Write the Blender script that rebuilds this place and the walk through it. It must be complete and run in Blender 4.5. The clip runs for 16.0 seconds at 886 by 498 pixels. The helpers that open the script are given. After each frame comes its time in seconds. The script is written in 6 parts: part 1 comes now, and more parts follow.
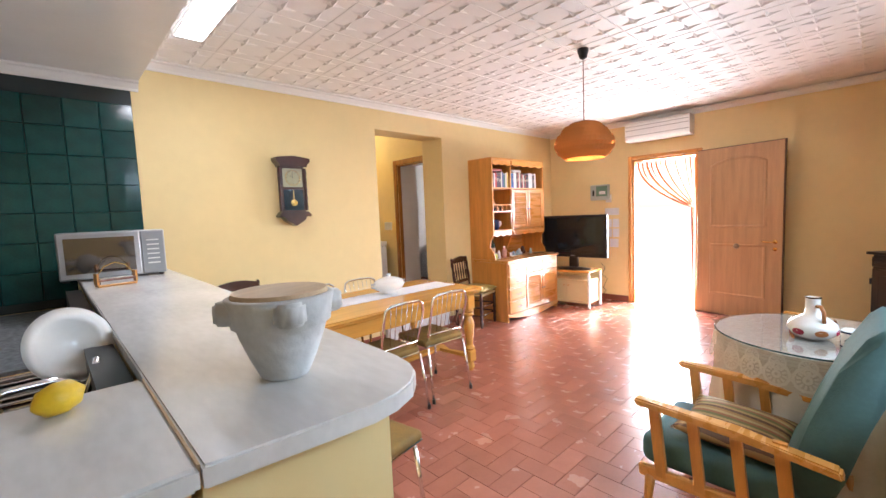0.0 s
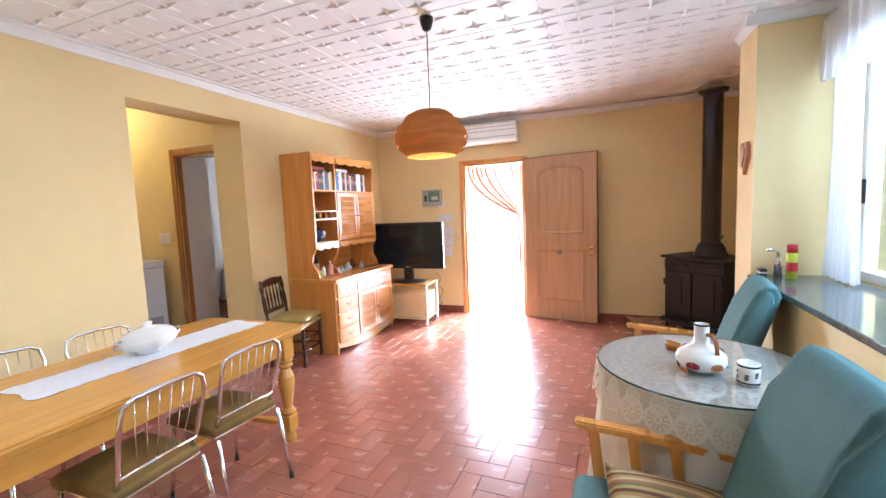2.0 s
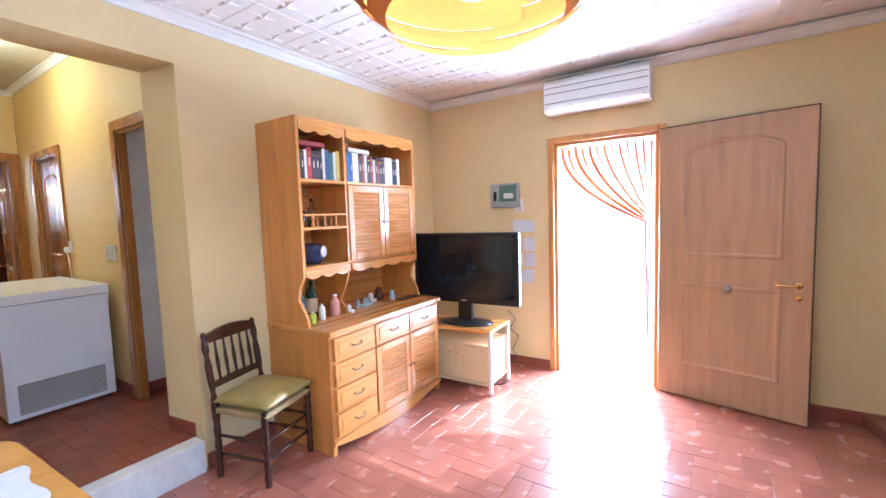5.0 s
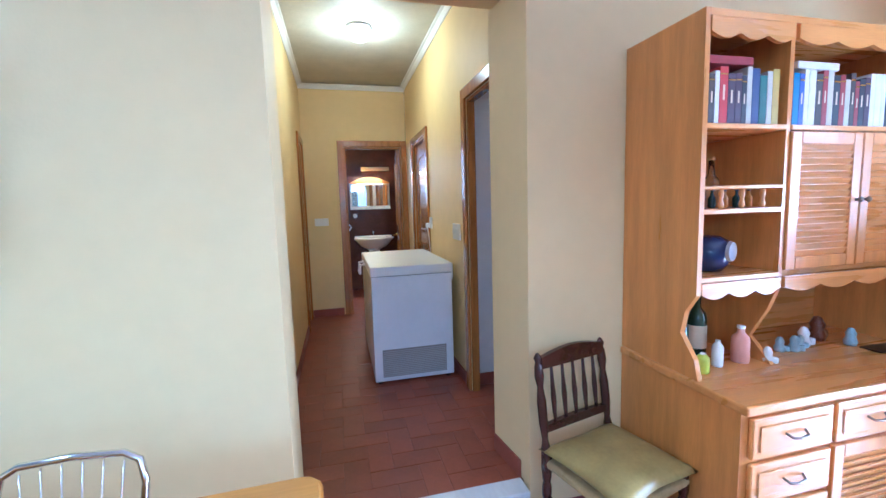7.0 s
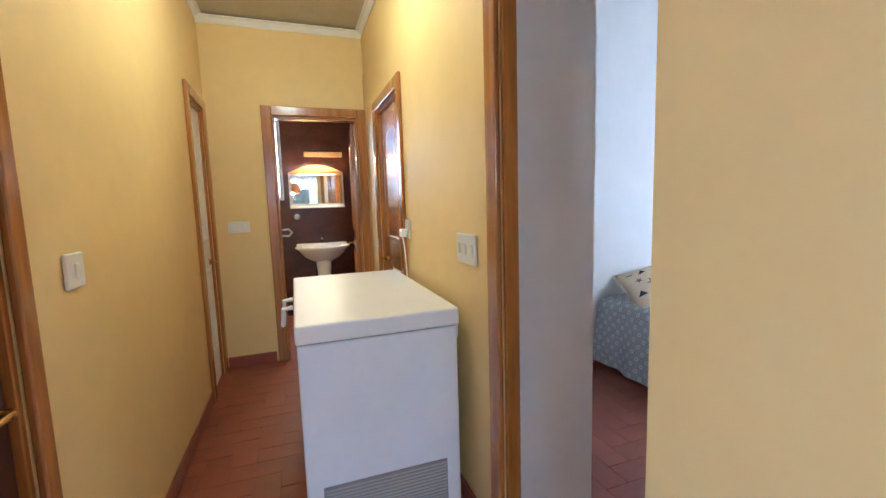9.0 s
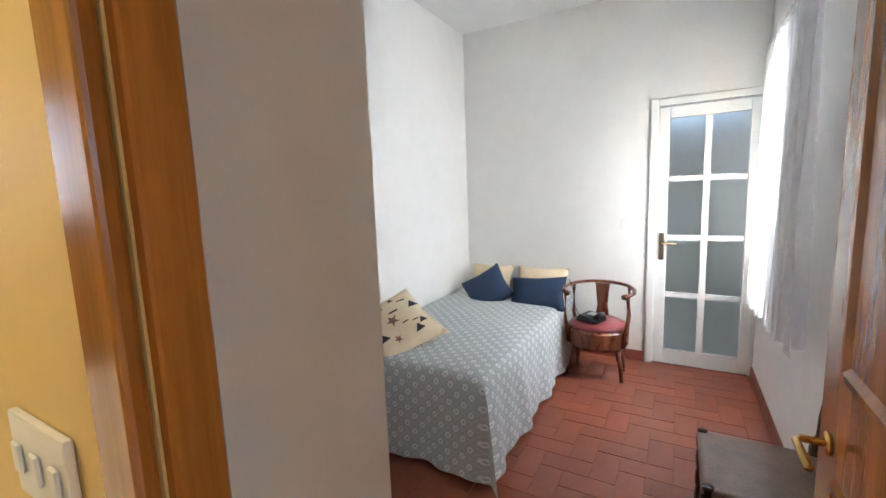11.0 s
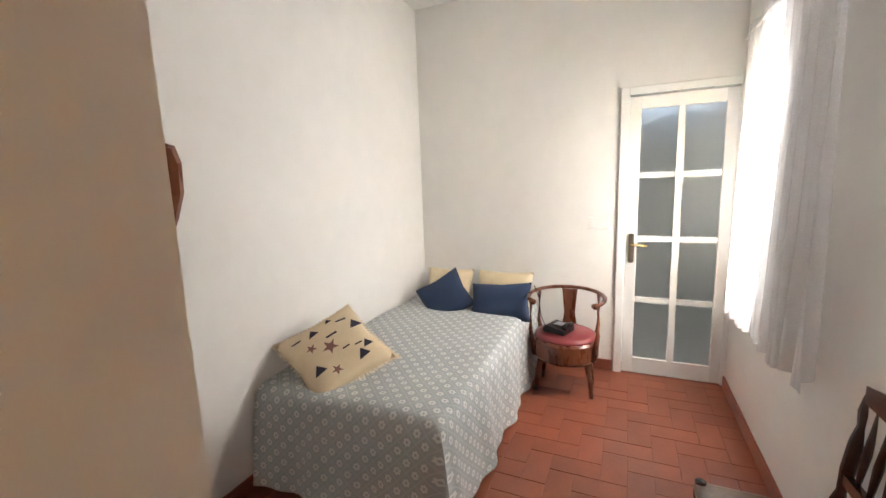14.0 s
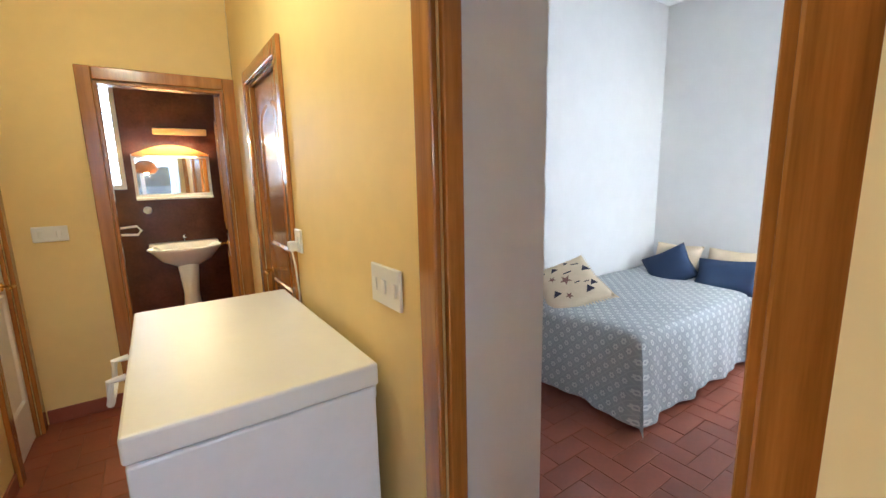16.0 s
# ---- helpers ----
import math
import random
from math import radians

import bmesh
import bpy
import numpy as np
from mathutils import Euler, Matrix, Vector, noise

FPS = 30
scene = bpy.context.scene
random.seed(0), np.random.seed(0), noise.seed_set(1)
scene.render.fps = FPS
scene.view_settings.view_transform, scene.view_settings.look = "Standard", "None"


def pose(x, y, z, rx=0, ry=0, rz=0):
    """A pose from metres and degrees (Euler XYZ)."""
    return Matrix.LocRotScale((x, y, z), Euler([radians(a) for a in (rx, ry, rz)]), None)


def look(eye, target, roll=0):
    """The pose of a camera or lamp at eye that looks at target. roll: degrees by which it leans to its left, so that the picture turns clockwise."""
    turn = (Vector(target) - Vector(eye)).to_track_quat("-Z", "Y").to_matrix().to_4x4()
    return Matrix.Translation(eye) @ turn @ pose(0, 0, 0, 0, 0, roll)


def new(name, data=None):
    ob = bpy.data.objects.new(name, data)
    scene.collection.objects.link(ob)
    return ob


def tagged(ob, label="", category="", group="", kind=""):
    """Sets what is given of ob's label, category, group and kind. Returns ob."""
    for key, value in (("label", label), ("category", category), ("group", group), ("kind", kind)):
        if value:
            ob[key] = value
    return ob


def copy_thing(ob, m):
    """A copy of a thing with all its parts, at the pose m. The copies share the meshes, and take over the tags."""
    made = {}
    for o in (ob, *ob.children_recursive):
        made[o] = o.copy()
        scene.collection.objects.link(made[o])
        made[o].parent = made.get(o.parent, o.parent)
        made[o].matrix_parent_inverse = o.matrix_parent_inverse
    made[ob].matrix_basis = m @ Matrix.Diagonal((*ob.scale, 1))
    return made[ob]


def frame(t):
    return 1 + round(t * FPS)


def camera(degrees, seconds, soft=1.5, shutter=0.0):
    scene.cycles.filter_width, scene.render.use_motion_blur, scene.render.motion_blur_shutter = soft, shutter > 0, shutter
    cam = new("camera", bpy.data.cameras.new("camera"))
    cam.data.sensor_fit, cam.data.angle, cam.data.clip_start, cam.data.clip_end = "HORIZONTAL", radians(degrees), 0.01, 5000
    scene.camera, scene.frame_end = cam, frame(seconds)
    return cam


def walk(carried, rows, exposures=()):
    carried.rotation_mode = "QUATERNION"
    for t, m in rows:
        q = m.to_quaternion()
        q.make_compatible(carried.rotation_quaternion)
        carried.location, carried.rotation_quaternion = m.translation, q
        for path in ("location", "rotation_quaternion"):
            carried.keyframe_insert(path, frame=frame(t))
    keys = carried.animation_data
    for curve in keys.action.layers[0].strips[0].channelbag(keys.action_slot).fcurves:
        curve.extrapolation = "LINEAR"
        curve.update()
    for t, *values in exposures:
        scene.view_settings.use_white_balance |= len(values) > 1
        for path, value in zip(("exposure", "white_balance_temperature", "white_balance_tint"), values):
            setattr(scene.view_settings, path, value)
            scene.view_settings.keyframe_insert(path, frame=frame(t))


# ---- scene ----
cam = camera(93.7, 16.0)
EXPOSURES = [(0.0, 0.85, 6200, 15), (1.5, 0.82, 5700, 13), (3.2, 0.82, 5400, 12), (5.3, 0.98, 4600, 9), (6.2, 0.92, 4100, 7), (7.2, 0.88, 4000, 8), (8.3, 1.15, 4500, 8), (9.5, 1.2, 4700, 7), (10.2, 1.15, 4900, 5), (12.3, 1.05, 6700, 10), (14.5, 1.12, 6400, 10), (15.5, 1.25, 5400, 6), (16.0, 1.25, 5200, 6)]
METRES, EYE, TILT, LEAN, TURN = 8.6, 1.46, 0.0, 0.0, -43.5
ROWS = [
    (0.0, 0.0, 0.0, 0.0, -0.2, -4.76, 2.39),
    (0.5, -0.003, 0.0199, 0.0013, -7.62, -4.89, 2.4),
    (1.0, -0.0082, 0.0448, 0.0035, -14.47, -5.06, 2.35),
    (1.5, -0.0052, 0.0695, 0.0057, -19.98, -5.22, 2.31),
    (2.0, 0.0114, 0.105, 0.006, -24.39, -5.32, 2.29),
    (2.5, 0.0274, 0.1465, 0.0053, -28.61, -5.3, 2.21),
    (3.0, 0.0435, 0.1867, 0.0078, -32.17, -5.23, 2.18),
    (5.5, 0.1226, 0.3516, 0.0071, -1.36, -4.72, 1.68),
    (6.0, 0.1231, 0.3851, 0.0074, 12.95, -5.16, 1.57),
    (6.5, 0.1002, 0.4075, 0.0052, 23.1, -5.69, 1.57),
    (7.0, 0.0707, 0.4313, 0.0074, 29.31, -6.16, 1.7),
    (7.5, 0.0474, 0.4665, 0.0074, 32.86, -6.52, 1.66),
    (8.0, 0.0196, 0.5029, 0.0056, 33.83, -6.49, 1.56),
    (8.5, -0.0067, 0.5374, 0.0063, 31.25, -6.6, 1.68),
    (9.0, -0.0305, 0.5762, 0.0047, 23.72, -6.42, 1.72),
    (9.5, -0.0475, 0.6054, 0.0039, 12.35, -6.56, 2.0),
    (10.0, -0.0584, 0.63, 0.0132, -0.01, -6.79, 2.06),
    (12.5, -0.0206, 0.7392, 0.0235, -25.18, -8.36, 2.07),
    (13.0, -0.0112, 0.7439, 0.0237, -24.68, -8.54, 2.06),
    (13.5, -0.0178, 0.7389, 0.0244, -23.99, -8.83, 1.95),
    (14.0, -0.035, 0.7241, 0.0255, -22.73, -8.86, 1.91),
    (14.5, -0.0516, 0.7031, 0.0243, -19.74, -9.08, 1.74),
    (15.0, -0.0615, 0.6759, 0.0249, -13.03, -9.27, 1.69),
    (15.5, -0.0641, 0.6471, 0.0249, -3.51, -9.56, 1.55),
    (16.0, -0.0563, 0.6207, 0.0193, 8.81, -9.82, 1.29),
]
walk(cam, [(t, pose(0, 0, EYE, TILT, LEAN, TURN) @ pose(METRES * x, METRES * y, METRES * z, 90 + pitch, roll, yaw)) for t, x, y, z, yaw, pitch, roll in ROWS], EXPOSURES)

# ---- world and light ----
world = bpy.data.worlds.new("sky")
scene.world = world
world.use_nodes = True
wn = world.node_tree.nodes
sky = wn.new("ShaderNodeTexSky")
sky.sky_type = "NISHITA"
sky.sun_disc = False
SUN_DIR = Vector((-1.0, 0.36, -1.0)).normalized()
sky.sun_elevation = math.asin(-SUN_DIR.z)
sky.sun_rotation = math.atan2(-SUN_DIR.x, -SUN_DIR.y)
wn["Background"].inputs[1].default_value = 0.15
world.node_tree.links.new(sky.outputs[0], wn["Background"].inputs[0])


def lamp(name, kind, m, energy, colour=(1, 1, 1), size=0.1, size_y=None):
    data = bpy.data.lights.new(name, kind)
    data.energy, data.color = energy, colour
    if kind == "AREA":
        data.shape, data.size, data.size_y = "RECTANGLE", size, size_y or size
    elif kind == "POINT":
        data.shadow_soft_size = size
    ob = new(name, data)
    ob.matrix_world = m
    return ob


sun = lamp("sun", "SUN", look((30, -10, 30), Vector((30, -10, 30)) + SUN_DIR), 5.0, (1.0, 0.95, 0.86))
sun.data.angle = radians(0.55)
lamp("daylight_door", "AREA", look((6.75, 2.13, 1.12), (0, 2.13, 1.0)), 155, (0.93, 0.96, 1.0), 0.82, 1.95)
lamp("daylight_window", "AREA", look((2.56, -1.80, 2.75), (2.56, 2.4, 1.0)), 490, (0.64, 0.84, 1.0), 3.4, 1.3)
lamp("daylight_bedroom", "AREA", look((6.78, 3.82, 1.66), (4.9, 5.6, 0.7)), 60, (1.0, 0.97, 0.93), 0.5, 1.3)
lamp("daylight_bath", "AREA", look((2.9, 9.22, 2.05), (3.2, 7, 1.6)), 6, (0.92, 0.96, 1.0), 0.4, 0.9)
lamp("pendant_bulb", "POINT", pose(3.24, 1.69, 1.88), 13, (1.0, 0.72, 0.38), 0.04)
lamp("hall_bulb", "POINT", pose(3.24, 5.85, 2.74), 12, (1.0, 0.87, 0.54), 0.09)
lamp("bath_bulb", "AREA", look((3.5, 8.86, 2.03), (3.5, 8.75, 1.0)), 8, (1.0, 0.72, 0.36), 0.4, 0.05)
lamp("kitchen_tube", "AREA", look((0.80, 2.62, 2.70), (0.80, 2.62, 0)), 8, (0.95, 0.97, 1.0), 0.15, 1.2)

# ---- materials ----


def material(name, colour, rough=0.6, metal=0.0, vary=0.08, scale=3.0, bump=0.0, bump_scale=60.0, wave=None, coat=0.0, random=0.0, spec=0.5):
    """Principled material with colour variation at two scales and fine relief, in object space."""
    m = bpy.data.materials.new(name)
    m.use_nodes = True
    nt = m.node_tree
    nd, ln = nt.nodes, nt.links
    b = nd["Principled BSDF"]
    b.inputs["Roughness"].default_value = rough
    b.inputs["Metallic"].default_value = metal
    b.inputs["Coat Weight"].default_value = coat
    b.inputs["Coat Roughness"].default_value = 0.14
    b.inputs["Specular IOR Level"].default_value = spec
    co = nd.new("ShaderNodeTexCoord")
    n1 = nd.new("ShaderNodeTexNoise")
    n1.inputs["Scale"].default_value = scale
    n1.inputs["Detail"].default_value = 6
    src = co.outputs["Object"]
    if wave:
        mp = nd.new("ShaderNodeMapping")
        mp.inputs["Scale"].default_value = wave
        ln.new(src, mp.inputs[0])
        src = mp.outputs[0]
    ln.new(src, n1.inputs["Vector"])
    n2 = nd.new("ShaderNodeTexNoise")
    n2.inputs["Scale"].default_value = scale * 9
    n2.inputs["Detail"].default_value = 4
    ln.new(src, n2.inputs["Vector"])
    mix = nd.new("ShaderNodeMath")
    mix.operation = "MULTIPLY_ADD"
    mix.inputs[1].default_value = 0.4
    ln.new(n2.outputs[0], mix.inputs[0])
    ln.new(n1.outputs[0], mix.inputs[2])
    ramp = nd.new("ShaderNodeMapRange")
    ramp.inputs[1].default_value, ramp.inputs[2].default_value = 0.35, 1.05
    ramp.inputs[3].default_value, ramp.inputs[4].default_value = 1 - vary * 1.6, 1 + vary
    ln.new(mix.outputs[0], ramp.inputs[0])
    val = ramp.outputs[0]
    if random:
        oi = nd.new("ShaderNodeObjectInfo")
        ge = nd.new("ShaderNodeNewGeometry")
        ad = nd.new("ShaderNodeMath")
        ad.operation = "ADD"
        ln.new(oi.outputs["Random"], ad.inputs[0])
        ln.new(ge.outputs["Random Per Island"], ad.inputs[1])
        fr = nd.new("ShaderNodeMath")
        fr.operation = "FRACT"
        ln.new(ad.outputs[0], fr.inputs[0])
        rr = nd.new("ShaderNodeMapRange")
        rr.inputs[3].default_value, rr.inputs[4].default_value = 1 - random, 1 + random
        ln.new(fr.outputs[0], rr.inputs[0])
        mu = nd.new("ShaderNodeMath")
        mu.operation = "MULTIPLY"
        ln.new(val, mu.inputs[0])
        ln.new(rr.outputs[0], mu.inputs[1])
        val = mu.outputs[0]
    col = nd.new("ShaderNodeVectorMath")
    col.operation = "SCALE"
    col.inputs[0].default_value = colour
    ln.new(val, col.inputs["Scale"])
    ln.new(col.outputs[0], b.inputs["Base Color"])
    rg = nd.new("ShaderNodeMapRange")
    rg.inputs[3].default_value, rg.inputs[4].default_value = max(0.02, rough * 0.8), min(1, rough * 1.2)
    ln.new(n1.outputs[0], rg.inputs[0])
    ln.new(rg.outputs[0], b.inputs["Roughness"])
    if bump:
        n3 = nd.new("ShaderNodeTexNoise")
        n3.inputs["Scale"].default_value = bump_scale
        n3.inputs["Detail"].default_value = 5
        ln.new(src, n3.inputs["Vector"])
        bp = nd.new("ShaderNodeBump")
        bp.inputs["Strength"].default_value = bump
        bp.inputs["Distance"].default_value = 0.004
        ln.new(n3.outputs[0], bp.inputs["Height"])
        ln.new(bp.outputs[0], b.inputs["Normal"])
    return m


def glow(name, colour, strength):
    m = material(name, colour, 0.5)
    b = m.node_tree.nodes["Principled BSDF"]
    b.inputs["Emission Color"].default_value = (*colour, 1)
    b.inputs["Emission Strength"].default_value = strength
    return m


def glass(name, colour=(1, 1, 1), rough=0.02):
    m = bpy.data.materials.new(name)
    m.use_nodes = True
    b = m.node_tree.nodes["Principled BSDF"]
    b.inputs["Base Color"].default_value = (*colour, 1)
    b.inputs["Roughness"].default_value = rough
    b.inputs["Transmission Weight"].default_value = 1.0
    b.inputs["IOR"].default_value = 1.45
    return m


def sheer(name, colour, see=0.45, through_light=0.6):
    """Thin cloth that lets part of the light through."""
    m = bpy.data.materials.new(name)
    m.use_nodes = True
    nd, ln = m.node_tree.nodes, m.node_tree.links
    out = nd["Material Output"]
    d = nd.new("ShaderNodeBsdfDiffuse")
    t = nd.new("ShaderNodeBsdfTranslucent")
    p = nd.new("ShaderNodeBsdfTransparent")
    d.inputs[0].default_value = t.inputs[0].default_value = (*colour, 1)
    a, c = nd.new("ShaderNodeMixShader"), nd.new("ShaderNodeMixShader")
    a.inputs[0].default_value = through_light
    ln.new(d.outputs[0], a.inputs[1])
    ln.new(t.outputs[0], a.inputs[2])
    co = nd.new("ShaderNodeTexCoord")
    no = nd.new("ShaderNodeTexNoise")
    no.inputs["Scale"].default_value = 300
    ln.new(co.outputs["Object"], no.inputs["Vector"])
    mr = nd.new("ShaderNodeMapRange")
    mr.inputs[3].default_value, mr.inputs[4].default_value = see * 0.5, see * 1.5
    ln.new(no.outputs[0], mr.inputs[0])
    ln.new(mr.outputs[0], c.inputs[0])
    ln.new(a.outputs[0], c.inputs[1])
    ln.new(p.outputs[0], c.inputs[2])
    ln.new(c.outputs[0], out.inputs[0])
    return m


YELLOW = material("yellow_plaster", (0.80, 0.63, 0.315), 0.65, vary=0.05, scale=1.2, bump=0.12, bump_scale=90)
WHITE_WALL = material("white_plaster", (0.82, 0.80, 0.77), 0.7, vary=0.05, scale=1.0, bump=0.2, bump_scale=50)
WHITE_PAINT = material("white_paint", (0.82, 0.81, 0.78), 0.4, vary=0.03, scale=5)
CEILING = material("ceiling_foam", (0.84, 0.82, 0.80), 0.55, vary=0.03, scale=2, bump=0.06, bump_scale=120)
# Base colour darkened so the hall lamp does not overlight the foam.
HALL_CEIL = material("hall_ceiling_foam_dimmed", (0.55, 0.51, 0.41), 0.6, vary=0.10, scale=5, bump=0.9, bump_scale=14)
GROUT = material("grout", (0.31, 0.13, 0.09), 0.8, vary=0.1, scale=20, bump=0.2)
TILE = material("terracotta_tile", (0.38, 0.135, 0.09), 0.26, vary=0.11, scale=6, bump=0.05, bump_scale=18, random=0.13, spec=0.7, coat=0.4)
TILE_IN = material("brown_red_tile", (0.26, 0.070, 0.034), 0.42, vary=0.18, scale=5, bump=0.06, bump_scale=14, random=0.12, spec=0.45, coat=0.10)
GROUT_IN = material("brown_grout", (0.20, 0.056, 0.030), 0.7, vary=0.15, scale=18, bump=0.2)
HALL_YELLOW = material("hall_yellow_plaster", (0.80, 0.60, 0.25), 0.6, vary=0.06, scale=1.2, bump=0.15, bump_scale=90)
SKIRT = material("terracotta_skirting", (0.27, 0.075, 0.045), 0.35, vary=0.15, scale=8)
PINE = material("pine_wood", (0.66, 0.285, 0.06), 0.3, vary=0.18, scale=2.5, wave=(9, 9, 0.8), coat=0.3)
PINE_X = material("pine_wood_long", (0.68, 0.31, 0.07), 0.28, vary=0.15, scale=2.5, wave=(0.8, 9, 9), coat=0.3)
CASING = material("varnished_casing", (0.40, 0.16, 0.030), 0.22, vary=0.30, scale=2.2, wave=(14, 14, 0.7), coat=0.5)
TABLE = material("table_wood", (0.64, 0.31, 0.055), 0.25, vary=0.14, scale=2.0, wave=(0.9, 10, 10), coat=0.3)
BEIGE_DOOR = material("beech_door", (0.48, 0.29, 0.15), 0.4, vary=0.15, scale=3, wave=(8, 8, 0.6))
DARK_DOOR = material("dark_wood_door", (0.07, 0.022, 0.014), 0.35, vary=0.25, scale=3, wave=(8, 8, 0.6))
DARK = material("dark_turned_wood", (0.055, 0.018, 0.012), 0.25, vary=0.3, scale=6, coat=0.3)
MAHOGANY = material("mahogany", (0.17, 0.05, 0.022), 0.28, vary=0.25, scale=5, wave=(6, 6, 1.5), coat=0.3)
MARBLE = material("white_marble", (0.76, 0.76, 0.75), 0.18, vary=0.16, scale=3.5, wave=(1.6, 0.5, 1))
SILL_STONE = material("green_granite", (0.10, 0.12, 0.115), 0.12, vary=0.35, scale=30)
GREEN_TILE = material("green_glazed_tile", (0.008, 0.055, 0.052), 0.12, vary=0.25, scale=9, bump=0.12, bump_scale=16, random=0.2)
BROWN_TILE = material("brown_bath_tile", (0.10, 0.032, 0.018), 0.2, vary=0.35, scale=5, random=0.15)
CHROME = material("chrome", (0.80, 0.81, 0.82), 0.12, metal=1.0, vary=0.03)
BRASS = material("brass", (0.72, 0.48, 0.16), 0.22, metal=1.0, vary=0.1)
OLD_METAL = material("aged_nickel", (0.28, 0.24, 0.19), 0.35, metal=1.0, vary=0.15)
IRON = material("cast_iron", (0.007, 0.009, 0.010), 0.42, vary=0.3, scale=20, bump=0.1, spec=0.35)
BLACK = material("black_plastic", (0.010, 0.010, 0.012), 0.3, vary=0.1)
SCREEN = material("tv_screen", (0.006, 0.012, 0.018), 0.08, vary=0.05)
WHITE_PLASTIC = material("white_plastic", (0.80, 0.79, 0.76), 0.35, vary=0.03, scale=6)
ENAMEL = material("white_enamel", (0.80, 0.80, 0.82), 0.25, vary=0.04, scale=4)
GRILLE = material("grey_grille", (0.30, 0.28, 0.26), 0.5, vary=0.1, scale=20)
CREAM_LAM = material("cream_laminate", (0.72, 0.58, 0.32), 0.35, vary=0.06, scale=4)
GREEN_CLOTH = material("green_corduroy", (0.075, 0.17, 0.175), 0.85, vary=0.16, scale=8, bump=0.35, bump_scale=220)
OLIVE = material("olive_velvet", (0.23, 0.135, 0.028), 0.75, vary=0.25, scale=10, bump=0.3, bump_scale=120)
SATIN = material("olive_satin", (0.40, 0.30, 0.09), 0.38, vary=0.22, scale=7, bump=0.5, bump_scale=22)
STRAW = material("rush_seat", (0.40, 0.29, 0.12), 0.8, vary=0.25, scale=12, bump=0.5, bump_scale=90)
NAVY = material("navy_cloth", (0.022, 0.042, 0.10), 0.85, vary=0.15, scale=12, bump=0.3, bump_scale=150)
CREAM_CLOTH = material("cream_cloth", (0.72, 0.58, 0.39), 0.85, vary=0.08, scale=10, bump=0.3, bump_scale=150)
RED_LEATHER = material("red_leather", (0.20, 0.025, 0.028), 0.35, vary=0.15, scale=15, bump=0.15)
CERAMIC = material("white_ceramic", (0.82, 0.80, 0.76), 0.12, vary=0.04, scale=8)
LEMON = material("lemon_skin", (0.80, 0.52, 0.02), 0.4, vary=0.12, scale=12, bump=0.3, bump_scale=90)
STONE_BOWL = material("worn_stone", (0.62, 0.62, 0.61), 0.75, vary=0.25, scale=5, bump=0.5, bump_scale=50)
BOARD = material("cut_board_wood", (0.52, 0.36, 0.21), 0.6, vary=0.15, scale=5, wave=(1, 8, 1))
REVEAL = material("reveal_plaster", (0.74, 0.68, 0.63), 0.6, vary=0.05, scale=2, bump=0.1)
CONCRETE = material("terrace_concrete", (0.72, 0.71, 0.69), 0.8, vary=0.12, scale=1.5, bump=0.2)
MIRROR = material("mirror", (0.9, 0.9, 0.9), 0.02, metal=1.0, vary=0.0)
PANE = glass("clear_glass")
FROST = glass("frosted_glass", (0.78, 0.84, 0.86), 0.38)
SHEER = sheer("sheer_curtain", (0.86, 0.86, 0.88), 0.28, 0.6)
LACE = sheer("lace_cloth", (0.84, 0.79, 0.68), 0.06, 0.25)
ORANGE_CLOTH = sheer("orange_striped_cloth", (0.50, 0.13, 0.04), 0.0, 0.02)
SLAT_WOOD = sheer("pine_veneer_slat", (0.33, 0.13, 0.042), 0.0, 0.05)
PALE_CLOTH = sheer("pale_stripe_cloth", (0.80, 0.70, 0.60), 0.06, 0.05)

# ---- building helpers ----


def mesh_of(name, bm, mat, smooth=False):
    me = bpy.data.meshes.new(name)
    bmesh.ops.recalc_face_normals(bm, faces=bm.faces)
    bm.to_mesh(me)
    bm.free()
    me.materials.append(mat)
    if smooth:
        for p in me.polygons:
            p.use_smooth = True
    return me


def part(name, bm, mat, parent=None, label="", smooth=False):
    ob = new(name, mesh_of(name, bm, mat, smooth))
    if parent:
        ob.parent = parent
    if label:
        ob["label"] = label
    return ob


def thing(name, m, label, category, group="", kind=""):
    ob = new(name)
    ob.empty_display_size = 0.1
    ob.matrix_basis = m
    return tagged(ob, label, category, group, kind)


def box(bm, x0, x1, y0, y1, z0, z1, bevel=0.0, seg=1):
    m = Matrix.Translation(((x0 + x1) / 2, (y0 + y1) / 2, (z0 + z1) / 2)) @ Matrix.Diagonal((abs(x1 - x0), abs(y1 - y0), abs(z1 - z0), 1))
    r = bmesh.ops.create_cube(bm, size=1, matrix=m)
    if bevel:
        edges = {e for v in r["verts"] for e in v.link_edges}
        bmesh.ops.bevel(bm, geom=list(edges), offset=bevel, segments=seg, affect="EDGES", profile=0.5)
    return bm


def B(x0, x1, y0, y1, z0, z1, bevel=0.0, seg=1):
    return box(bmesh.new(), x0, x1, y0, y1, z0, z1, bevel, seg)


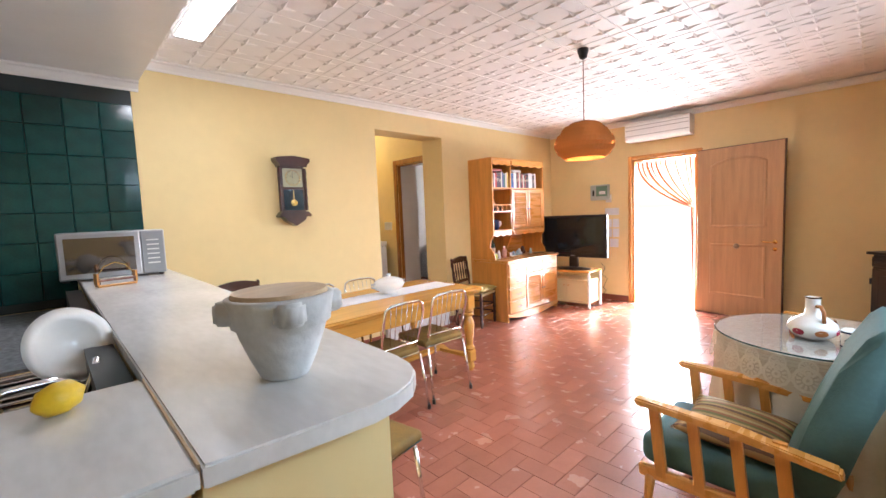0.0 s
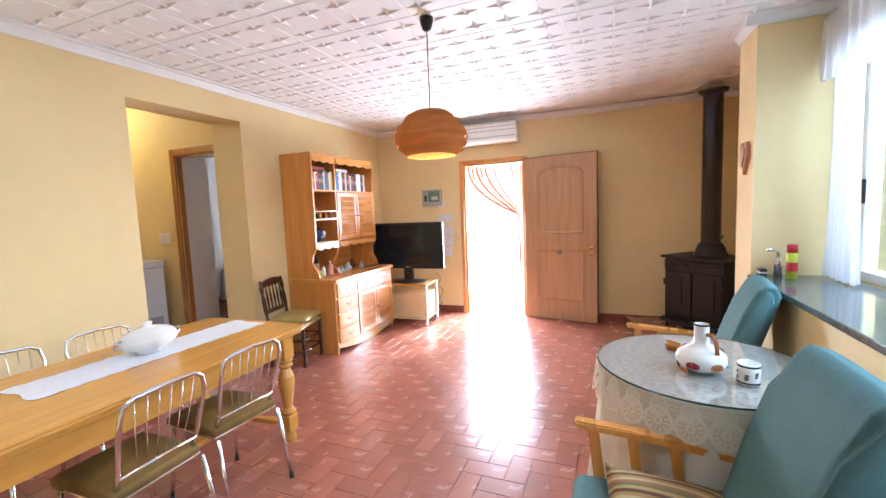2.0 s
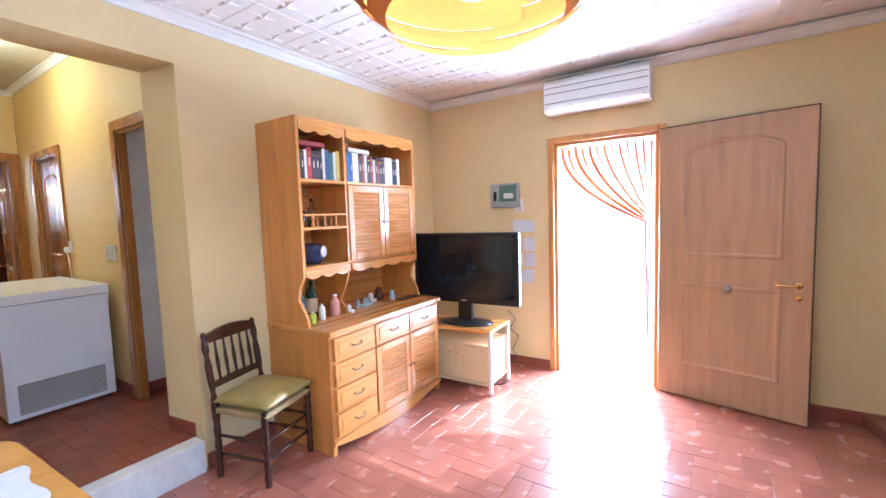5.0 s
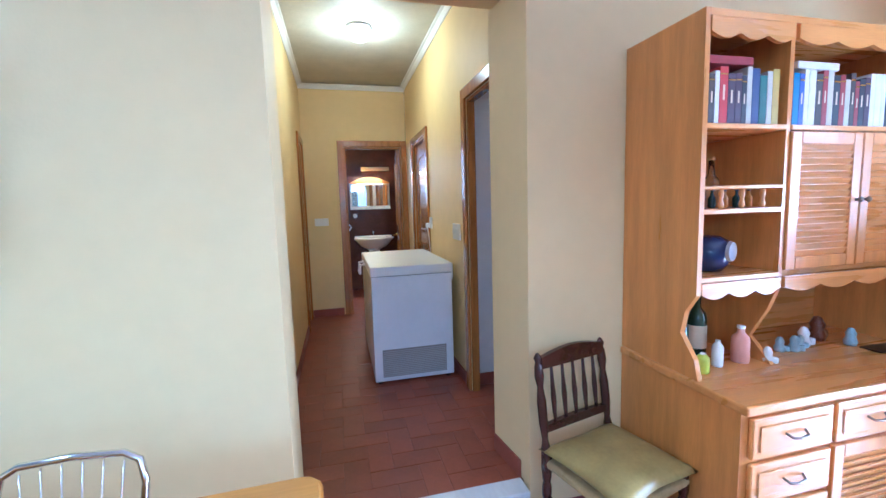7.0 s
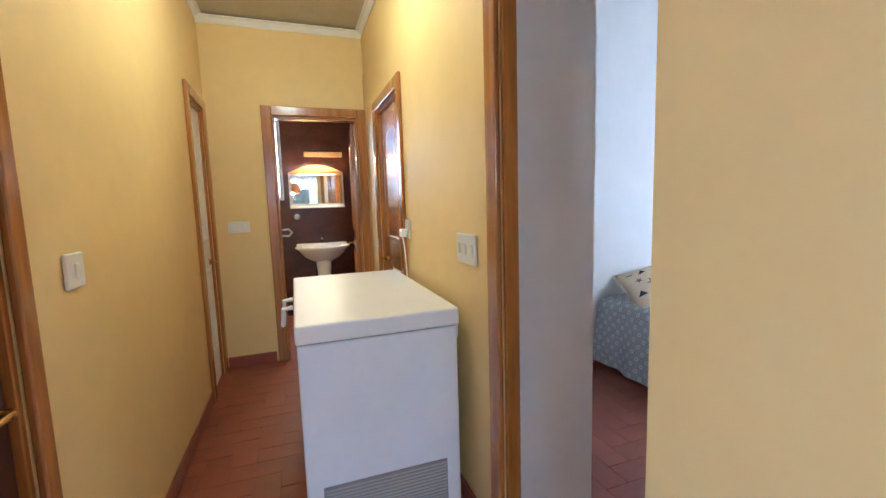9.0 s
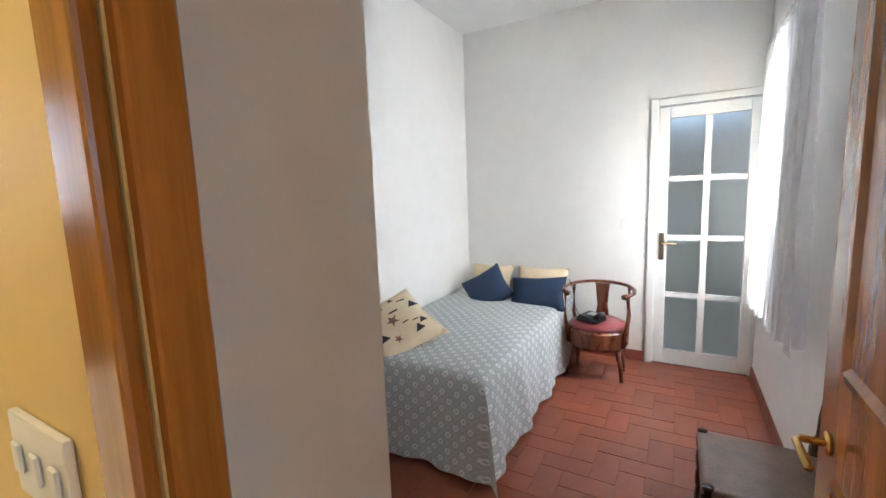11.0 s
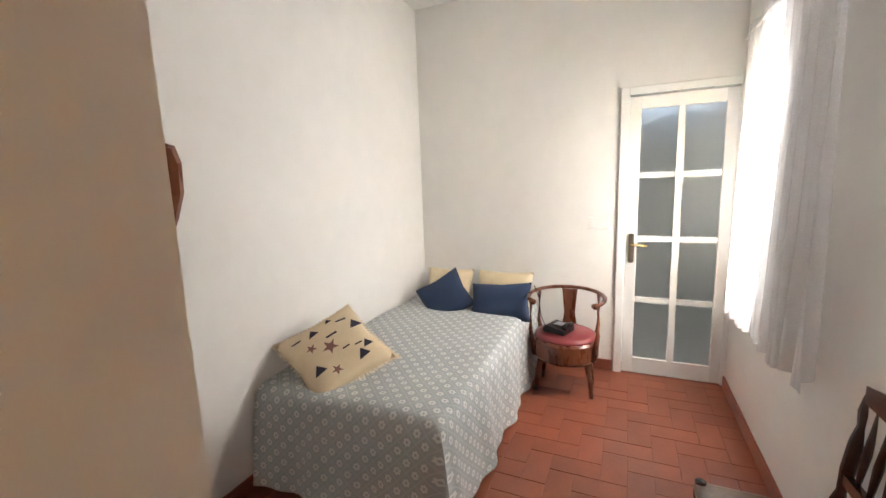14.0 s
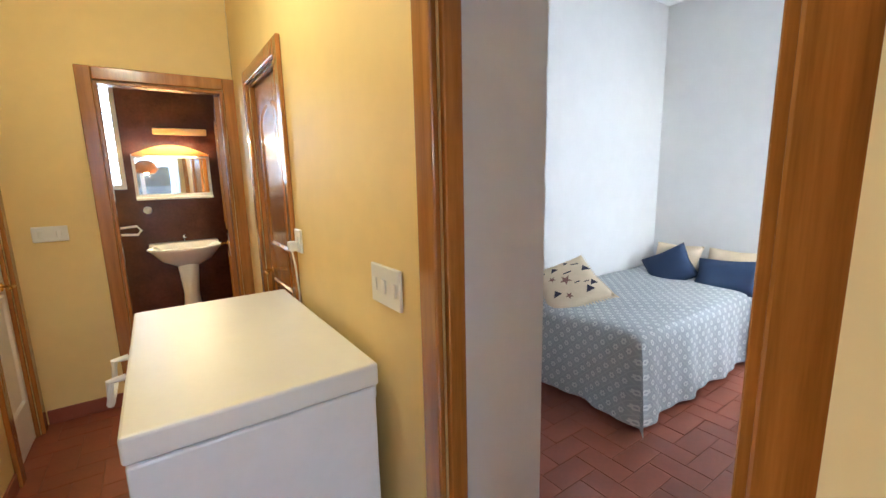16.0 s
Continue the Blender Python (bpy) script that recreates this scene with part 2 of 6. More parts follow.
def lathe(bm, prof, n=24, m=Matrix()):
    """Turns a profile of (radius, height) round the z axis."""
    rings = []
    for r, z in prof:
        if r < 1e-5:
            rings.append([bm.verts.new(m @ Vector((0, 0, z)))])
        else:
            rings.append([bm.verts.new(m @ Vector((r * math.cos(2 * math.pi * k / n), r * math.sin(2 * math.pi * k / n), z))) for k in range(n)])
    for a, b in zip(rings, rings[1:]):
        for k in range(n):
            j = (k + 1) % n
            if len(a) == 1 and len(b) == 1:
                continue
            if len(a) == 1:
                bm.faces.new((a[0], b[k], b[j]))
            elif len(b) == 1:
                bm.faces.new((a[k], a[j], b[0]))
            else:
                bm.faces.new((a[k], a[j], b[j], b[k]))
    return bm


def tube(bm, pts, r, n=8, closed=False):
    """A round bar along points; r is one radius or one a point."""
    pts = [Vector(p) for p in pts]
    rs = r if isinstance(r, (list, tuple)) else [r] * len(pts)
    rings = []
    for i, p in enumerate(pts):
        a = pts[i - 1] if i or closed else pts[i]
        b = pts[(i + 1) % len(pts)] if i + 1 < len(pts) or closed else pts[i]
        q = (b - a).to_track_quat("Z", "Y")
        rings.append([bm.verts.new(p + q @ Vector((rs[i] * math.cos(2 * math.pi * k / n), rs[i] * math.sin(2 * math.pi * k / n), 0))) for k in range(n)])
    pairs = list(zip(rings, rings[1:])) + ([(rings[-1], rings[0])] if closed else [])
    for a, b in pairs:
        for k in range(n):
            j = (k + 1) % n
            bm.faces.new((a[k], a[j], b[j], b[k]))
    if not closed:
        bm.faces.new(rings[0][::-1])
        bm.faces.new(rings[-1])
    return bm


def slab(bm, pts, axis, lo, hi):
    """Extrudes a flat outline. axis 'x','y','z': the outline gives the two other coordinates in order."""
    def at(p, h):
        return {"x": (h, p[0], p[1]), "y": (p[0], h, p[1]), "z": (p[0], p[1], h)}[axis]
    a = [bm.verts.new(at(p, lo)) for p in pts]
    b = [bm.verts.new(at(p, hi)) for p in pts]
    bm.faces.new(a)
    bm.faces.new(b[::-1])
    for i in range(len(pts)):
        j = (i + 1) % len(pts)
        bm.faces.new((a[i], b[i], b[j], a[j]))
    return bm


def sheet(bm, fn, nu, nv):
    """A grid of faces on fn(u, v), u and v from 0 to 1."""
    g = [[bm.verts.new(fn(i / nu, j / nv)) for j in range(nv + 1)] for i in range(nu + 1)]
    for i in range(nu):
        for j in range(nv):
            bm.faces.new((g[i][j], g[i + 1][j], g[i + 1][j + 1], g[i][j + 1]))
    return bm


def pillow(bm, w, d, h, n=14):
    """A stuffed cushion, flat in x and y."""
    for s in (1, -1):
        def fn(u, v):
            a, b = 2 * u - 1, 2 * v - 1
            puff = max(0.0, (1 - abs(a) ** 2.6) * (1 - abs(b) ** 2.6)) ** 0.55
            pinch = 1 - 0.10 * (1 - abs(a * b)) * max(abs(a), abs(b)) ** 3
            wob = 0.05 * h * math.sin(9 * u + 3 * v) * puff
            return Vector((a * w / 2 * pinch, b * d / 2 * pinch, s * h / 2 * puff + wob))
        sheet(bm, fn, n, n)
    bmesh.ops.remove_doubles(bm, verts=bm.verts, dist=0.0005)
    return bm


def wall(name, mat, along, a0, a1, b0, b1, z0, z1, holes=(), label=""):
    """A wall along x or y from a0 to a1, b0 to b1 thick, with holes (a0, a1, z0, z1)."""
    bm = bmesh.new()

    def put(p, q, lo, hi):
        if q - p > 1e-4 and hi - lo > 1e-4:
            if along == "x":
                box(bm, p, q, b0, b1, lo, hi)
            else:
                box(bm, b0, b1, p, q, lo, hi)
    x = a0
    for h0, h1, l, t in sorted(holes):
        put(x, h0, z0, z1)
        put(h0, h1, z0, l)
        put(h0, h1, t, z1)
        x = h1
    put(x, a1, z0, z1)
    return tagged(part(name, bm, mat), label, "wall", kind="structure")


def setting(name, bm, mat, label, category, smooth=False):
    return tagged(part(name, bm, mat, smooth=smooth), label, category, kind="structure")


# ---- large structure ----
F = 0.19      # hall and bedroom floor
TOP = 2.74    # living room ceiling
YW = 3.95     # clock wall, living side

setting("ground", B(-300, 300, -300, 300, -0.30, -0.06), CONCRETE, "pale concrete ground outside the house", "ground")
setting("floor_living", B(-2.6, 6.45, -0.85, 4.27, -0.06, -0.004), GROUT, "mortar bed under red herringbone floor tiles", "floor")
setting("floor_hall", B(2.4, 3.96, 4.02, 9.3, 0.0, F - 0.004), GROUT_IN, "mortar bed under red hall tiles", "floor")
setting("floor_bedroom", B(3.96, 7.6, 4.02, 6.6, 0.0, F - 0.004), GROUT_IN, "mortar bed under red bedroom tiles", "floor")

wall("wall_clock", YELLOW, "x", -2.75, 4.31, YW, 4.26, -0.05, 3.3, [(2.765, 3.80, 0, 2.45)], "cream yellow plaster wall with a passage to the hall")
wall("wall_hutch", YELLOW, "x", 4.31, 6.40, 3.95, 4.00, -0.05, 3.3, [], "cream yellow plaster wall behind the dresser")
wall("wall_bedroom_south", WHITE_WALL, "x", 4.31, 7.6, 4.00, 4.06, -0.05, 3.4, [(6.52, 7.08, 1.02, 2.32)], "white plaster bedroom wall with a curtained window")
wall("wall_entrance", YELLOW, "y", -1.1, 3.998, 6.40, 6.50, -0.05, 3.3, [(1.70, 2.57, -0.05, 2.15)], "yellow plaster wall with the entrance doorway")
wall("wall_back", YELLOW, "y", -1.1, 4.26, -2.75, -2.6, -0.05, 3.3, [], "yellow plaster wall at the back of the kitchen")
wall("wall_window", YELLOW, "x", -2.6, 6.40, -1.02, -0.82, -0.05, 3.3, [(1.0, 4.12, 0.97, 2.45)], "yellow plaster wall with a wide window")
setting("wall_dado", B(-2.6, 4.22, -0.80, -0.34, -0.05, 0.935), YELLOW, "low yellow wall under the stone window sill", "wall")
setting("pier", B(4.22, 4.62, -0.80, -0.32, -0.05, TOP), YELLOW, "yellow plastered pier between window and stove corner", "pillar")
setting("window_sill", B(-2.5, 4.218, -0.815, -0.30, 0.937, 0.972, 0.006, 2), SILL_STONE, "polished dark green stone window sill", "window sill")
wall("wall_hall_west", HALL_YELLOW, "y", 4.262, 9.3, 2.45, 2.62, 0, 3.3, [(4.30, 4.94, 0, 2.22), (6.92, 7.38, 0, 2.24)], "yellow hall wall with two doors")
wall("wall_hall_east", HALL_YELLOW, "y", 4.262, 7.498, 3.86, 3.913, 0, 3.3, [(4.36, 4.99, 0, 2.21), (6.29, 6.98, 0, 2.19)], "yellow hall wall with bedroom door")
wall("wall_bedroom_west", WHITE_WALL, "y", 4.064, 7.498, 3.915, 4.295, 0, 3.4, [(4.24, 5.07, 0, 2.24)], "thick white bedroom wall with a deep door reveal")
wall("wall_bedroom_north", WHITE_WALL, "x", 4.252, 7.6, 6.40, 6.55, 0, 3.4, [], "white plaster bedroom wall beside the bed")
wall("wall_bedroom_east", WHITE_WALL, "y", 4.062, 6.398, 7.40, 7.55, 0, 3.4, [(4.062, 4.75, 0, 2.28)], "white plaster bedroom wall with a glazed door")
wall("wall_hall_end", HALL_YELLOW, "x", 2.622, 3.858, 7.5, 7.60, 0, 3.3, [(3.10, 3.79, 0, 2.24)], "yellow hall end wall with the bathroom door")
wall("wall_bath_north", BROWN_TILE, "x", 2.622, 4.1, 9.05, 9.17, 0, 3.3, [(2.72, 3.13, 1.58, 2.52)], "brown tiled bathroom wall with a small window")
wall("wall_bath_east", BROWN_TILE, "y", 7.502, 9.048, 3.97, 4.1, 0, 3.3, [], "brown tiled bathroom side wall")
wall("wall_room_beyond", WHITE_WALL, "y", 4.0, 6.8, 8.9, 9.0, -0.06, 2.40, [], "pale wall beyond the glazed door")
# Unseen side walls and ceiling, added to keep daylight off the frosted panes.
wall("wall_lobby_south", WHITE_WALL, "x", 7.56, 9.0, 3.94, 4.0, -0.06, 3.4, [], "added pale wall shading the frosted panes")
wall("wall_lobby_north", WHITE_WALL, "x", 7.56, 9.0, 6.8, 6.9, -0.06, 3.4, [], "added pale wall shading the frosted panes")
setting("ceiling_lobby", B(7.56, 9.0, 4.0, 6.8, 2.75, 2.85), WHITE_PAINT, "added plain ceiling shading the frosted panes", "ceiling")
setting("floor_porch", B(7.6, 8.9, 4.0, 6.8, 0.0, F - 0.02), CONCRETE, "concrete porch floor", "floor")


def star_ceiling(name, x0, x1, y0, y1, z, step, h, mat, label):
    """A ceiling of moulded foam squares, each with a four-pointed star."""
    bm = box(bmesh.new(), x0, x1, y0, y1, z, z + 0.1)
    nx, ny = int((x1 - x0) / step), int((y1 - y0) / step)
    for i in range(nx):
        for j in range(ny):
            cx, cy = x0 + (i + 0.5) * step, y0 + (j + 0.5) * step
            tip = bm.verts.new((cx, cy, z - h))
            ring = []
            for k in range(8):
                r = step * (0.43 if k % 2 == 0 else 0.12)
                a = math.pi / 4 * k
                ring.append(bm.verts.new((cx + r * math.cos(a), cy + r * math.sin(a), z - 0.001)))
            for k in range(8):
                bm.faces.new((ring[k], ring[(k + 1) % 8], tip))
            if i % 2 == 0 and j % 2 == 0:
                box(bm, x0 + i * step - 0.002, x0 + i * step + 0.002, y0 + j * step, y0 + (j + 2) * step, z - 0.003, z + 0.001)
                box(bm, x0 + i * step, x0 + (i + 2) * step, y0 + j * step - 0.002, y0 + j * step + 0.002, z - 0.0032, z + 0.001)
    return setting(name, bm, mat, label, "ceiling")


star_ceiling("ceiling_living", 0.60, 6.398, -0.82, 3.949, TOP, 0.215, 0.016, CEILING, "white foam ceiling moulded with four-pointed stars")
setting("ceiling_kitchen", B(-2.6, 0.60, -0.82, 3.949, 2.56, 2.86), WHITE_PAINT, "lowered smooth white kitchen ceiling", "ceiling")
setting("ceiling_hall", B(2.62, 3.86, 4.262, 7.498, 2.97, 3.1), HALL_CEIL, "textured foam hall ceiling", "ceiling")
setting("ceiling_bath", B(2.62, 3.97, 7.602, 9.05, 2.80, 2.9), WHITE_PAINT, "plain bathroom ceiling", "ceiling")
setting("ceiling_bedroom", B(4.25, 7.40, 4.06, 6.40, 3.12, 3.2), WHITE_PAINT, "plain white bedroom ceiling", "ceiling")
setting("roof", B(-2.9, 7.6, -1.2, 9.4, 3.41, 3.6), CONCRETE, "flat roof over the house", "roof")
setting("opening_soffit", B(2.78, 3.79, 4.0, 4.255, 2.4501, 2.453), YELLOW, "plastered head of the hall passage", "trim")


def cornice(name, x0, y0, x1, y1, z, nx, ny, mat=WHITE_PAINT, s=0.07):
    """A moulded coving along a wall; nx, ny point into the room."""
    prof = [(0, 0), (0, -s), (s * 0.18, -s), (s * 0.25, -s * 0.75), (s * 0.62, -s * 0.28), (s, -s * 0.2), (s, 0)]
    bm = bmesh.new()
    ends = [[bm.verts.new((x + nx * a, y + ny * a, z + b)) for a, b in prof] for x, y in ((x0, y0), (x1, y1))]
    for k in range(len(prof)):
        j = (k + 1) % len(prof)
        bm.faces.new((ends[0][k], ends[0][j], ends[1][j], ends[1][k]))
    bm.faces.new(ends[0])
    bm.faces.new(ends[1][::-1])
    return setting(name, bm, mat, "white moulded coving under the ceiling", "trim")


cornice("trim_clock", 0.60, YW - 0.001, 4.31, YW - 0.001, TOP - 0.002, 0, -1)
cornice("trim_hutch", 4.31, 3.949, 6.33, 3.949, TOP - 0.002, 0, -1)
cornice("trim_entrance", 6.399, -0.75, 6.399, 3.949, TOP - 0.012, -1, 0)
cornice("trim_pier", 4.219, -0.80, 4.219, -0.25, TOP - 0.002, -1, 0)
cornice("trim_pier_side", 4.22, -0.319, 4.62, -0.319, TOP - 0.002, 0, 1)
cornice("trim_stove", 4.62, -0.819, 6.33, -0.819, TOP - 0.002, 0, 1)
cornice("trim_kitchen", -2.6, YW - 0.001, 0.60, YW - 0.001, 2.558, 0, -1)
cornice("trim_hall_end", 2.62, 7.499, 3.86, 7.499, 2.955, 0, -1, s=0.05)
cornice("trim_hall_west", 2.621, 4.27, 2.621, 7.45, 2.968, 1, 0, s=0.05)
cornice("trim_hall_east", 3.859, 4.27, 3.859, 7.45, 2.968, -1, 0, s=0.05)


def skirting(x0, x1, y0, y1, z0, h=0.09):
    setting("baseboard", B(x0, x1, y0, y1, z0 + 0.001, z0 + h, 0.003), SKIRT, "red tile skirting along the wall", "baseboard")


skirting(0.8, 2.76, YW - 0.012, YW - 0.001, 0)
skirting(3.81, 4.31, YW - 0.012, YW - 0.001, 0)
skirting(4.31, 6.38, 3.938, 3.949, 0)
skirting(6.388, 6.399, 2.63, 3.91, 0)
skirting(6.388, 6.399, -0.8, 1.63, 0)
skirting(2.621, 2.632, 5.02, 6.84, F)
skirting(3.848, 3.859, 5.09, 6.2, F)
skirting(2.64, 3.01, 7.488, 7.499, F)
skirting(3.92, 4.285, 5.058, 5.069, F)
skirting(4.32, 7.37, 4.061, 4.073, F)
skirting(4.32, 7.39, 6.388, 6.399, F)
skirting(7.388, 7.399, 4.80, 6.38, F)
setting("threshold", B(2.77, 3.785, 3.91, 4.02, -0.003, F + 0.006, 0.006, 2), MARBLE, "white marble step edge at the hall passage", "step")
setting("wall_splay", slab(bmesh.new(), [(3.802, 3.952), (3.757, 4.285), (3.858, 4.285), (3.858, 3.952)], "z", F - 0.002, 2.449), YELLOW, "splayed plaster cheek of the hall passage", "wall")
setting("baseboard_passage", slab(bmesh.new(), [(3.790, 4.022), (3.782, 4.022), (3.750, 4.28), (3.758, 4.28)], "z", F + 0.001, F + 0.09), SKIRT, "red tile skirting in the passage", "baseboard")


def casing(name, along, a0, a1, face, out, top, z0, w=0.075, d=0.022, mat=CASING, label="varnished pine door casing"):
    """A door casing round an opening a0..a1 on a wall face; out is +1 or -1 into the room."""
    ob = thing(name, Matrix(), label, "door frame", kind="structure")
    lo, hi = sorted((face + out * 0.001, face + out * d))
    def bar(n, p, q, l, t):
        bm = bmesh.new()
        if along == "x":
            box(bm, p, q, lo, hi, l, t, 0.006, 2)
        else:
            box(bm, lo, hi, p, q, l, t, 0.006, 2)
        part(n, bm, mat, ob)
    bar("jamb", a0 - w, a0, z0, top + w)
    bar("jamb", a1, a1 + w, z0, top + w)
    bar("head", a0 + 0.0005, a1 - 0.0005, top, top + w)
    return ob


def lining(name, along, a0, a1, b0, b1, top, z0, mat=CASING, t=0.02):
    """The timber lining inside a door opening."""
    ob = thing(name, Matrix(), "varnished pine door lining", "door frame", kind="structure")
    for n, p, q, l, h in (("jamb", a0 + 0.001, a0 + t, z0, top - 0.001), ("jamb", a1 - t, a1 - 0.001, z0, top - 0.001), ("head", a0 + t, a1 - t, top - t, top - 0.001)):
        bm = B(p, q, b0, b1, l, h, 0.003) if along == "x" else B(b0, b1, p, q, l, h, 0.003)
        part(n, bm, mat, ob)
    return ob


casing("door_frame_entrance", "y", 1.70, 2.57, 6.40, -1, 2.15, 0, 0.05, 0.03, PINE)
lining("door_lining_entrance", "y", 1.70, 2.57, 6.401, 6.50, 2.15, 0, PINE, 0.03)
casing("door_frame_bedroom", "y", 4.36, 4.99, 3.86, -1, 2.21, F)
lining("door_lining_bedroom", "y", 4.36, 4.99, 3.861, 3.912, 2.21, F)
casing("door_frame_east", "y", 6.29, 6.98, 3.86, -1, 2.19, F)
lining("door_lining_east", "y", 6.29, 6.98, 3.861, 3.912, 2.19, F)
casing("door_frame_west", "y", 4.32, 4.94, 2.62, 1, 2.22, F, 0.055)
lining("door_lining_west", "y", 4.30, 4.94, 2.46, 2.619, 2.22, F)
casing("door_frame_far", "y", 6.92, 7.38, 2.62, 1, 2.24, F)
lining("door_lining_far", "y", 6.92, 7.38, 2.46, 2.619, 2.24, F)
casing("door_frame_bath", "x", 3.10, 3.79, 7.5, -1, 2.24, F)
lining("door_lining_bath", "x", 3.10, 3.79, 7.501, 7.60, 2.24, F)


def panel_door(name, m, w, h, mat, label, t=0.04, handle=BRASS, knob=False, panels=((0.12, 0.47), (0.53, 0.94)), arch=True):
    """A panelled leaf: hinge edge at x=0, faces +-y, standing on z=0."""
    ob = thing(name, m, label, "door", kind="structure")
    part("leaf", B(0, w, -t / 2, t / 2, 0, h, 0.003), mat, ob)
    for lo, hi in panels:
        for s in (1, -1):
            bm = bmesh.new()
            x0, x1, z0, z1 = w * 0.17, w * 0.83, lo * h, hi * h
            def outline(o):
                pts = [(x0 + o, z0 + o), (x1 - o, z0 + o), (x1 - o, z1 - o - 0.08)]
                if arch and hi > 0.8:
                    for k in range(9):
                        u = k / 8
                        pts.append((x1 - o - (x1 - x0 - 2 * o) * u, z1 - o - 0.08 + 0.08 * math.sin(math.pi * u) ** 0.7))
                pts.append((x0 + o, z1 - o - 0.08))
                return pts
            a, b, c = outline(0), outline(0.02), outline(0.035)
            ya, yb = s * t / 2, s * (t / 2 + 0.011)
            rings = [[bm.verts.new((x, y, z)) for x, z in o] for o, y in ((a, ya), (outline(0.008), yb), (b, yb), (c, s * (t / 2 + 0.002)))]
            for p, q in zip(rings, rings[1:]):
                for k in range(len(p)):
                    j = (k + 1) % len(p)
                    bm.faces.new((p[k], p[j], q[j], q[k]))
            bm.faces.new(rings[-1])
            part("moulding", bm, mat, ob)
    for s in (1, -1):
        y = s * t / 2
        bm = lathe(bmesh.new(), [(0, 0), (0.024, 0), (0.024, 0.006), (0, 0.008)], 16, pose(w - 0.07, y, h * 0.45, -90 * s))
        tube(bm, [(w - 0.07, y, h * 0.45), (w - 0.07, y + s * 0.045, h * 0.45), (w - 0.085, y + s * 0.055, h * 0.45), (w - 0.19, y + s * 0.055, h * 0.45 + 0.004)], 0.008, 10)
        part("door_handle", bm, handle, ob, "lever door handle", True)
        if knob:
            part("keyhole_plate", lathe(bmesh.new(), [(0, 0), (0.022, 0), (0.022, 0.006), (0, 0.008)], 16, pose(w - 0.07, y, h * 0.45 - 0.085, -90 * s)), handle, ob, "round lock plate", True)
            part("knocker", lathe(bmesh.new(), [(0, 0), (0.032, 0), (0.034, 0.012), (0.022, 0.03), (0, 0.034)], 18, pose(w / 2, y, h * 0.42, -90 * s)), OLD_METAL, ob, "dull round metal knob", True)
    return ob


leaf = panel_door("door_entrance", pose(6.365, 1.685, 0.012, 0, 0, -102), 0.945, 2.14, BEIGE_DOOR, "beech veneer entrance door standing wide open", 0.045, BRASS, True)
part("edge_strip", B(0.946, 0.952, -0.0235, 0.0235, 0.0, 2.14), DARK_DOOR, leaf, "dark edge of the leaf")
part("edge_strip", B(0.0, 0.952, -0.0235, 0.0235, 2.1405, 2.147), DARK_DOOR, leaf, "dark edge of the leaf")
panel_door("door_bedroom", pose(4.08, 4.285, F + 0.008, 0, 0, -0.8), 0.74, 2.02, CASING, "varnished pine door open against the wall", 0.035)
panel_door("door_east", pose(3.896, 6.312, F + 0.008, 0, 0, 90), 0.64, 1.97, CASING, "varnished pine closed hall door", 0.03)
panel_door("door_west", pose(2.585, 4.325, F + 0.008, 0, 0, 90), 0.59, 2.0, DARK_DOOR, "dark brown closed panelled door", 0.035)
panel_door("door_far", pose(2.585, 6.942, F + 0.008, 0, 0, 90), 0.415, 2.02, WHITE_PAINT, "white closed door at the end of the hall", 0.035)
panel_door("door_bath", pose(3.765, 7.62, F + 0.008, 0, 0, 84), 0.66, 2.02, CASING, "varnished pine bathroom door standing open", 0.035)

# ---- furniture makers ----


def turned(bm, x, y, z0, z1, r, beads=4):
    """A turned wooden post with beads."""
    prof = [(0, z0)]
    n = 40
    for k in range(n + 1):
        u = k / n
        w = 0.72 + 0.28 * abs(math.sin(beads * math.pi * u)) ** 0.6
        if u < 0.06 or u > 0.94:
            w = 0.85
        prof.append((r * w, z0 + (z1 - z0) * u))
    prof.append((0, z1))
    return lathe(bm, prof, 12, Matrix.Translation((x, y, 0)))


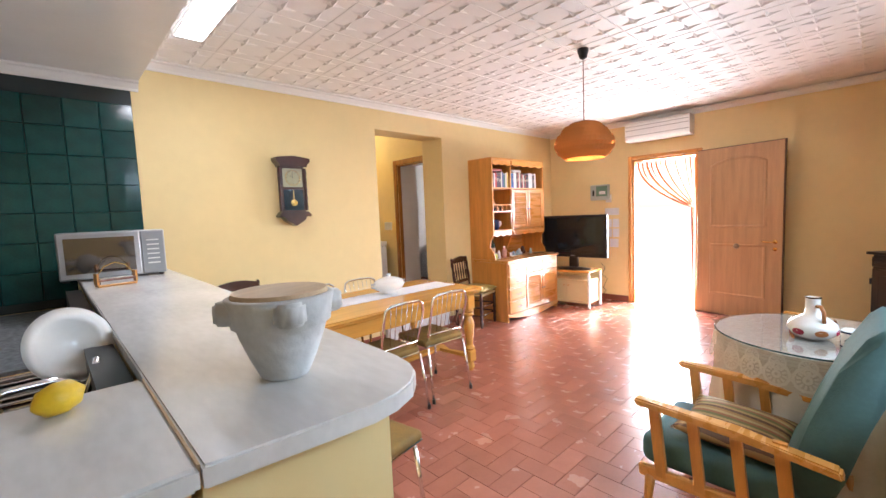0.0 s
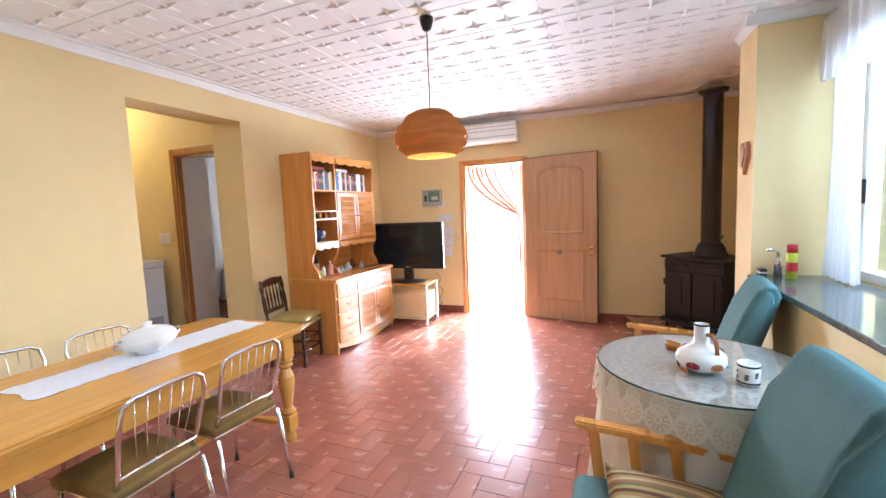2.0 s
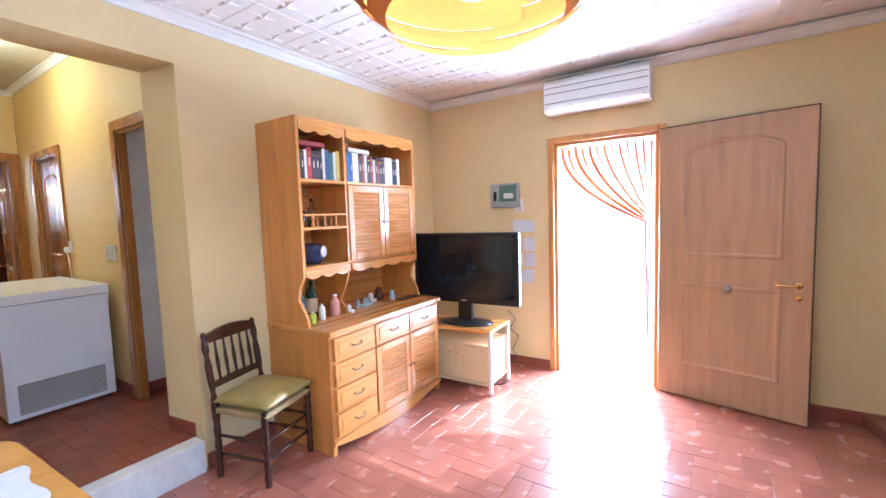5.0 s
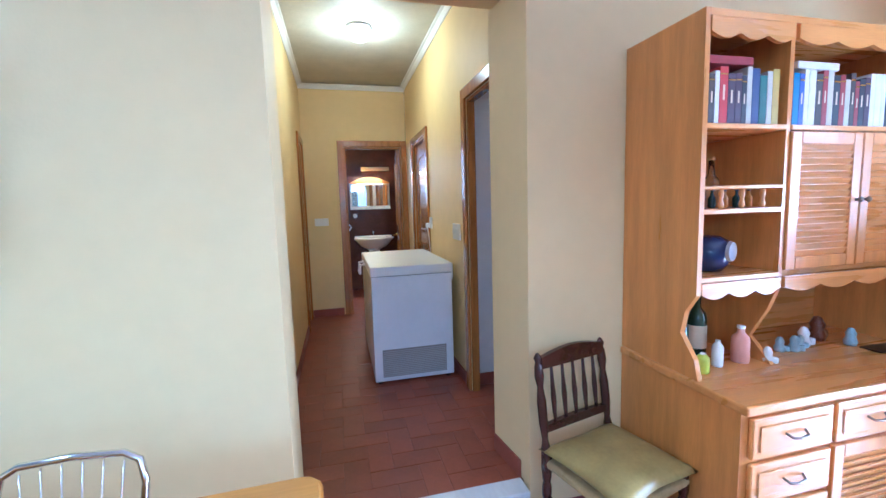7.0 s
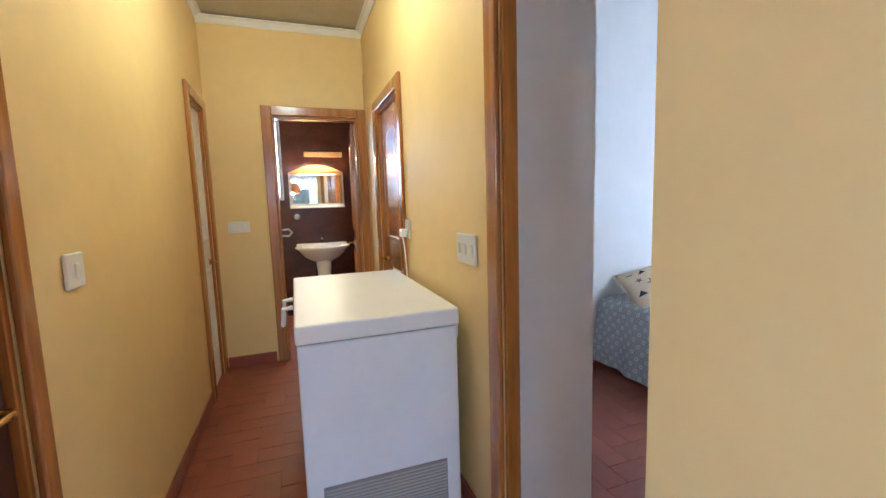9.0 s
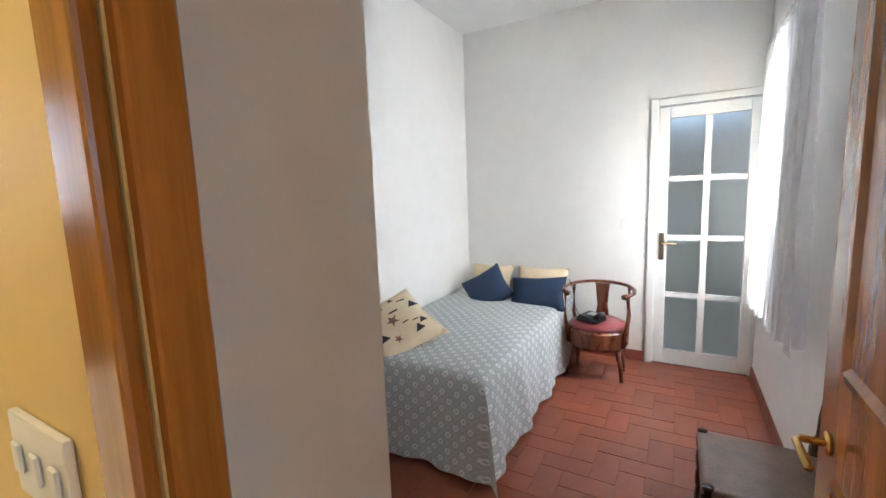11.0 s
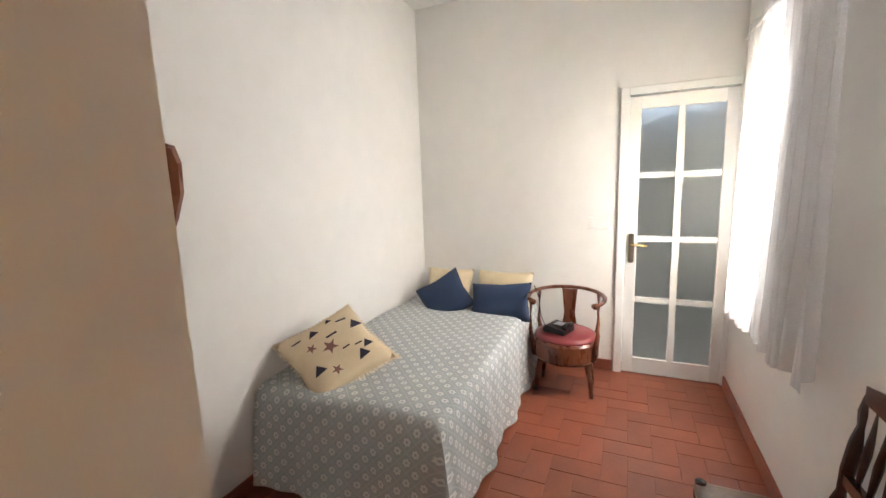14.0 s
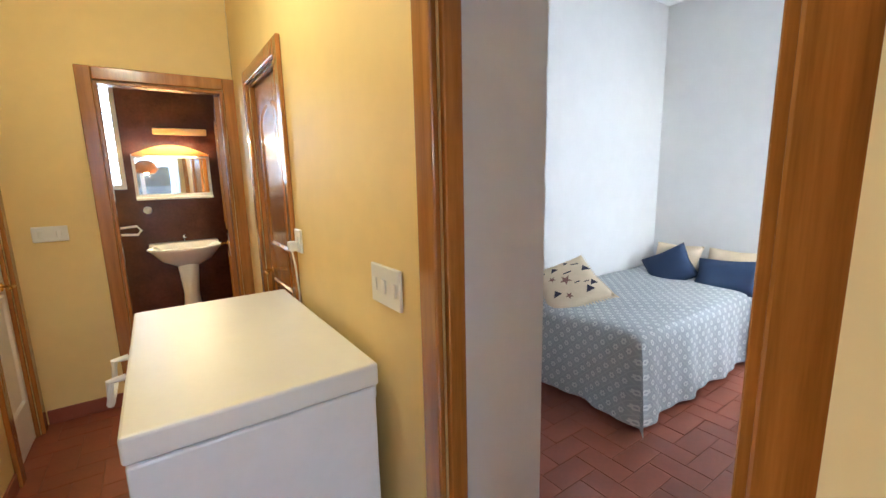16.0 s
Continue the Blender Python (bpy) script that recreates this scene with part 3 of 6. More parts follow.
def spindle_chair(name, m, label, seat_mat, cushion=False, group=""):
    """A dark turned chair with a spindle back. The front faces +y."""
    ob = thing(name, m, label, "chair", group)
    for x in (-0.19, 0.19):
        bm = bmesh.new()
        turned(bm, x, -0.18, 0, 0.44, 0.021, 5)
        box(bm, x - 0.018, x + 0.018, -0.198, -0.162, 0.40, 0.50, 0.004)
        tilt = Matrix.Rotation(radians(7), 4, "X")
        prof = [(0, 0), (0.017, 0), (0.021, 0.04), (0.013, 0.08), (0.02, 0.16), (0.02, 0.26), (0.013, 0.32), (0.021, 0.37), (0.017, 0.42), (0.012, 0.435), (0.018, 0.455), (0.008, 0.475), (0, 0.48)]
        lathe(bm, prof, 12, Matrix.Translation((x, -0.18, 0.47)) @ tilt)
        part("back_post", bm, DARK, ob, smooth=True)
        bm = bmesh.new()
        turned(bm, x, 0.18, 0, 0.47, 0.021, 5)
        part("leg", bm, DARK, ob, smooth=True)
    for z, y, h in ((0.90, -0.225, 0.055), (0.60, -0.195, 0.035)):
        bm = bmesh.new()
        pts = [(-0.185, z - h / 2), (0.185, z - h / 2), (0.185, z + h / 2)] + [(0.185 - 0.37 * k / 12, z + h / 2 + (0.03 if z > 0.7 else 0.01) * math.sin(math.pi * k / 12)) for k in range(1, 12)] + [(-0.185, z + h / 2)]
        slab(bm, pts, "y", y - 0.011, y + 0.011)
        part("back_rail", bm, DARK, ob)
    for k in range(5):
        x = -0.125 + 0.0625 * k
        bm = bmesh.new()
        prof = [(0.006, 0), (0.009, 0.05), (0.012, 0.12), (0.008, 0.2), (0.006, 0.27)]
        lathe(bm, [(0, 0)] + prof + [(0, 0.27)], 8, Matrix.Translation((x, -0.196, 0.61)) @ Matrix.Rotation(radians(6), 4, "X"))
        part("spindle", bm, DARK, ob, smooth=True)
    for z in (0.16, 0.28):
        for x in (-0.19, 0.19):
            part("stretcher", tube(bmesh.new(), [(x, -0.18, z), (x, -0.06, z), (x, 0, z), (x, 0.06, z), (x, 0.18, z)], [0.009, 0.01, 0.014, 0.01, 0.009]), DARK, ob, smooth=True)
        part("stretcher", tube(bmesh.new(), [(-0.19, 0.18, z), (-0.06, 0.18, z), (0, 0.18, z), (0.06, 0.18, z), (0.19, 0.18, z)], [0.009, 0.01, 0.014, 0.01, 0.009]), DARK, ob, smooth=True)
    part("seat", B(-0.205, 0.205, -0.19, 0.20, 0.425, 0.465, 0.015, 3), seat_mat, ob)
    if cushion:
        bm = pillow(bmesh.new(), 0.44, 0.43, 0.10)
        bm.transform(Matrix.Translation((0, 0.015, 0.508)))
        part("seat_cushion", bm, SATIN, ob, "puffed gold-olive satin seat cushion", True)
    return ob


def chrome_chair(m, group="chrome chairs round the dining table"):
    """A chromed tube chair with a padded seat. The front faces +y."""
    ob = thing("kitchen_chair", m, "chromed tube chair with olive velvet seat pad", "chair", group)
    for s in (-1, 1):
        part("back_leg", tube(bmesh.new(), [(s * 0.20, -0.25, 0.02), (s * 0.185, -0.19, 0.42)], 0.0105, 10), CHROME, ob, smooth=True)
        part("front_leg", tube(bmesh.new(), [(s * 0.20, 0.21, 0.02), (s * 0.18, 0.17, 0.42)], 0.0105, 10), CHROME, ob, smooth=True)
        for y in (-0.25, 0.21):
            part("rubber_foot", lathe(bmesh.new(), [(0, 0), (0.014, 0), (0.013, 0.035), (0, 0.036)], 10, Matrix.Translation((s * 0.20, y, 0))), BLACK, ob, "black rubber foot")
    arc = [(-0.165, -0.15, 0.44), (-0.17, -0.19, 0.55), (-0.18, -0.245, 0.74)]
    top = []
    for k in range(7):
        a = math.pi - math.pi * k / 6
        top.append((0.18 * (1 if math.cos(a) > 0 else -1) * abs(math.cos(a)) ** 0.5, -0.25 - 0.015 * math.sin(a), 0.76 + 0.09 * math.sin(a) ** 0.6))
    part("back_frame", tube(bmesh.new(), arc + top + [(-x, y, z) for x, y, z in arc[::-1]], 0.0105, 10), CHROME, ob, smooth=True)
    part("back_bar", tube(bmesh.new(), [(-0.168, -0.185, 0.52), (0.168, -0.185, 0.52)], 0.007), CHROME, ob, smooth=True)
    for k in range(6):
        x = -0.115 + 0.046 * k
        part("back_rod", tube(bmesh.new(), [(x * 0.8, -0.187, 0.52), (x, -0.225, 0.66), (x * 1.1, -0.262, 0.835 - 0.25 * x * x * 4)], 0.0028, 6), CHROME, ob, smooth=True)
    bm = B(-0.195, 0.195, -0.18, 0.22, 0.425, 0.475, 0.022, 4)
    part("seat_pad", bm, OLIVE, ob, "olive velvet seat pad", True)
    part("seat_frame", tube(bmesh.new(), [(-0.185, -0.17, 0.425), (0.185, -0.17, 0.425), (0.185, 0.21, 0.425), (-0.185, 0.21, 0.425)], 0.009, 8, True), CHROME, ob)
    return ob


def armchair(name, m, label, cushion):
    """An upholstered chair with slatted wooden arms. The front faces +y."""
    ob = thing(name, m, label, "armchair", "green armchairs by the window")
    # side outline of the back in (y, z)
    outer = [(-0.10, 0.34), (-0.17, 0.50), (-0.22, 0.66), (-0.30, 0.86), (-0.37, 0.985), (-0.41, 1.02), (-0.46, 1.01), (-0.485, 0.96), (-0.46, 0.86), (-0.39, 0.66), (-0.33, 0.46), (-0.28, 0.32)]
    bm = bmesh.new()
    rings = []
    n = 10
    for i in range(n + 1):
        u = i / n
        x = -0.255 + 0.51 * u
        e = 1 - 0.14 * abs(2 * u - 1) ** 4
        cy, cz = -0.30, 0.66
        rings.append([bm.verts.new((x * (0.93 + 0.12 * (z - 0.3)), cy + (y - cy) * e, cz + (z - cz) * (0.96 + 0.04 * e))) for y, z in outer])
    for a, b in zip(rings, rings[1:]):
        for k in range(len(outer)):
            j = (k + 1) % len(outer)
            bm.faces.new((a[k], a[j], b[j], b[k]))
    bm.faces.new(rings[0])
    bm.faces.new(rings[-1][::-1])
    bmesh.ops.bevel(bm, geom=[e for e in bm.edges if abs(e.verts[0].co.x - e.verts[1].co.x) < 0.02 and abs(abs(e.verts[0].co.x) / (0.93 + 0.12 * (e.verts[0].co.z - 0.3)) - 0.255) < 0.01], offset=0.03, segments=3, affect="EDGES")
    part("backrest", bm, GREEN_CLOTH, ob, smooth=True)
    bm = B(-0.25, 0.25, -0.22, 0.36, 0.27, 0.41, 0.045, 4)
    part("seat", bm, GREEN_CLOTH, ob, smooth=True)
    for s in (-1, 1):
        bm = bmesh.new()
        slab(bm, [(0.36, 0.605), (-0.02, 0.585), (-0.32, 0.545), (-0.33, 0.512), (-0.02, 0.552), (0.355, 0.572)], "x", s * 0.30 - 0.03, s * 0.30 + 0.03)
        bmesh.ops.bevel(bm, geom=bm.edges[:], offset=0.008, segments=2, affect="EDGES")
        part("armrest", bm, PINE_X, ob)
        part("side_rail", B(s * 0.285 - 0.014, s * 0.285 + 0.014, -0.30, 0.35, 0.235, 0.29, 0.006), PINE_X, ob)
        for k, (y, w) in enumerate(((0.25, 0.022), (0.10, 0.02), (-0.05, 0.02), (-0.19, 0.022))):
            bm = bmesh.new()
            slab(bm, [(y - w, 0.26), (y + w, 0.26), (y + w + 0.035, 0.575), (y - w + 0.035, 0.575)], "x", s * 0.29 - 0.011, s * 0.29 + 0.011)
            part("arm_slat", bm, PINE, ob)
        for y, z in ((0.30, 0.25), (-0.32, 0.25)):
            part("leg", tube(bmesh.new(), [(s * 0.285, y, z), (s * 0.29, y + (0.02 if y > 0 else -0.06), 0)], [0.022, 0.014], 10), PINE, ob, smooth=True)
    if cushion:
        m_c = bpy.data.materials.get("striped_weave")
        bm = pillow(bmesh.new(), 0.46, 0.42, 0.10, 18)
        bm.transform(Matrix.Translation((0, 0.03, 0.455)) @ Matrix.Rotation(radians(4), 4, "X"))
        part("striped_cushion", bm, m_c, ob, "brown and green striped seat cushion", True)
    return ob


def striped(name, colours, scale, axis=0, rough=0.85):
    m = material(name, colours[0], rough, vary=0.12, scale=10, bump=0.4, bump_scale=150)
    nd, ln = m.node_tree.nodes, m.node_tree.links
    co = nd.new("ShaderNodeTexCoord")
    sp = nd.new("ShaderNodeSeparateXYZ")
    ln.new(co.outputs["Object"], sp.inputs[0])
    mu = nd.new("ShaderNodeMath")
    mu.operation = "MULTIPLY"
    mu.inputs[1].default_value = scale
    ln.new(sp.outputs[axis], mu.inputs[0])
    fr = nd.new("ShaderNodeMath")
    fr.operation = "FRACT"
    ln.new(mu.outputs[0], fr.inputs[0])
    rp = nd.new("ShaderNodeValToRGB")
    rp.color_ramp.interpolation = "CONSTANT"
    for k, c in enumerate(colours):
        e = rp.color_ramp.elements[k] if k < 2 else rp.color_ramp.elements.new(k / len(colours))
        e.position, e.color = k / len(colours), (*c, 1)
    ln.new(fr.outputs[0], rp.inputs[0])
    ln.new(rp.outputs[0], nd["Principled BSDF"].inputs["Base Color"])
    return m


striped("striped_weave", [(0.33, 0.20, 0.07), (0.12, 0.06, 0.03), (0.40, 0.28, 0.11), (0.16, 0.15, 0.05), (0.30, 0.13, 0.06), (0.45, 0.34, 0.16)], 9.0)

# ---- living room: dresser wall ----
HX0, HX1, HF, HU, HB = 4.285, 5.505, 3.31, 3.53, 3.945


def scallop(x0, x1, z0, z1, n, depth, up=True):
    """An outline with a wavy lower edge."""
    pts = [(x0, z1), (x1, z1)]
    k = 40
    for i in range(k + 1):
        u = 1 - i / k
        pts.append((x0 + (x1 - x0) * u, z0 + depth * (1 - abs(math.sin(n * math.pi * u)))))
    return pts


def dresser():
    ob = thing("dresser", Matrix(), "honey pine dresser with open shelves, louvred doors and drawers", "dresser")
    xm = HX0 + 0.41
    bm = B(HX0, HX1, HF + 0.02, HB, 0.09, 0.785)
    part("base_cabinet", bm, PINE, ob)
    part("worktop", B(HX0 - 0.012, HX1 + 0.012, HF - 0.012, HB, 0.787, 0.822, 0.008, 2), PINE_X, ob)
    bm = bmesh.new()
    slab(bm, scallop(HX0, HX1, 0.0, 0.10, 1, 0.075), "y", HF + 0.004, HF + 0.022)
    part("apron", bm, PINE_X, ob)
    for x in (HX0, HX1 - 0.03):
        part("foot", B(x, x + 0.03, HF + 0.023, HB, 0, 0.089), PINE, ob)
    # drawers and doors
    def drawer(x0, x1, z0, z1):
        d = part("drawer", B(x0, x1, HF, HF + 0.019, z0, z1, 0.006, 2), PINE_X, ob)
        part("drawer_panel", B(x0 + 0.03, x1 - 0.03, HF - 0.005, HF - 0.001, z0 + 0.03, z1 - 0.03, 0.002), PINE_X, d)
        c, z = (x0 + x1) / 2, (z0 + z1) / 2
        part("pull", tube(bmesh.new(), [(c - 0.045, HF - 0.004, z + 0.008), (c - 0.035, HF - 0.022, z - 0.002), (c, HF - 0.026, z - 0.006), (c + 0.035, HF - 0.022, z - 0.002), (c + 0.045, HF - 0.004, z + 0.008)], 0.0045, 8), OLD_METAL, d, "aged metal drawer pull", True)
    for k in range(4):
        drawer(HX0 + 0.03, xm - 0.01, 0.12 + 0.166 * k, 0.12 + 0.166 * k + 0.15)
    w = (HX1 - 0.03 - xm) / 2
    for k in range(2):
        drawer(xm + 0.005 + w * k, xm + w * (k + 1) - 0.005, 0.618, 0.77)

    def louvre_door(x0, x1, z0, z1, y, knob_right):
        d = part("cabinet_door", bmesh.new(), PINE, ob)
        me = bmesh.new()
        f = 0.05
        for a in ((x0, x0 + f, z0, z1), (x1 - f, x1, z0, z1), (x0 + f, x1 - f, z0, z0 + f), (x0 + f, x1 - f, z1 - f, z1)):
            box(me, a[0], a[1], y, y + 0.02, a[2], a[3], 0.003)
        box(me, x0 + f, x1 - f, y + 0.016, y + 0.019, z0 + f, z1 - f)
        me.to_mesh(d.data)
        me.free()
        n = int((z1 - z0 - 2 * f) / 0.026)
        for k in range(n):
            zz = z0 + f + (k + 0.5) * (z1 - z0 - 2 * f) / n
            s = bmesh.new()
            box(s, x0 + f, x1 - f, -0.003, 0.003, -0.0145, 0.0145)
            s.transform(Matrix.Translation((0, y + 0.009, zz)) @ Matrix.Rotation(radians(24), 4, "X"))
            part("slat", s, PINE_X, d)
        kx = x1 - 0.02 if knob_right else x0 + 0.02
        part("knob", lathe(bmesh.new(), [(0, 0), (0.006, 0), (0.006, 0.01), (0.012, 0.016), (0.009, 0.024), (0, 0.026)], 12, pose(kx, y, (z0 + z1) / 2, 90)), OLD_METAL, d, "small aged metal knob", True)
    louvre_door(xm + 0.005, xm + w - 0.004, 0.12, 0.605, HF - 0.001, True)
    louvre_door(xm + w + 0.004, HX1 - 0.03, 0.12, 0.605, HF - 0.001, False)
    # upper part
    side = [(HB, 0.823), (HU - 0.02, 0.823), (HU + 0.0, 0.90), (HU + 0.07, 0.99), (HU + 0.05, 1.08), (HU, 1.15), (HU, 2.185), (HB, 2.185)]
    for x in (HX0, HX1 - 0.022):
        part("side_panel", slab(bmesh.new(), side, "x", x, x + 0.022), PINE, ob)
    dv = [(HB, 0.823), (HU + 0.02, 0.823), (HU + 0.12, 0.92), (HU + 0.05, 1.05), (HU + 0.012, 1.15), (HU + 0.012, 2.155), (HB, 2.155)]
    part("divider", slab(bmesh.new(), dv, "x", xm, xm + 0.02), PINE, ob)
    part("back_panel", B(HX0 + 0.022, HX1 - 0.022, HB - 0.012, HB, 0.823, 2.165), PINE_X, ob)
    part("top_board", B(HX0 + 0.0225, HX1 - 0.0225, HU + 0.001, HB - 0.013, 2.16, 2.184), PINE_X, ob)
    for z in (1.79, 1.475, 1.215):
        part("shelf", B(HX0 + 0.0225, xm - 0.0005, HU + 0.006, HB - 0.013, z - 0.02, z, 0.003), PINE_X, ob)
    part("shelf", B(xm + 0.0205, HX1 - 0.0225, HU + 0.006, HB - 0.013, 1.77, 1.79, 0.003), PINE_X, ob)
    part("shelf", B(xm + 0.0205, HX1 - 0.0225, HU + 0.03, HB - 0.013, 1.195, 1.215), PINE_X, ob)
    for a, b, n in ((HX0 + 0.0225, xm - 0.0005, 3), (xm + 0.0205, HX1 - 0.0225, 4)):
        bm = bmesh.new()
        slab(bm, scallop(a, b, 2.085, 2.157, n, 0.02), "y", HU - 0.004, HU + 0.012)
        part("scalloped_rail", bm, PINE_X, ob)
        bm = bmesh.new()
        slab(bm, scallop(a, b, 1.13, 1.194, n, 0.022), "y", HU - 0.002, HU + 0.014)
        part("scalloped_rail", bm, PINE_X, ob)
    part("gallery_rail", B(HX0 + 0.0225, xm - 0.0005, HU + 0.006, HU + 0.02, 1.548, 1.562, 0.003), PINE_X, ob)
    for k in range(3):
        bm = lathe(bmesh.new(), [(0, 1.476), (0.008, 1.476), (0.012, 1.49), (0.006, 1.51), (0.011, 1.53), (0.008, 1.547), (0, 1.547)], 10, Matrix.Translation((HX0 + 0.11 + 0.1 * k, HU + 0.013, 0)))
        part("baluster", bm, PINE, ob, smooth=True)
    wu = (HX1 - 0.0225 - xm - 0.0205) / 2
    louvre_door(xm + 0.022, xm + 0.0205 + wu - 0.003, 1.22, 1.765, HU + 0.002, True)
    louvre_door(xm + 0.0205 + wu + 0.003, HX1 - 0.024, 1.22, 1.765, HU + 0.002, False)
    return xm


XM = dresser()
for i in range(12):
    c = [(0.05, 0.035, 0.03), (0.45, 0.03, 0.03), (0.06, 0.03, 0.05), (0.04, 0.06, 0.16), (0.55, 0.50, 0.40), (0.03, 0.12, 0.10), (0.50, 0.36, 0.06), (0.05, 0.10, 0.38), (0.02, 0.16, 0.33), (0.75, 0.72, 0.68), (0.28, 0.03, 0.035), (0.02, 0.02, 0.03)][i]
    material("book_cover_%s" % "abcdefghijkl"[i], c, 0.45, vary=0.15, scale=20)
PAPER = material("paper", (0.76, 0.73, 0.66), 0.8, vary=0.08, scale=30)


def book(x, w, h, d, cover, lean=0.0):
    ob = thing("book", Matrix.Translation((x, HU + 0.03, 1.791)) @ Matrix.Rotation(lean, 4, "Y"), "upright book with a printed spine on the dresser shelf", "book", "books on the dresser")
    m = bpy.data.materials["book_cover_%s" % cover]
    bm = B(0, 0.003, 0, d, 0, h)
    box(bm, w - 0.003, w, 0, d, 0, h)
    box(bm, 0.003, w - 0.003, 0, 0.003, 0, h)
    part("cover", bm, m, ob)
    part("pages", B(0.0032, w - 0.0032, 0.004, d - 0.004, 0.004, h - 0.004), PAPER, ob, "cream paper pages")
    lab = CREAM_CLOTH if cover not in "eg" else DARK
    if cover in "abchkl":
        part("title_bar", B(w * 0.38, w * 0.62, -0.001, -0.0002, h * 0.42, h * 0.42 + h * (0.2 + 4 * (w - 0.02))), lab, ob, "pale lettering on the spine")
        part("band", B(0.001, w - 0.001, -0.001, -0.0002, h * 0.86, h * 0.885), BRASS, ob, "gilt band on the spine")


rnd = random.Random(4)
x = HX0 + 0.03
for ch in "lajbccledfegchi":
    w = rnd.uniform(0.018, 0.038)
    if x + w > XM - 0.004:
        break
    book(x, w, rnd.uniform(0.175, 0.215), 0.15, ch)
    x += w + 0.002
x = XM + 0.025
for ch in "kihjjakelkeaklcjjjjjj":
    w = 0.03 if x > HX1 - 0.21 else rnd.uniform(0.02, 0.036)
    ch = "j" if x > HX1 - 0.20 else ("l" if x > HX1 - 0.27 else ch)
    if x + w > HX1 - 0.028:
        break
    book(x, w, rnd.uniform(0.18, 0.22) if ch != "j" else 0.215, 0.15, ch)
    x += w + 0.002
for x0, mt in ((HX0 + 0.05, "k"), (XM + 0.08, "j")):
    t = thing("book", pose(x0, HU + 0.04, 2.012), "book lying flat on top of the row", "book", "books on the dresser")
    part("cover", B(0, 0.22, 0, 0.15, 0, 0.03, 0.003), bpy.data.materials["book_cover_" + mt], t)

DARK_GLASS = material("dark_bottle_glass", (0.012, 0.03, 0.015), 0.08, vary=0.1)
AMBER = material("amber_glass", (0.40, 0.15, 0.02), 0.12, vary=0.2)
PINK = material("pink_plastic", (0.70, 0.33, 0.24), 0.4, vary=0.05)
SILVER = material("silver_plastic", (0.45, 0.47, 0.50), 0.3, metal=0.6, vary=0.1)
RED = material("red_plastic", (0.50, 0.02, 0.03), 0.35, vary=0.08)
LIME = material("lime_print", (0.55, 0.60, 0.05), 0.35, vary=0.1)
BLUE_GLAZE = material("blue_glaze", (0.02, 0.035, 0.10), 0.12, vary=0.3)
PALE_BLUE = material("pale_blue_ceramic", (0.42, 0.55, 0.60), 0.3, vary=0.3, scale=25)


def bottle(x, y, z, r, h, mat, label, neck=0.35, cap=BLACK, band=None, name="bottle", group="bottles on the dresser"):
    ob = thing(name, pose(x, y, z), label, "bottle", group)
    s = h * (1 - neck)
    part("body", lathe(bmesh.new(), [(0, 0), (r * 0.92, 0), (r, 0.008), (r, s * 0.82), (r * 0.85, s * 0.95), (r * 0.42, s * 1.08), (r * 0.36, h * 0.94), (0, h * 0.94)], 18), mat, ob, smooth=True)
    part("cap", lathe(bmesh.new(), [(0, h * 0.93), (r * 0.44, h * 0.93), (r * 0.44, h), (0, h)], 14), cap, ob)
    if band:
        part("label", lathe(bmesh.new(), [(r + 0.0008, s * 0.2), (r + 0.001, s * 0.7)], 18), band, ob, "printed paper label", True)
    return ob


bottle(HX0 + 0.09, 3.70, 0.823, 0.037, 0.27, DARK_GLASS, "dark green wine bottle on the dresser top")
bottle(HX0 + 0.22, 3.74, 0.823, 0.042, 0.29, DARK_GLASS, "dark bottle with a printed label on the dresser top", 0.3, RED, CREAM_CLOTH)
bottle(HX0 + 0.20, 3.61, 0.823, 0.022, 0.11, WHITE_PLASTIC, "small white plastic bottle on the dresser top", 0.15, WHITE_PLASTIC)
bottle(HX0 + 0.33, 3.62, 0.823, 0.035, 0.155, PINK, "pink lotion bottle with a white cap on the dresser top", 0.25, WHITE_PLASTIC)
bottle(HX0 + 0.09, 3.575, 0.823, 0.025, 0.08, LIME, "small jar with a lime green label on the dresser top", 0.12, WHITE_PLASTIC, name="jar")
bottle(HX0 + 0.11, 3.68, 1.476, 0.045, 0.20, DARK_GLASS, "squat dark bottle on the open dresser shelf", 0.45)
bottle(HX0 + 0.25, 3.72, 1.476, 0.032, 0.21, PANE, "clear glass decanter on the open dresser shelf", 0.4, PANE)
bottle(HX0 + 0.06, 3.60, 1.476, 0.022, 0.075, AMBER, "small amber miniature bottle on the shelf", 0.25, RED)
for k in range(4):
    bottle(HX0 + 0.13 + 0.06 * k, 3.60, 1.476, 0.014, 0.07, AMBER if k % 2 else DARK_GLASS, "miniature liquor bottle behind the shelf rail", 0.35)
# Globe jug shape stands in for a small dark rounded radio clock.
t = thing("jug", pose(HX0 + 0.19, 3.68, 1.216), "small rounded radio clock modelled as a dark blue globe with a silver face", "jug")
part("body", lathe(bmesh.new(), [(0, 0), (0.06, 0), (0.092, 0.035), (0.097, 0.08), (0.085, 0.125), (0.05, 0.145), (0, 0.148)], 24), BLUE_GLAZE, t, smooth=True)
part("dial", lathe(bmesh.new(), [(0, 0), (0.042, 0), (0.038, 0.012), (0, 0.016)], 20, pose(0.035, -0.083, 0.085, 90, 0, 20)), SILVER, t, "round silver face")


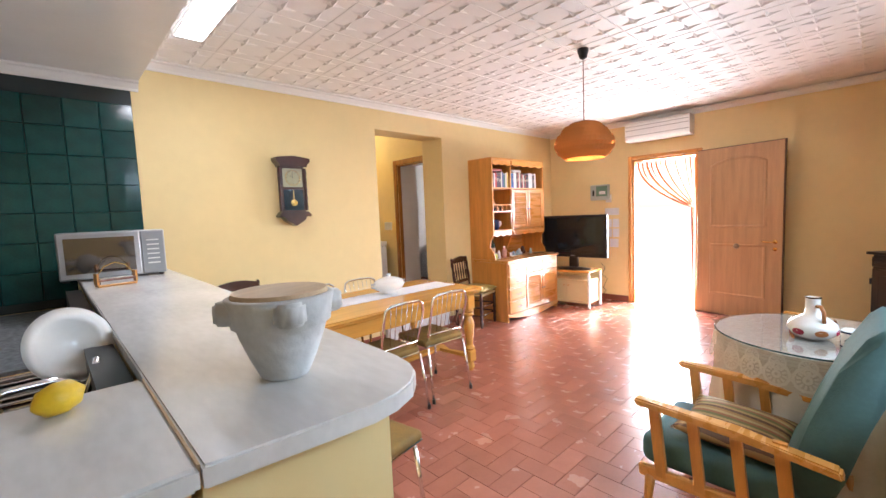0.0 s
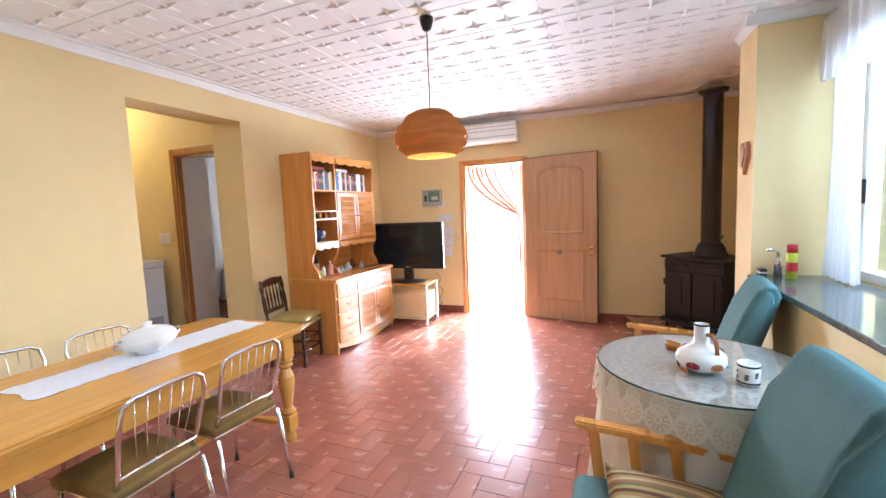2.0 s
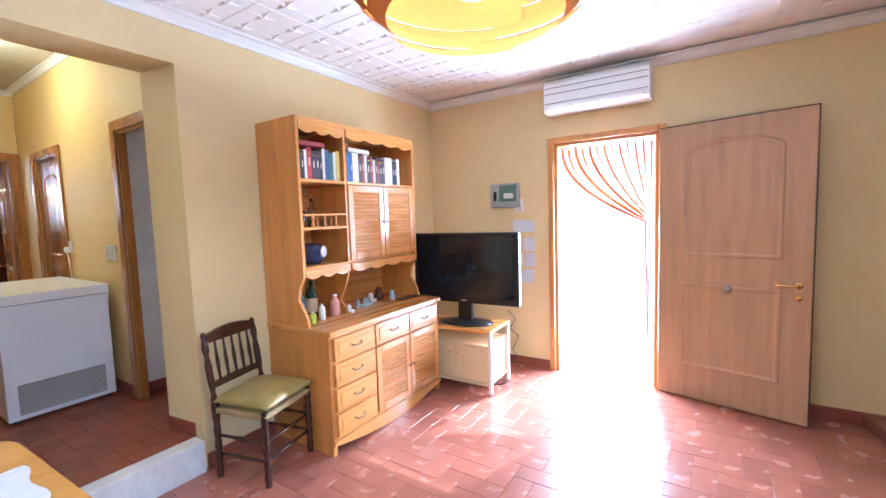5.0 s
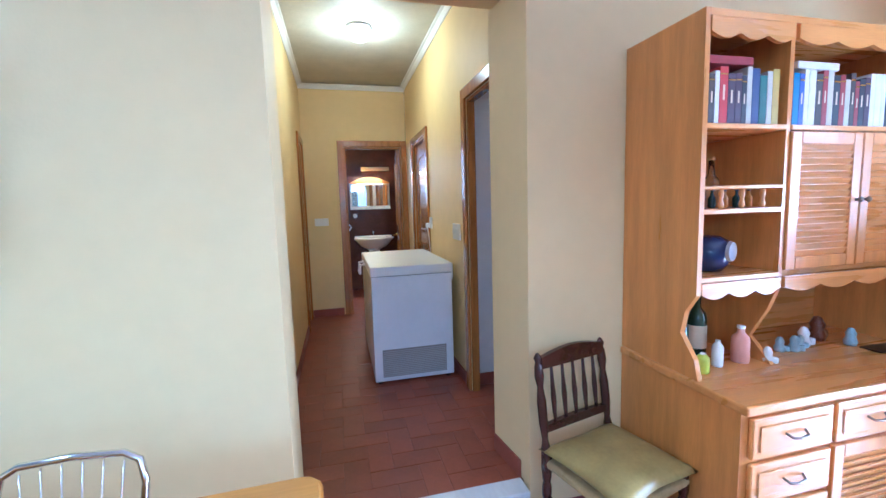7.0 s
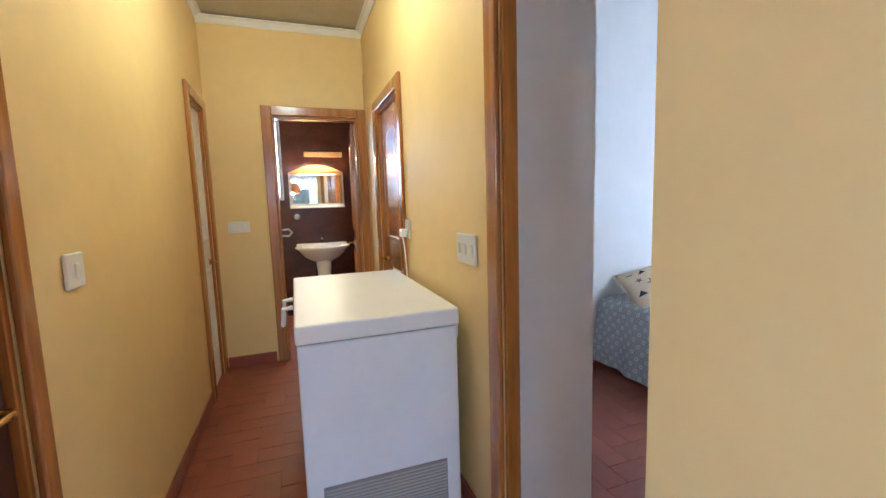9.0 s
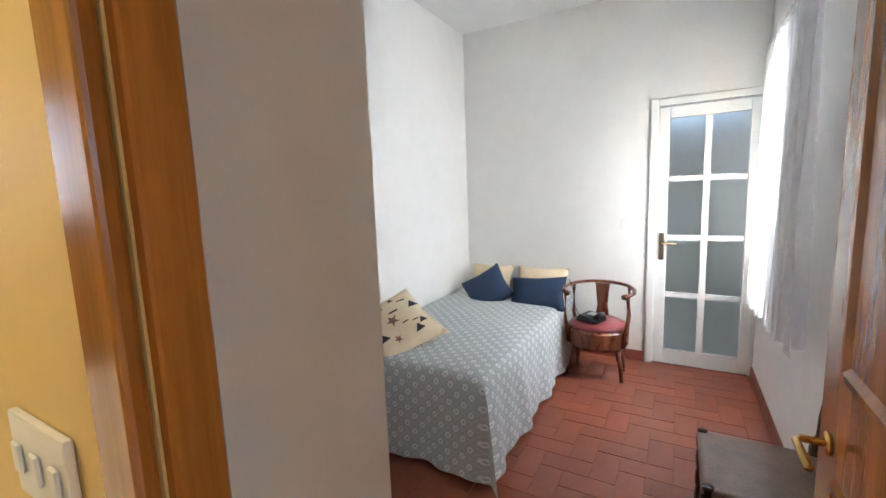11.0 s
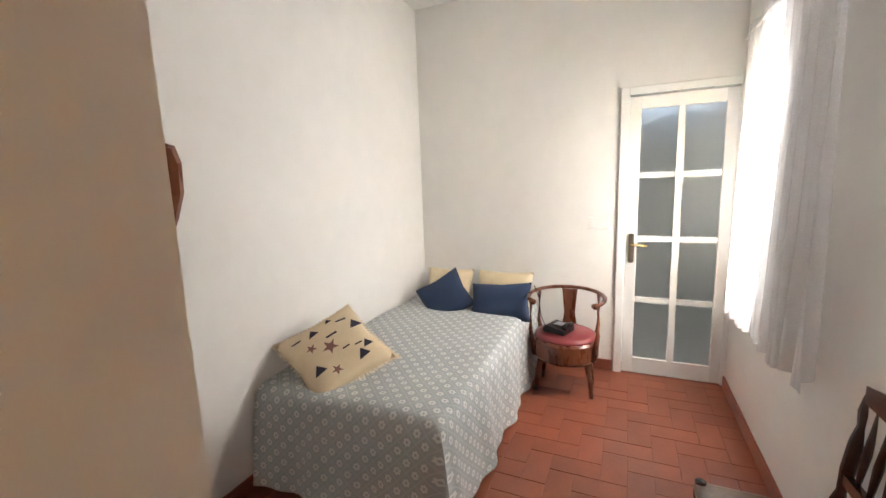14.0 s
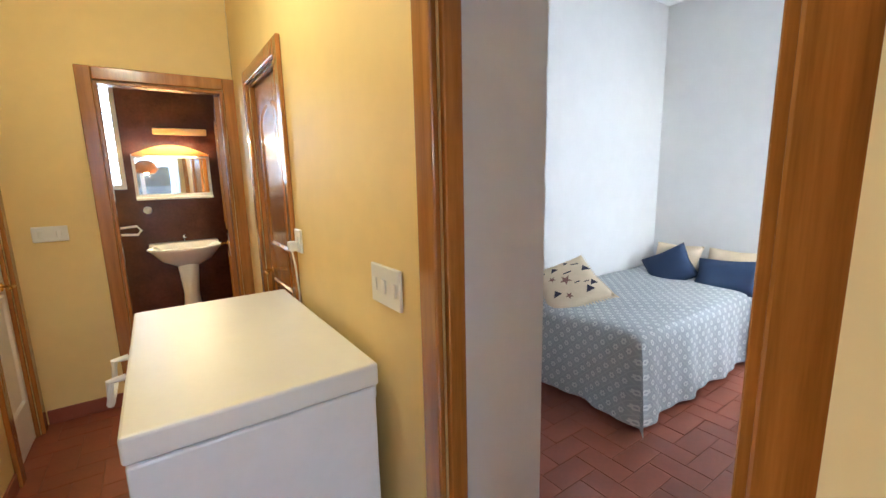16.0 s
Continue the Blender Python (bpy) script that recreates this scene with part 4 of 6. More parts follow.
def figurine(x, y, s, mat, label, name="figurine"):
    bm = lathe(bmesh.new(), [(0, 0), (0.026 * s, 0), (0.03 * s, 0.02 * s), (0.02 * s, 0.045 * s), (0.024 * s, 0.06 * s), (0.012 * s, 0.085 * s), (0, 0.09 * s)], 12)
    box(bm, 0.0, 0.05 * s, -0.014 * s, 0.014 * s, 0.0, 0.035 * s, 0.008 * s, 2)
    ob = part(name, bm, mat, smooth=True)
    ob.matrix_basis = pose(x, y, 0.823, 0, 0, 20 * x * 7)
    tagged(ob, label, "ornament", "ornaments on the dresser top")


figurine(XM + 0.02, 3.58, 0.75, CERAMIC, "small white porcelain animal on the dresser top")
for k, (x, y, s) in enumerate(((0.19, 3.66, 0.75), (0.25, 3.64, 0.8), (0.31, 3.66, 0.7), (0.36, 3.68, 1.0))):
    figurine(XM + x, y, s, PALE_BLUE if k < 3 else CERAMIC, "small pale blue ceramic ornament on the dresser top")
figurine(XM + 0.50, 3.72, 1.3, MAHOGANY, "brown wooden ornament on the dresser top")
figurine(XM + 0.56, 3.62, 0.9, PALE_BLUE, "pale blue glazed ornament on the dresser top")
setting("dresser_tray", B(XM + 0.55, XM + 0.80, 3.50, 3.58, 0.8235, 0.829, 0.002), BLACK, "thin black tray on the dresser top", "tray")

# television and trolley
TV = thing("television", pose(5.76, 3.19, 0.555, 0, 0, -87), "black flat-screen television on a stand", "television")
part("bezel", B(-0.52, 0.52, -0.03, 0.03, 0.18, 0.81, 0.012, 2), BLACK, TV)
part("screen", B(-0.475, 0.475, -0.0345, -0.031, 0.235, 0.775), SCREEN, TV, "dark glossy screen")
part("neck", B(-0.07, 0.07, -0.02, 0.03, 0.03, 0.18, 0.01), BLACK, TV)
part("foot", lathe(bmesh.new(), [(0, 0), (0.26, 0), (0.255, 0.012), (0.10, 0.03), (0, 0.032)], 32, Matrix.Diagonal((1, 0.6, 1, 1))), BLACK, TV, smooth=True)
part("logo", B(-0.03, 0.03, -0.0315, -0.0302, 0.2, 0.21), SILVER, TV, "small silver maker's mark")
TR = thing("tv_trolley", pose(5.77, 3.22, 0, 0, 0, -88), "cream and white television trolley on castors", "trolley")
part("top", B(-0.36, 0.36, -0.21, 0.21, 0.525, 0.553, 0.006), PINE_X, TR)
part("middle_shelf", B(-0.33, 0.33, -0.20, 0.20, 0.40, 0.418), CREAM_LAM, TR)
part("box", B(-0.33, 0.33, -0.19, 0.20, 0.10, 0.398, 0.004), CREAM_LAM, TR)
part("shelf", B(-0.34, 0.34, -0.205, 0.205, 0.075, 0.098), CREAM_LAM, TR)
for k in (-1, 1):
    part("cabinet_door", B(min(0.004 * k, 0.322 * k), max(0.004 * k, 0.322 * k), -0.2, -0.191, 0.11, 0.39, 0.003), CREAM_LAM, TR)
    part("knob", lathe(bmesh.new(), [(0, 0), (0.006, 0), (0.011, 0.012), (0, 0.016)], 12, pose(0.035 * k, -0.2, 0.33, 90)), PINE, TR, "round wooden knob", True)
    for y in (-0.19, 0.19):
        part("post", B(k * 0.348 - 0.014, k * 0.348 + 0.014, y - 0.014, y + 0.014, 0.05, 0.524, 0.004), WHITE_PLASTIC, TR)
        bm = lathe(bmesh.new(), [(0, -0.012), (0.024, -0.012), (0.026, 0), (0.024, 0.012), (0, 0.012)], 16, pose(k * 0.348, y, 0.026, 0, 90, 0))
        part("castor", bm, WHITE_PLASTIC, TR, smooth=True)
t = thing("cable", pose(6.08, 2.90, 0.0), "loose black power cables beside the trolley", "cable")
part("lead", tube(bmesh.new(), [(0, 0.02, 0.62), (0.02, -0.04, 0.55), (0, 0.0, 0.45), (0.03, -0.07, 0.38), (0, -0.02, 0.25), (0.02, -0.05, 0.2), (-0.02, 0.03, 0.05), (-0.1, -0.05, 0.006), (-0.25, -0.02, 0.006), (-0.3, 0.1, 0.006)], 0.004, 6), BLACK, t, smooth=True)

# wall fittings on the entrance wall
AC = thing("air_conditioner", pose(6.30, 2.17, 2.39), "white wall-mounted air conditioner above the doorway", "air conditioner")
part("housing", slab(bmesh.new(), [(-0.10, 0.02), (-0.075, 0.0), (0.098, 0.0), (0.098, 0.26), (-0.09, 0.26), (-0.105, 0.235)], "y", -0.42, 0.42), WHITE_PLASTIC, AC)
for z in (0.07, 0.15, 0.2):
    part("groove", B(-0.1085, -0.102, -0.41, 0.41, z, z + 0.006), GRILLE, AC)
part("louvre", B(-0.115, -0.102, -0.38, 0.38, 0.025, 0.06, 0.005), WHITE_PAINT, AC)
t = thing("fuse_box", pose(6.40, 3.06, 1.58), "grey fuse box with a green and white panel", "fuse box")
part("case", B(-0.05, -0.001, -0.15, 0.15, 0.0, 0.24, 0.006), material("grey_box", (0.42, 0.44, 0.40), 0.5), t)
part("panel", B(-0.053, -0.0505, -0.13, 0.05, 0.06, 0.22), material("green_panel", (0.12, 0.22, 0.15), 0.4), t)
part("breaker", B(-0.062, -0.0535, -0.10, 0.0, 0.09, 0.14, 0.003), WHITE_PLASTIC, t)
part("breaker", B(-0.062, -0.0505, 0.08, 0.11, 0.07, 0.16, 0.003), BLACK, t)


def plate(name, m, w, h, label, n=1, dark=False):
    """A wall plate facing +y of its own pose, with n rockers."""
    ob = thing(name, m, label, "switch")
    part("plate", B(-w / 2, w / 2, 0.0005, 0.012, -h / 2, h / 2, 0.004, 2), WHITE_PLASTIC, ob)
    for k in range(n):
        x = -w / 2 + w * (k + 0.5) / n
        part("rocker", B(x - 0.013, x + 0.013, 0.0125, 0.018, -0.022, 0.022, 0.003), GRILLE if dark else WHITE_PAINT, ob)
    return ob


plate("light_switch", pose(6.399, 2.93, 1.60, 0, 0, 90), 0.09, 0.12, "white switch beside the entrance", 1)
t = thing("wall_papers", pose(6.398, 2.88, 1.0), "white notes and a calendar hung beside the doorway", "paper", kind="")
for y, z, w, h in ((0.0, 0.34, 0.22, 0.11), (-0.06, 0.0, 0.10, 0.13), (0.05, 0.0, 0.09, 0.13), (-0.06, 0.15, 0.10, 0.13), (0.05, 0.15, 0.09, 0.13), (-0.03, -0.16, 0.14, 0.13)):
    part("sheet", B(-0.004, -0.001, y - w / 2, y + w / 2, z, z + h), material("note_paper", (0.74, 0.75, 0.78), 0.8) if "note_paper" not in bpy.data.materials else bpy.data.materials["note_paper"], t)

# side chair beside the passage
spindle_chair("side_chair", pose(4.03, 3.66, 0, 0, 0, 194) @ Matrix.Diagonal((1, 1, 0.93, 1)), "dark turned chair with olive cushion beside the dresser", STRAW, True, "dark spindle-back chairs")

# ---- dining table ----
DT = thing("dining_table", pose(2.0, 2.965, 0, 0, 0, 2.2) @ Matrix.Diagonal((1, 0.95, 1.01, 1)), "long honey-coloured table with turned legs and stretchers", "table")
TABLE_EDGE = [(sx * (0.875 + 0.055 * math.cos(radians(a))), sy * (0.42 + 0.06 * math.sin(radians(a)))) for sx, sy, turn in ((1, 1, 1), (-1, 1, -1), (-1, -1, 1), (1, -1, -1)) for a in ((0, 30, 60, 90) if turn > 0 else (90, 60, 30, 0))]
bm = slab(bmesh.new(), TABLE_EDGE, "z", 0.728, 0.760)
bmesh.ops.bevel(bm, geom=[e for e in bm.edges if abs(e.verts[0].co.z - e.verts[1].co.z) < 1e-4], offset=0.012, segments=3, affect="EDGES")
part("tabletop", bm, TABLE, DT)
part("moulding", B(-0.885, 0.885, -0.445, 0.445, 0.705, 0.727, 0.008, 2), TABLE, DT)
for s in (-1, 1):
    part("apron", B(-0.72, 0.72, s * 0.41 - 0.012, s * 0.41 + 0.012, 0.60, 0.704), TABLE, DT)
    part("apron", B(s * 0.75 - 0.012, s * 0.75 + 0.012, -0.36, 0.36, 0.60, 0.704), TABLE, DT)
    for q in (-1, 1):
        bm = B(s * 0.75 - 0.045, s * 0.75 + 0.045, q * 0.41 - 0.045, q * 0.41 + 0.045, 0.57, 0.7045, 0.005)
        box(bm, s * 0.75 - 0.042, s * 0.75 + 0.042, q * 0.41 - 0.042, q * 0.41 + 0.042, 0.085, 0.19, 0.006)
        lathe(bm, [(0.034, 0.19), (0.05, 0.205), (0.05, 0.215), (0.03, 0.24), (0.032, 0.27), (0.044, 0.33), (0.052, 0.40), (0.05, 0.45), (0.034, 0.49), (0.03, 0.505), (0.05, 0.52), (0.05, 0.53), (0.034, 0.54), (0.05, 0.555), (0.046, 0.572)], 16, Matrix.Translation((s * 0.75, q * 0.41, 0)))
        lathe(bm, [(0, 0), (0.028, 0), (0.042, 0.03), (0.03, 0.075), (0.03, 0.087)], 16, Matrix.Translation((s * 0.75, q * 0.41, 0)))
        part("leg", bm, TABLE, DT, smooth=False)
    bm = slab(bmesh.new(), [(s * 0.75 - 0.035, -0.367), (s * 0.75 + 0.035, -0.367), (s * 0.75 + 0.035 - s * 0.05, -0.15), (s * 0.75 + 0.05, 0), (s * 0.75 + 0.035 - s * 0.05, 0.15), (s * 0.75 + 0.035, 0.367), (s * 0.75 - 0.035, 0.367), (s * 0.75 - 0.05, 0)], "z", 0.12, 0.15)
    part("end_stretcher", bm, TABLE, DT)
part("long_stretcher", B(-0.72, 0.72, -0.045, 0.045, 0.12, 0.15, 0.005), TABLE, DT)
t = thing("table_runner", pose(2.24, 3.02, 0.7685, 0, 0, -1), "white lace-edged runner on the dining table", "table runner")
def runner(u, v):
    ux = 2 * u - 1
    sc = 0.012 * abs(math.sin(u * 40))
    return Vector((ux * (0.63 + 0.01 * math.sin(v * 9)), (v - 0.5) * (0.28 + 2 * sc), 0.002 + 0.0015 * math.sin(u * 23) * math.sin(v * 7)))
part("cloth", sheet(bmesh.new(), runner, 60, 8), material("white_linen", (0.78, 0.80, 0.84), 0.8, vary=0.06, scale=20, bump=0.4, bump_scale=120), t)
t = thing("tureen", pose(2.20, 3.05, 0.772), "white porcelain soup tureen with gilt handles", "tureen")
part("bowl", lathe(bmesh.new(), [(0, 0), (0.065, 0), (0.06, 0.012), (0.115, 0.04), (0.135, 0.075), (0.125, 0.105), (0.118, 0.105), (0.10, 0.05), (0, 0.03)], 28, Matrix.Diagonal((1.15, 0.85, 1, 1))), CERAMIC, t, smooth=True)
part("lid", lathe(bmesh.new(), [(0.126, 0.106), (0.11, 0.122), (0.06, 0.142), (0.02, 0.15), (0.018, 0.158), (0.024, 0.172), (0, 0.18)], 28, Matrix.Diagonal((1.15, 0.85, 1, 1))), CERAMIC, t, smooth=True)
for s in (-1, 1):
    part("handle", tube(bmesh.new(), [(s * 0.145, 0, 0.06), (s * 0.18, 0, 0.07), (s * 0.185, 0, 0.1), (s * 0.145, 0, 0.1)], 0.007), SILVER, t, "gilt loop handle", True)

chair0 = chrome_chair(pose(2.27, 2.58, 0, 0, 0, -3))
for m in (pose(1.77, 2.55, 0, 0, 0, 2), pose(1.78, 3.34, 0, 0, 0, 181), pose(2.23, 3.33, 0, 0, 0, 179), pose(0.93, 1.58, 0, 0, 0, -80)):
    copy_thing(chair0, m)
spindle_chair("side_chair", pose(1.17, 3.62, 0, 0, 0, 184), "dark turned chair at the wall end of the table", STRAW, False, "dark spindle-back chairs")

# pendant lamp
PL = thing("pendant_lamp", pose(3.24, 1.685, 0), "dome pendant lamp of overlapping orange pine veneer", "lamp")
part("ceiling_cap", lathe(bmesh.new(), [(0, 2.735), (0.045, 2.735), (0.042, 2.71), (0.028, 2.665), (0.012, 2.655), (0, 2.655)], 20), BLACK, PL, "black plastic ceiling cap", True)
part("cord", tube(bmesh.new(), [(0, 0, 2.66), (0, 0, 2.155)], 0.0035, 6), MAHOGANY, PL)
prof = [(0.05, 2.165), (0.098, 2.15), (0.14, 2.125), (0.175, 2.092), (0.20, 2.056), (0.217, 2.02), (0.226, 1.985), (0.221, 1.95), (0.206, 1.92), (0.185, 1.895), (0.16, 1.872)]
for k in range(len(prof) - 1):
    (r0, z0), (r1, z1) = prof[k], prof[k + 1]
    for q in range(4):
        bm = bmesh.new()
        off = 0.011 * ((k + q) % 2)
        def fn(u, v):
            a = (q + u * 1.02 + 0.17 * (k % 3)) * math.pi / 2
            r = r0 + (r1 - r0) * v * 1.1 + off + 0.004 * (1 - v)
            return Vector((r * math.cos(a), r * math.sin(a), z0 + (z1 - z0) * 1.15 * v))
        sheet(bm, fn, 10, 1)
        part("veneer_strip", bm, SLAT_WOOD, PL)
part("bulb", lathe(bmesh.new(), [(0, 1.90), (0.03, 1.915), (0.036, 1.94), (0.02, 1.985), (0.015, 2.02), (0, 2.02)], 14), glow("warm_bulb", (1.0, 0.78, 0.42), 14), PL, "lit warm bulb", True)
part("holder", lathe(bmesh.new(), [(0, 2.02), (0.02, 2.02), (0.02, 2.15), (0, 2.155)], 12), BLACK, PL)

# wall clock
CL = thing("wall_clock", pose(1.74, YW - 0.001, 1.41), "dark carved pendulum clock hung on the wall", "clock")
out = [(-0.115, 0.09), (-0.08, 0.045), (0, 0.0), (0.08, 0.045), (0.115, 0.09), (0.15, 0.085), (0.16, 0.10), (0.13, 0.135), (-0.13, 0.135), (-0.16, 0.10), (-0.15, 0.085)]
part("base", slab(bmesh.new(), out, "y", -0.10, -0.002), DARK, CL)
part("case", B(-0.115, 0.115, -0.07, -0.002, 0.136, 0.56), DARK, CL)
part("crown", slab(bmesh.new(), [(-0.13, 0.56), (0.13, 0.56), (0.135, 0.58), (0.165, 0.615), (0.165, 0.64), (0.12, 0.648), (0, 0.66), (-0.12, 0.648), (-0.165, 0.64), (-0.165, 0.615), (-0.135, 0.58)], "y", -0.115, -0.002), DARK, CL)
part("dial", B(-0.095, 0.095, -0.074, -0.0705, 0.37, 0.545), material("clock_dial", (0.34, 0.33, 0.21), 0.4, vary=0.12, scale=12), CL, "aged cream clock face")
part("dial_ring", tube(bmesh.new(), [(0.07 * math.cos(a * math.pi / 16), -0.0745, 0.457 + 0.07 * math.sin(a * math.pi / 16)) for a in range(32)], 0.0025, 6, True), BRASS, CL)
for k in range(12):
    a = k * math.pi / 6
    part("hour_mark", tube(bmesh.new(), [(0.052 * math.sin(a), -0.075, 0.457 + 0.052 * math.cos(a)), (0.064 * math.sin(a), -0.075, 0.457 + 0.064 * math.cos(a))], 0.0022, 4), BLACK, CL)
for a, l in ((-55, 0.036), (-5, 0.052)):
    part("hand_pointer", tube(bmesh.new(), [(0, -0.077, 0.457), (l * math.sin(radians(a)), -0.077, 0.457 + l * math.cos(radians(a)))], 0.002, 4), BLACK, CL)
part("glass_door", B(-0.095, 0.095, -0.073, -0.0705, 0.15, 0.345), SCREEN, CL, "dark glass pendulum window")
part("pendulum", lathe(bmesh.new(), [(0, 0), (0.032, 0), (0.032, 0.004), (0, 0.006)], 20, pose(0, -0.0735, 0.22, 90)), BRASS, CL, "round brass pendulum bob")
part("pendulum_rod", B(-0.003, 0.003, -0.0765, -0.0735, 0.22, 0.345), BRASS, CL)
for s in (-1, 1):
    bm = bmesh.new()
    turned(bm, s * 0.125, -0.072, 0.145, 0.55, 0.016, 5)
    part("column", bm, DARK, CL, smooth=True)

# ---- window side ----
RT = thing("round_table", pose(2.90, 0.20, 0), "round table under a long cream cloth with lace edge", "table")
part("tabletop", lathe(bmesh.new(), [(0, 0.72), (0.44, 0.72), (0.445, 0.735), (0, 0.735)], 48), PINE_X, RT)
def skirt(u, v):
    a = 2 * math.pi * u
    f = v ** 1.3
    r = 0.449 + f * (0.055 + 0.028 * math.sin(11 * a) + 0.014 * math.sin(23 * a + 1))
    return Vector((r * math.cos(a), r * math.sin(a), 0.737 - 0.725 * v))
part("long_cloth", sheet(bmesh.new(), skirt, 132, 12), material("cream_linen", (0.70, 0.64, 0.53), 0.85, vary=0.06, scale=14, bump=0.3, bump_scale=120), RT, "long cream cloth in folds", True)
for k in range(3):
    a = 2.1 * k
    part("leg", tube(bmesh.new(), [(0.3 * math.cos(a), 0.3 * math.sin(a), 0), (0.3 * math.cos(a), 0.3 * math.sin(a), 0.719)], 0.02), PINE, RT)
LC = thing("lace_tablecloth", pose(2.90, 0.20, 0.738), "cream crocheted lace cloth over the round table", "tablecloth")
part("cloth_top", lathe(bmesh.new(), [(0, 0.001), (0.449, 0.001), (0.455, -0.004)], 64), material("crochet_top", (0.82, 0.80, 0.71), 0.8, vary=0.28, scale=40, bump=0.4, bump_scale=90), LC)
# lace edge: rounds of petals with gaps
bm = bmesh.new()
NL = 26
for k in range(NL):
    a0 = 2 * math.pi * k / NL
    for c_z, rad in ((-0.095, 0.056), (-0.04, 0.036)):
        for q in range(12):
            b0, b1 = q * math.pi / 6, (q + 0.72) * math.pi / 6
            for r0, r1, c0, c1 in ((0.12, 0.34, b0, b0 + 0.52), (0.42, 0.74, b0, b1 - 0.08), (0.80, 1.0, b0, b0 + 0.53)):
                vs = []
                for rr, bb in ((r0, c0), (r1, c0), (r1 * (1.05 if r1 > 0.9 else 1), (c0 + c1) / 2), (r1, c1), (r0, c1)):
                    h, zz = rad * rr * math.sin(bb), c_z + rad * rr * math.cos(bb)
                    aa = a0 + h / 0.47
                    R = 0.462 + 0.055 * (-zz / 0.725) + 0.022 * (-zz / 0.15) * 0.6
                    vs.append(bm.verts.new((R * math.cos(aa), R * math.sin(aa), zz)))
                bm.faces.new(vs)
    for q in range(3):
        z0 = -0.004 - 0.016 * q
        aa, ab = a0 + 0.03, a0 + 2 * math.pi / NL - 0.01
        R = 0.458 + 0.004 * q
        bm.faces.new([bm.verts.new((R * math.cos(t_), R * math.sin(t_), z_)) for t_, z_ in ((aa - 0.03, z0), (ab + 0.01, z0), (ab + 0.01, z0 - 0.011), (aa - 0.03, z0 - 0.011))])
part("lace_edge", bm, LACE, LC, "openwork crochet edge of round rosettes")
GT = thing("glass_top", pose(2.90, 0.20, 0.741), "round glass plate on the lace cloth", "glass plate")
part("disc", lathe(bmesh.new(), [(0, 0), (0.46, 0), (0.462, 0.004), (0.46, 0.008), (0, 0.008)], 64), PANE, GT)
part("rim", tube(bmesh.new(), [(0.4625 * math.cos(a * math.pi / 32), 0.4625 * math.sin(a * math.pi / 32), 0.004) for a in range(64)], 0.0036, 6, True), material("glass_edge", (0.02, 0.07, 0.06), 0.1), GT, "dark green glass edge")
CV = thing("ceramic_jug", pose(2.80, 0.22, 0.7495, 0, 0, 15), "white ceramic jug painted with red and brown leaves", "jug")
part("body", lathe(bmesh.new(), [(0, 0), (0.05, 0), (0.085, 0.02), (0.103, 0.05), (0.095, 0.082), (0.06, 0.108), (0.034, 0.125), (0.030, 0.15), (0.030, 0.20), (0.032, 0.212), (0.028, 0.212), (0.026, 0.15), (0, 0.13)], 32), CERAMIC, CV, smooth=True)
part("rim", lathe(bmesh.new(), [(0.0325, 0.206), (0.0335, 0.213), (0.028, 0.2135)], 24), DARK, CV, "brown painted rim")
part("handle", tube(bmesh.new(), [(-0.075, -0.03, 0.095), (-0.07, -0.028, 0.15), (-0.05, -0.02, 0.172), (-0.028, -0.01, 0.17)], 0.009), material("brown_glaze", (0.40, 0.15, 0.05), 0.2), CV, "brown glazed handle", True)
LEAF_R, LEAF_B = material("red_glaze", (0.42, 0.03, 0.07), 0.15, vary=0.3), bpy.data.materials["brown_glaze"]
for k in range(9):
    a = k * 2.4
    z = 0.045 + 0.035 * (k % 3 - 1)
    bm = bmesh.new()
    r = 0.1045 - 0.004 * abs(k % 3 - 1) + (0.0 if k % 3 == 1 else -0.002)
    vs = []
    for q in range(10):
        th = q * math.pi / 5
        h = 0.024 * math.cos(th) * 1.2
        zz = z + 0.017 * math.sin(th)
        rr = (0.1045 if abs(zz - 0.05) < 0.02 else 0.1045 - abs(zz - 0.05) * 0.32)
        vs.append(bm.verts.new((rr * math.cos(a + h / rr), rr * math.sin(a + h / rr), zz)))
    bm.faces.new(vs)
    part("painted_leaf", bm, LEAF_R if k % 2 else LEAF_B, CV, "painted leaf")
MG = thing("ceramic_pot", pose(2.69, 0.07, 0.7495), "small white ceramic pot with dark leaf pattern", "pot")
part("body", lathe(bmesh.new(), [(0, 0), (0.038, 0), (0.041, 0.004), (0.041, 0.088), (0.038, 0.09), (0.036, 0.01), (0, 0.008)], 24), CERAMIC, MG, smooth=True)
for z in (0.076, 0.008):
    part("band", lathe(bmesh.new(), [(0.0416, z), (0.0418, z + 0.008)], 24), BLUE_GLAZE, MG)
for k in range(14):
    a = k * 0.9
    bm = bmesh.new()
    bm.faces.new([bm.verts.new((0.0418 * math.cos(a + dx), 0.0418 * math.sin(a + dx), 0.03 + 0.012 * (k % 3) + dz)) for dx, dz in ((-0.25, 0), (0, -0.007), (0.25, 0.004), (0, 0.009))])
    part("leaf_print", bm, DARK_GLASS, MG)
AS = thing("ashtray", pose(3.06, 0.30, 0.7495, 0, 0, 40), "small amber glazed shoe-shaped dish", "dish")
part("body", lathe(bmesh.new(), [(0, 0), (0.022, 0), (0.032, 0.02), (0.028, 0.038), (0.022, 0.036), (0.018, 0.012), (0, 0.01)], 18, Matrix.Diagonal((1.6, 0.8, 1, 1))), AMBER, AS, smooth=True)

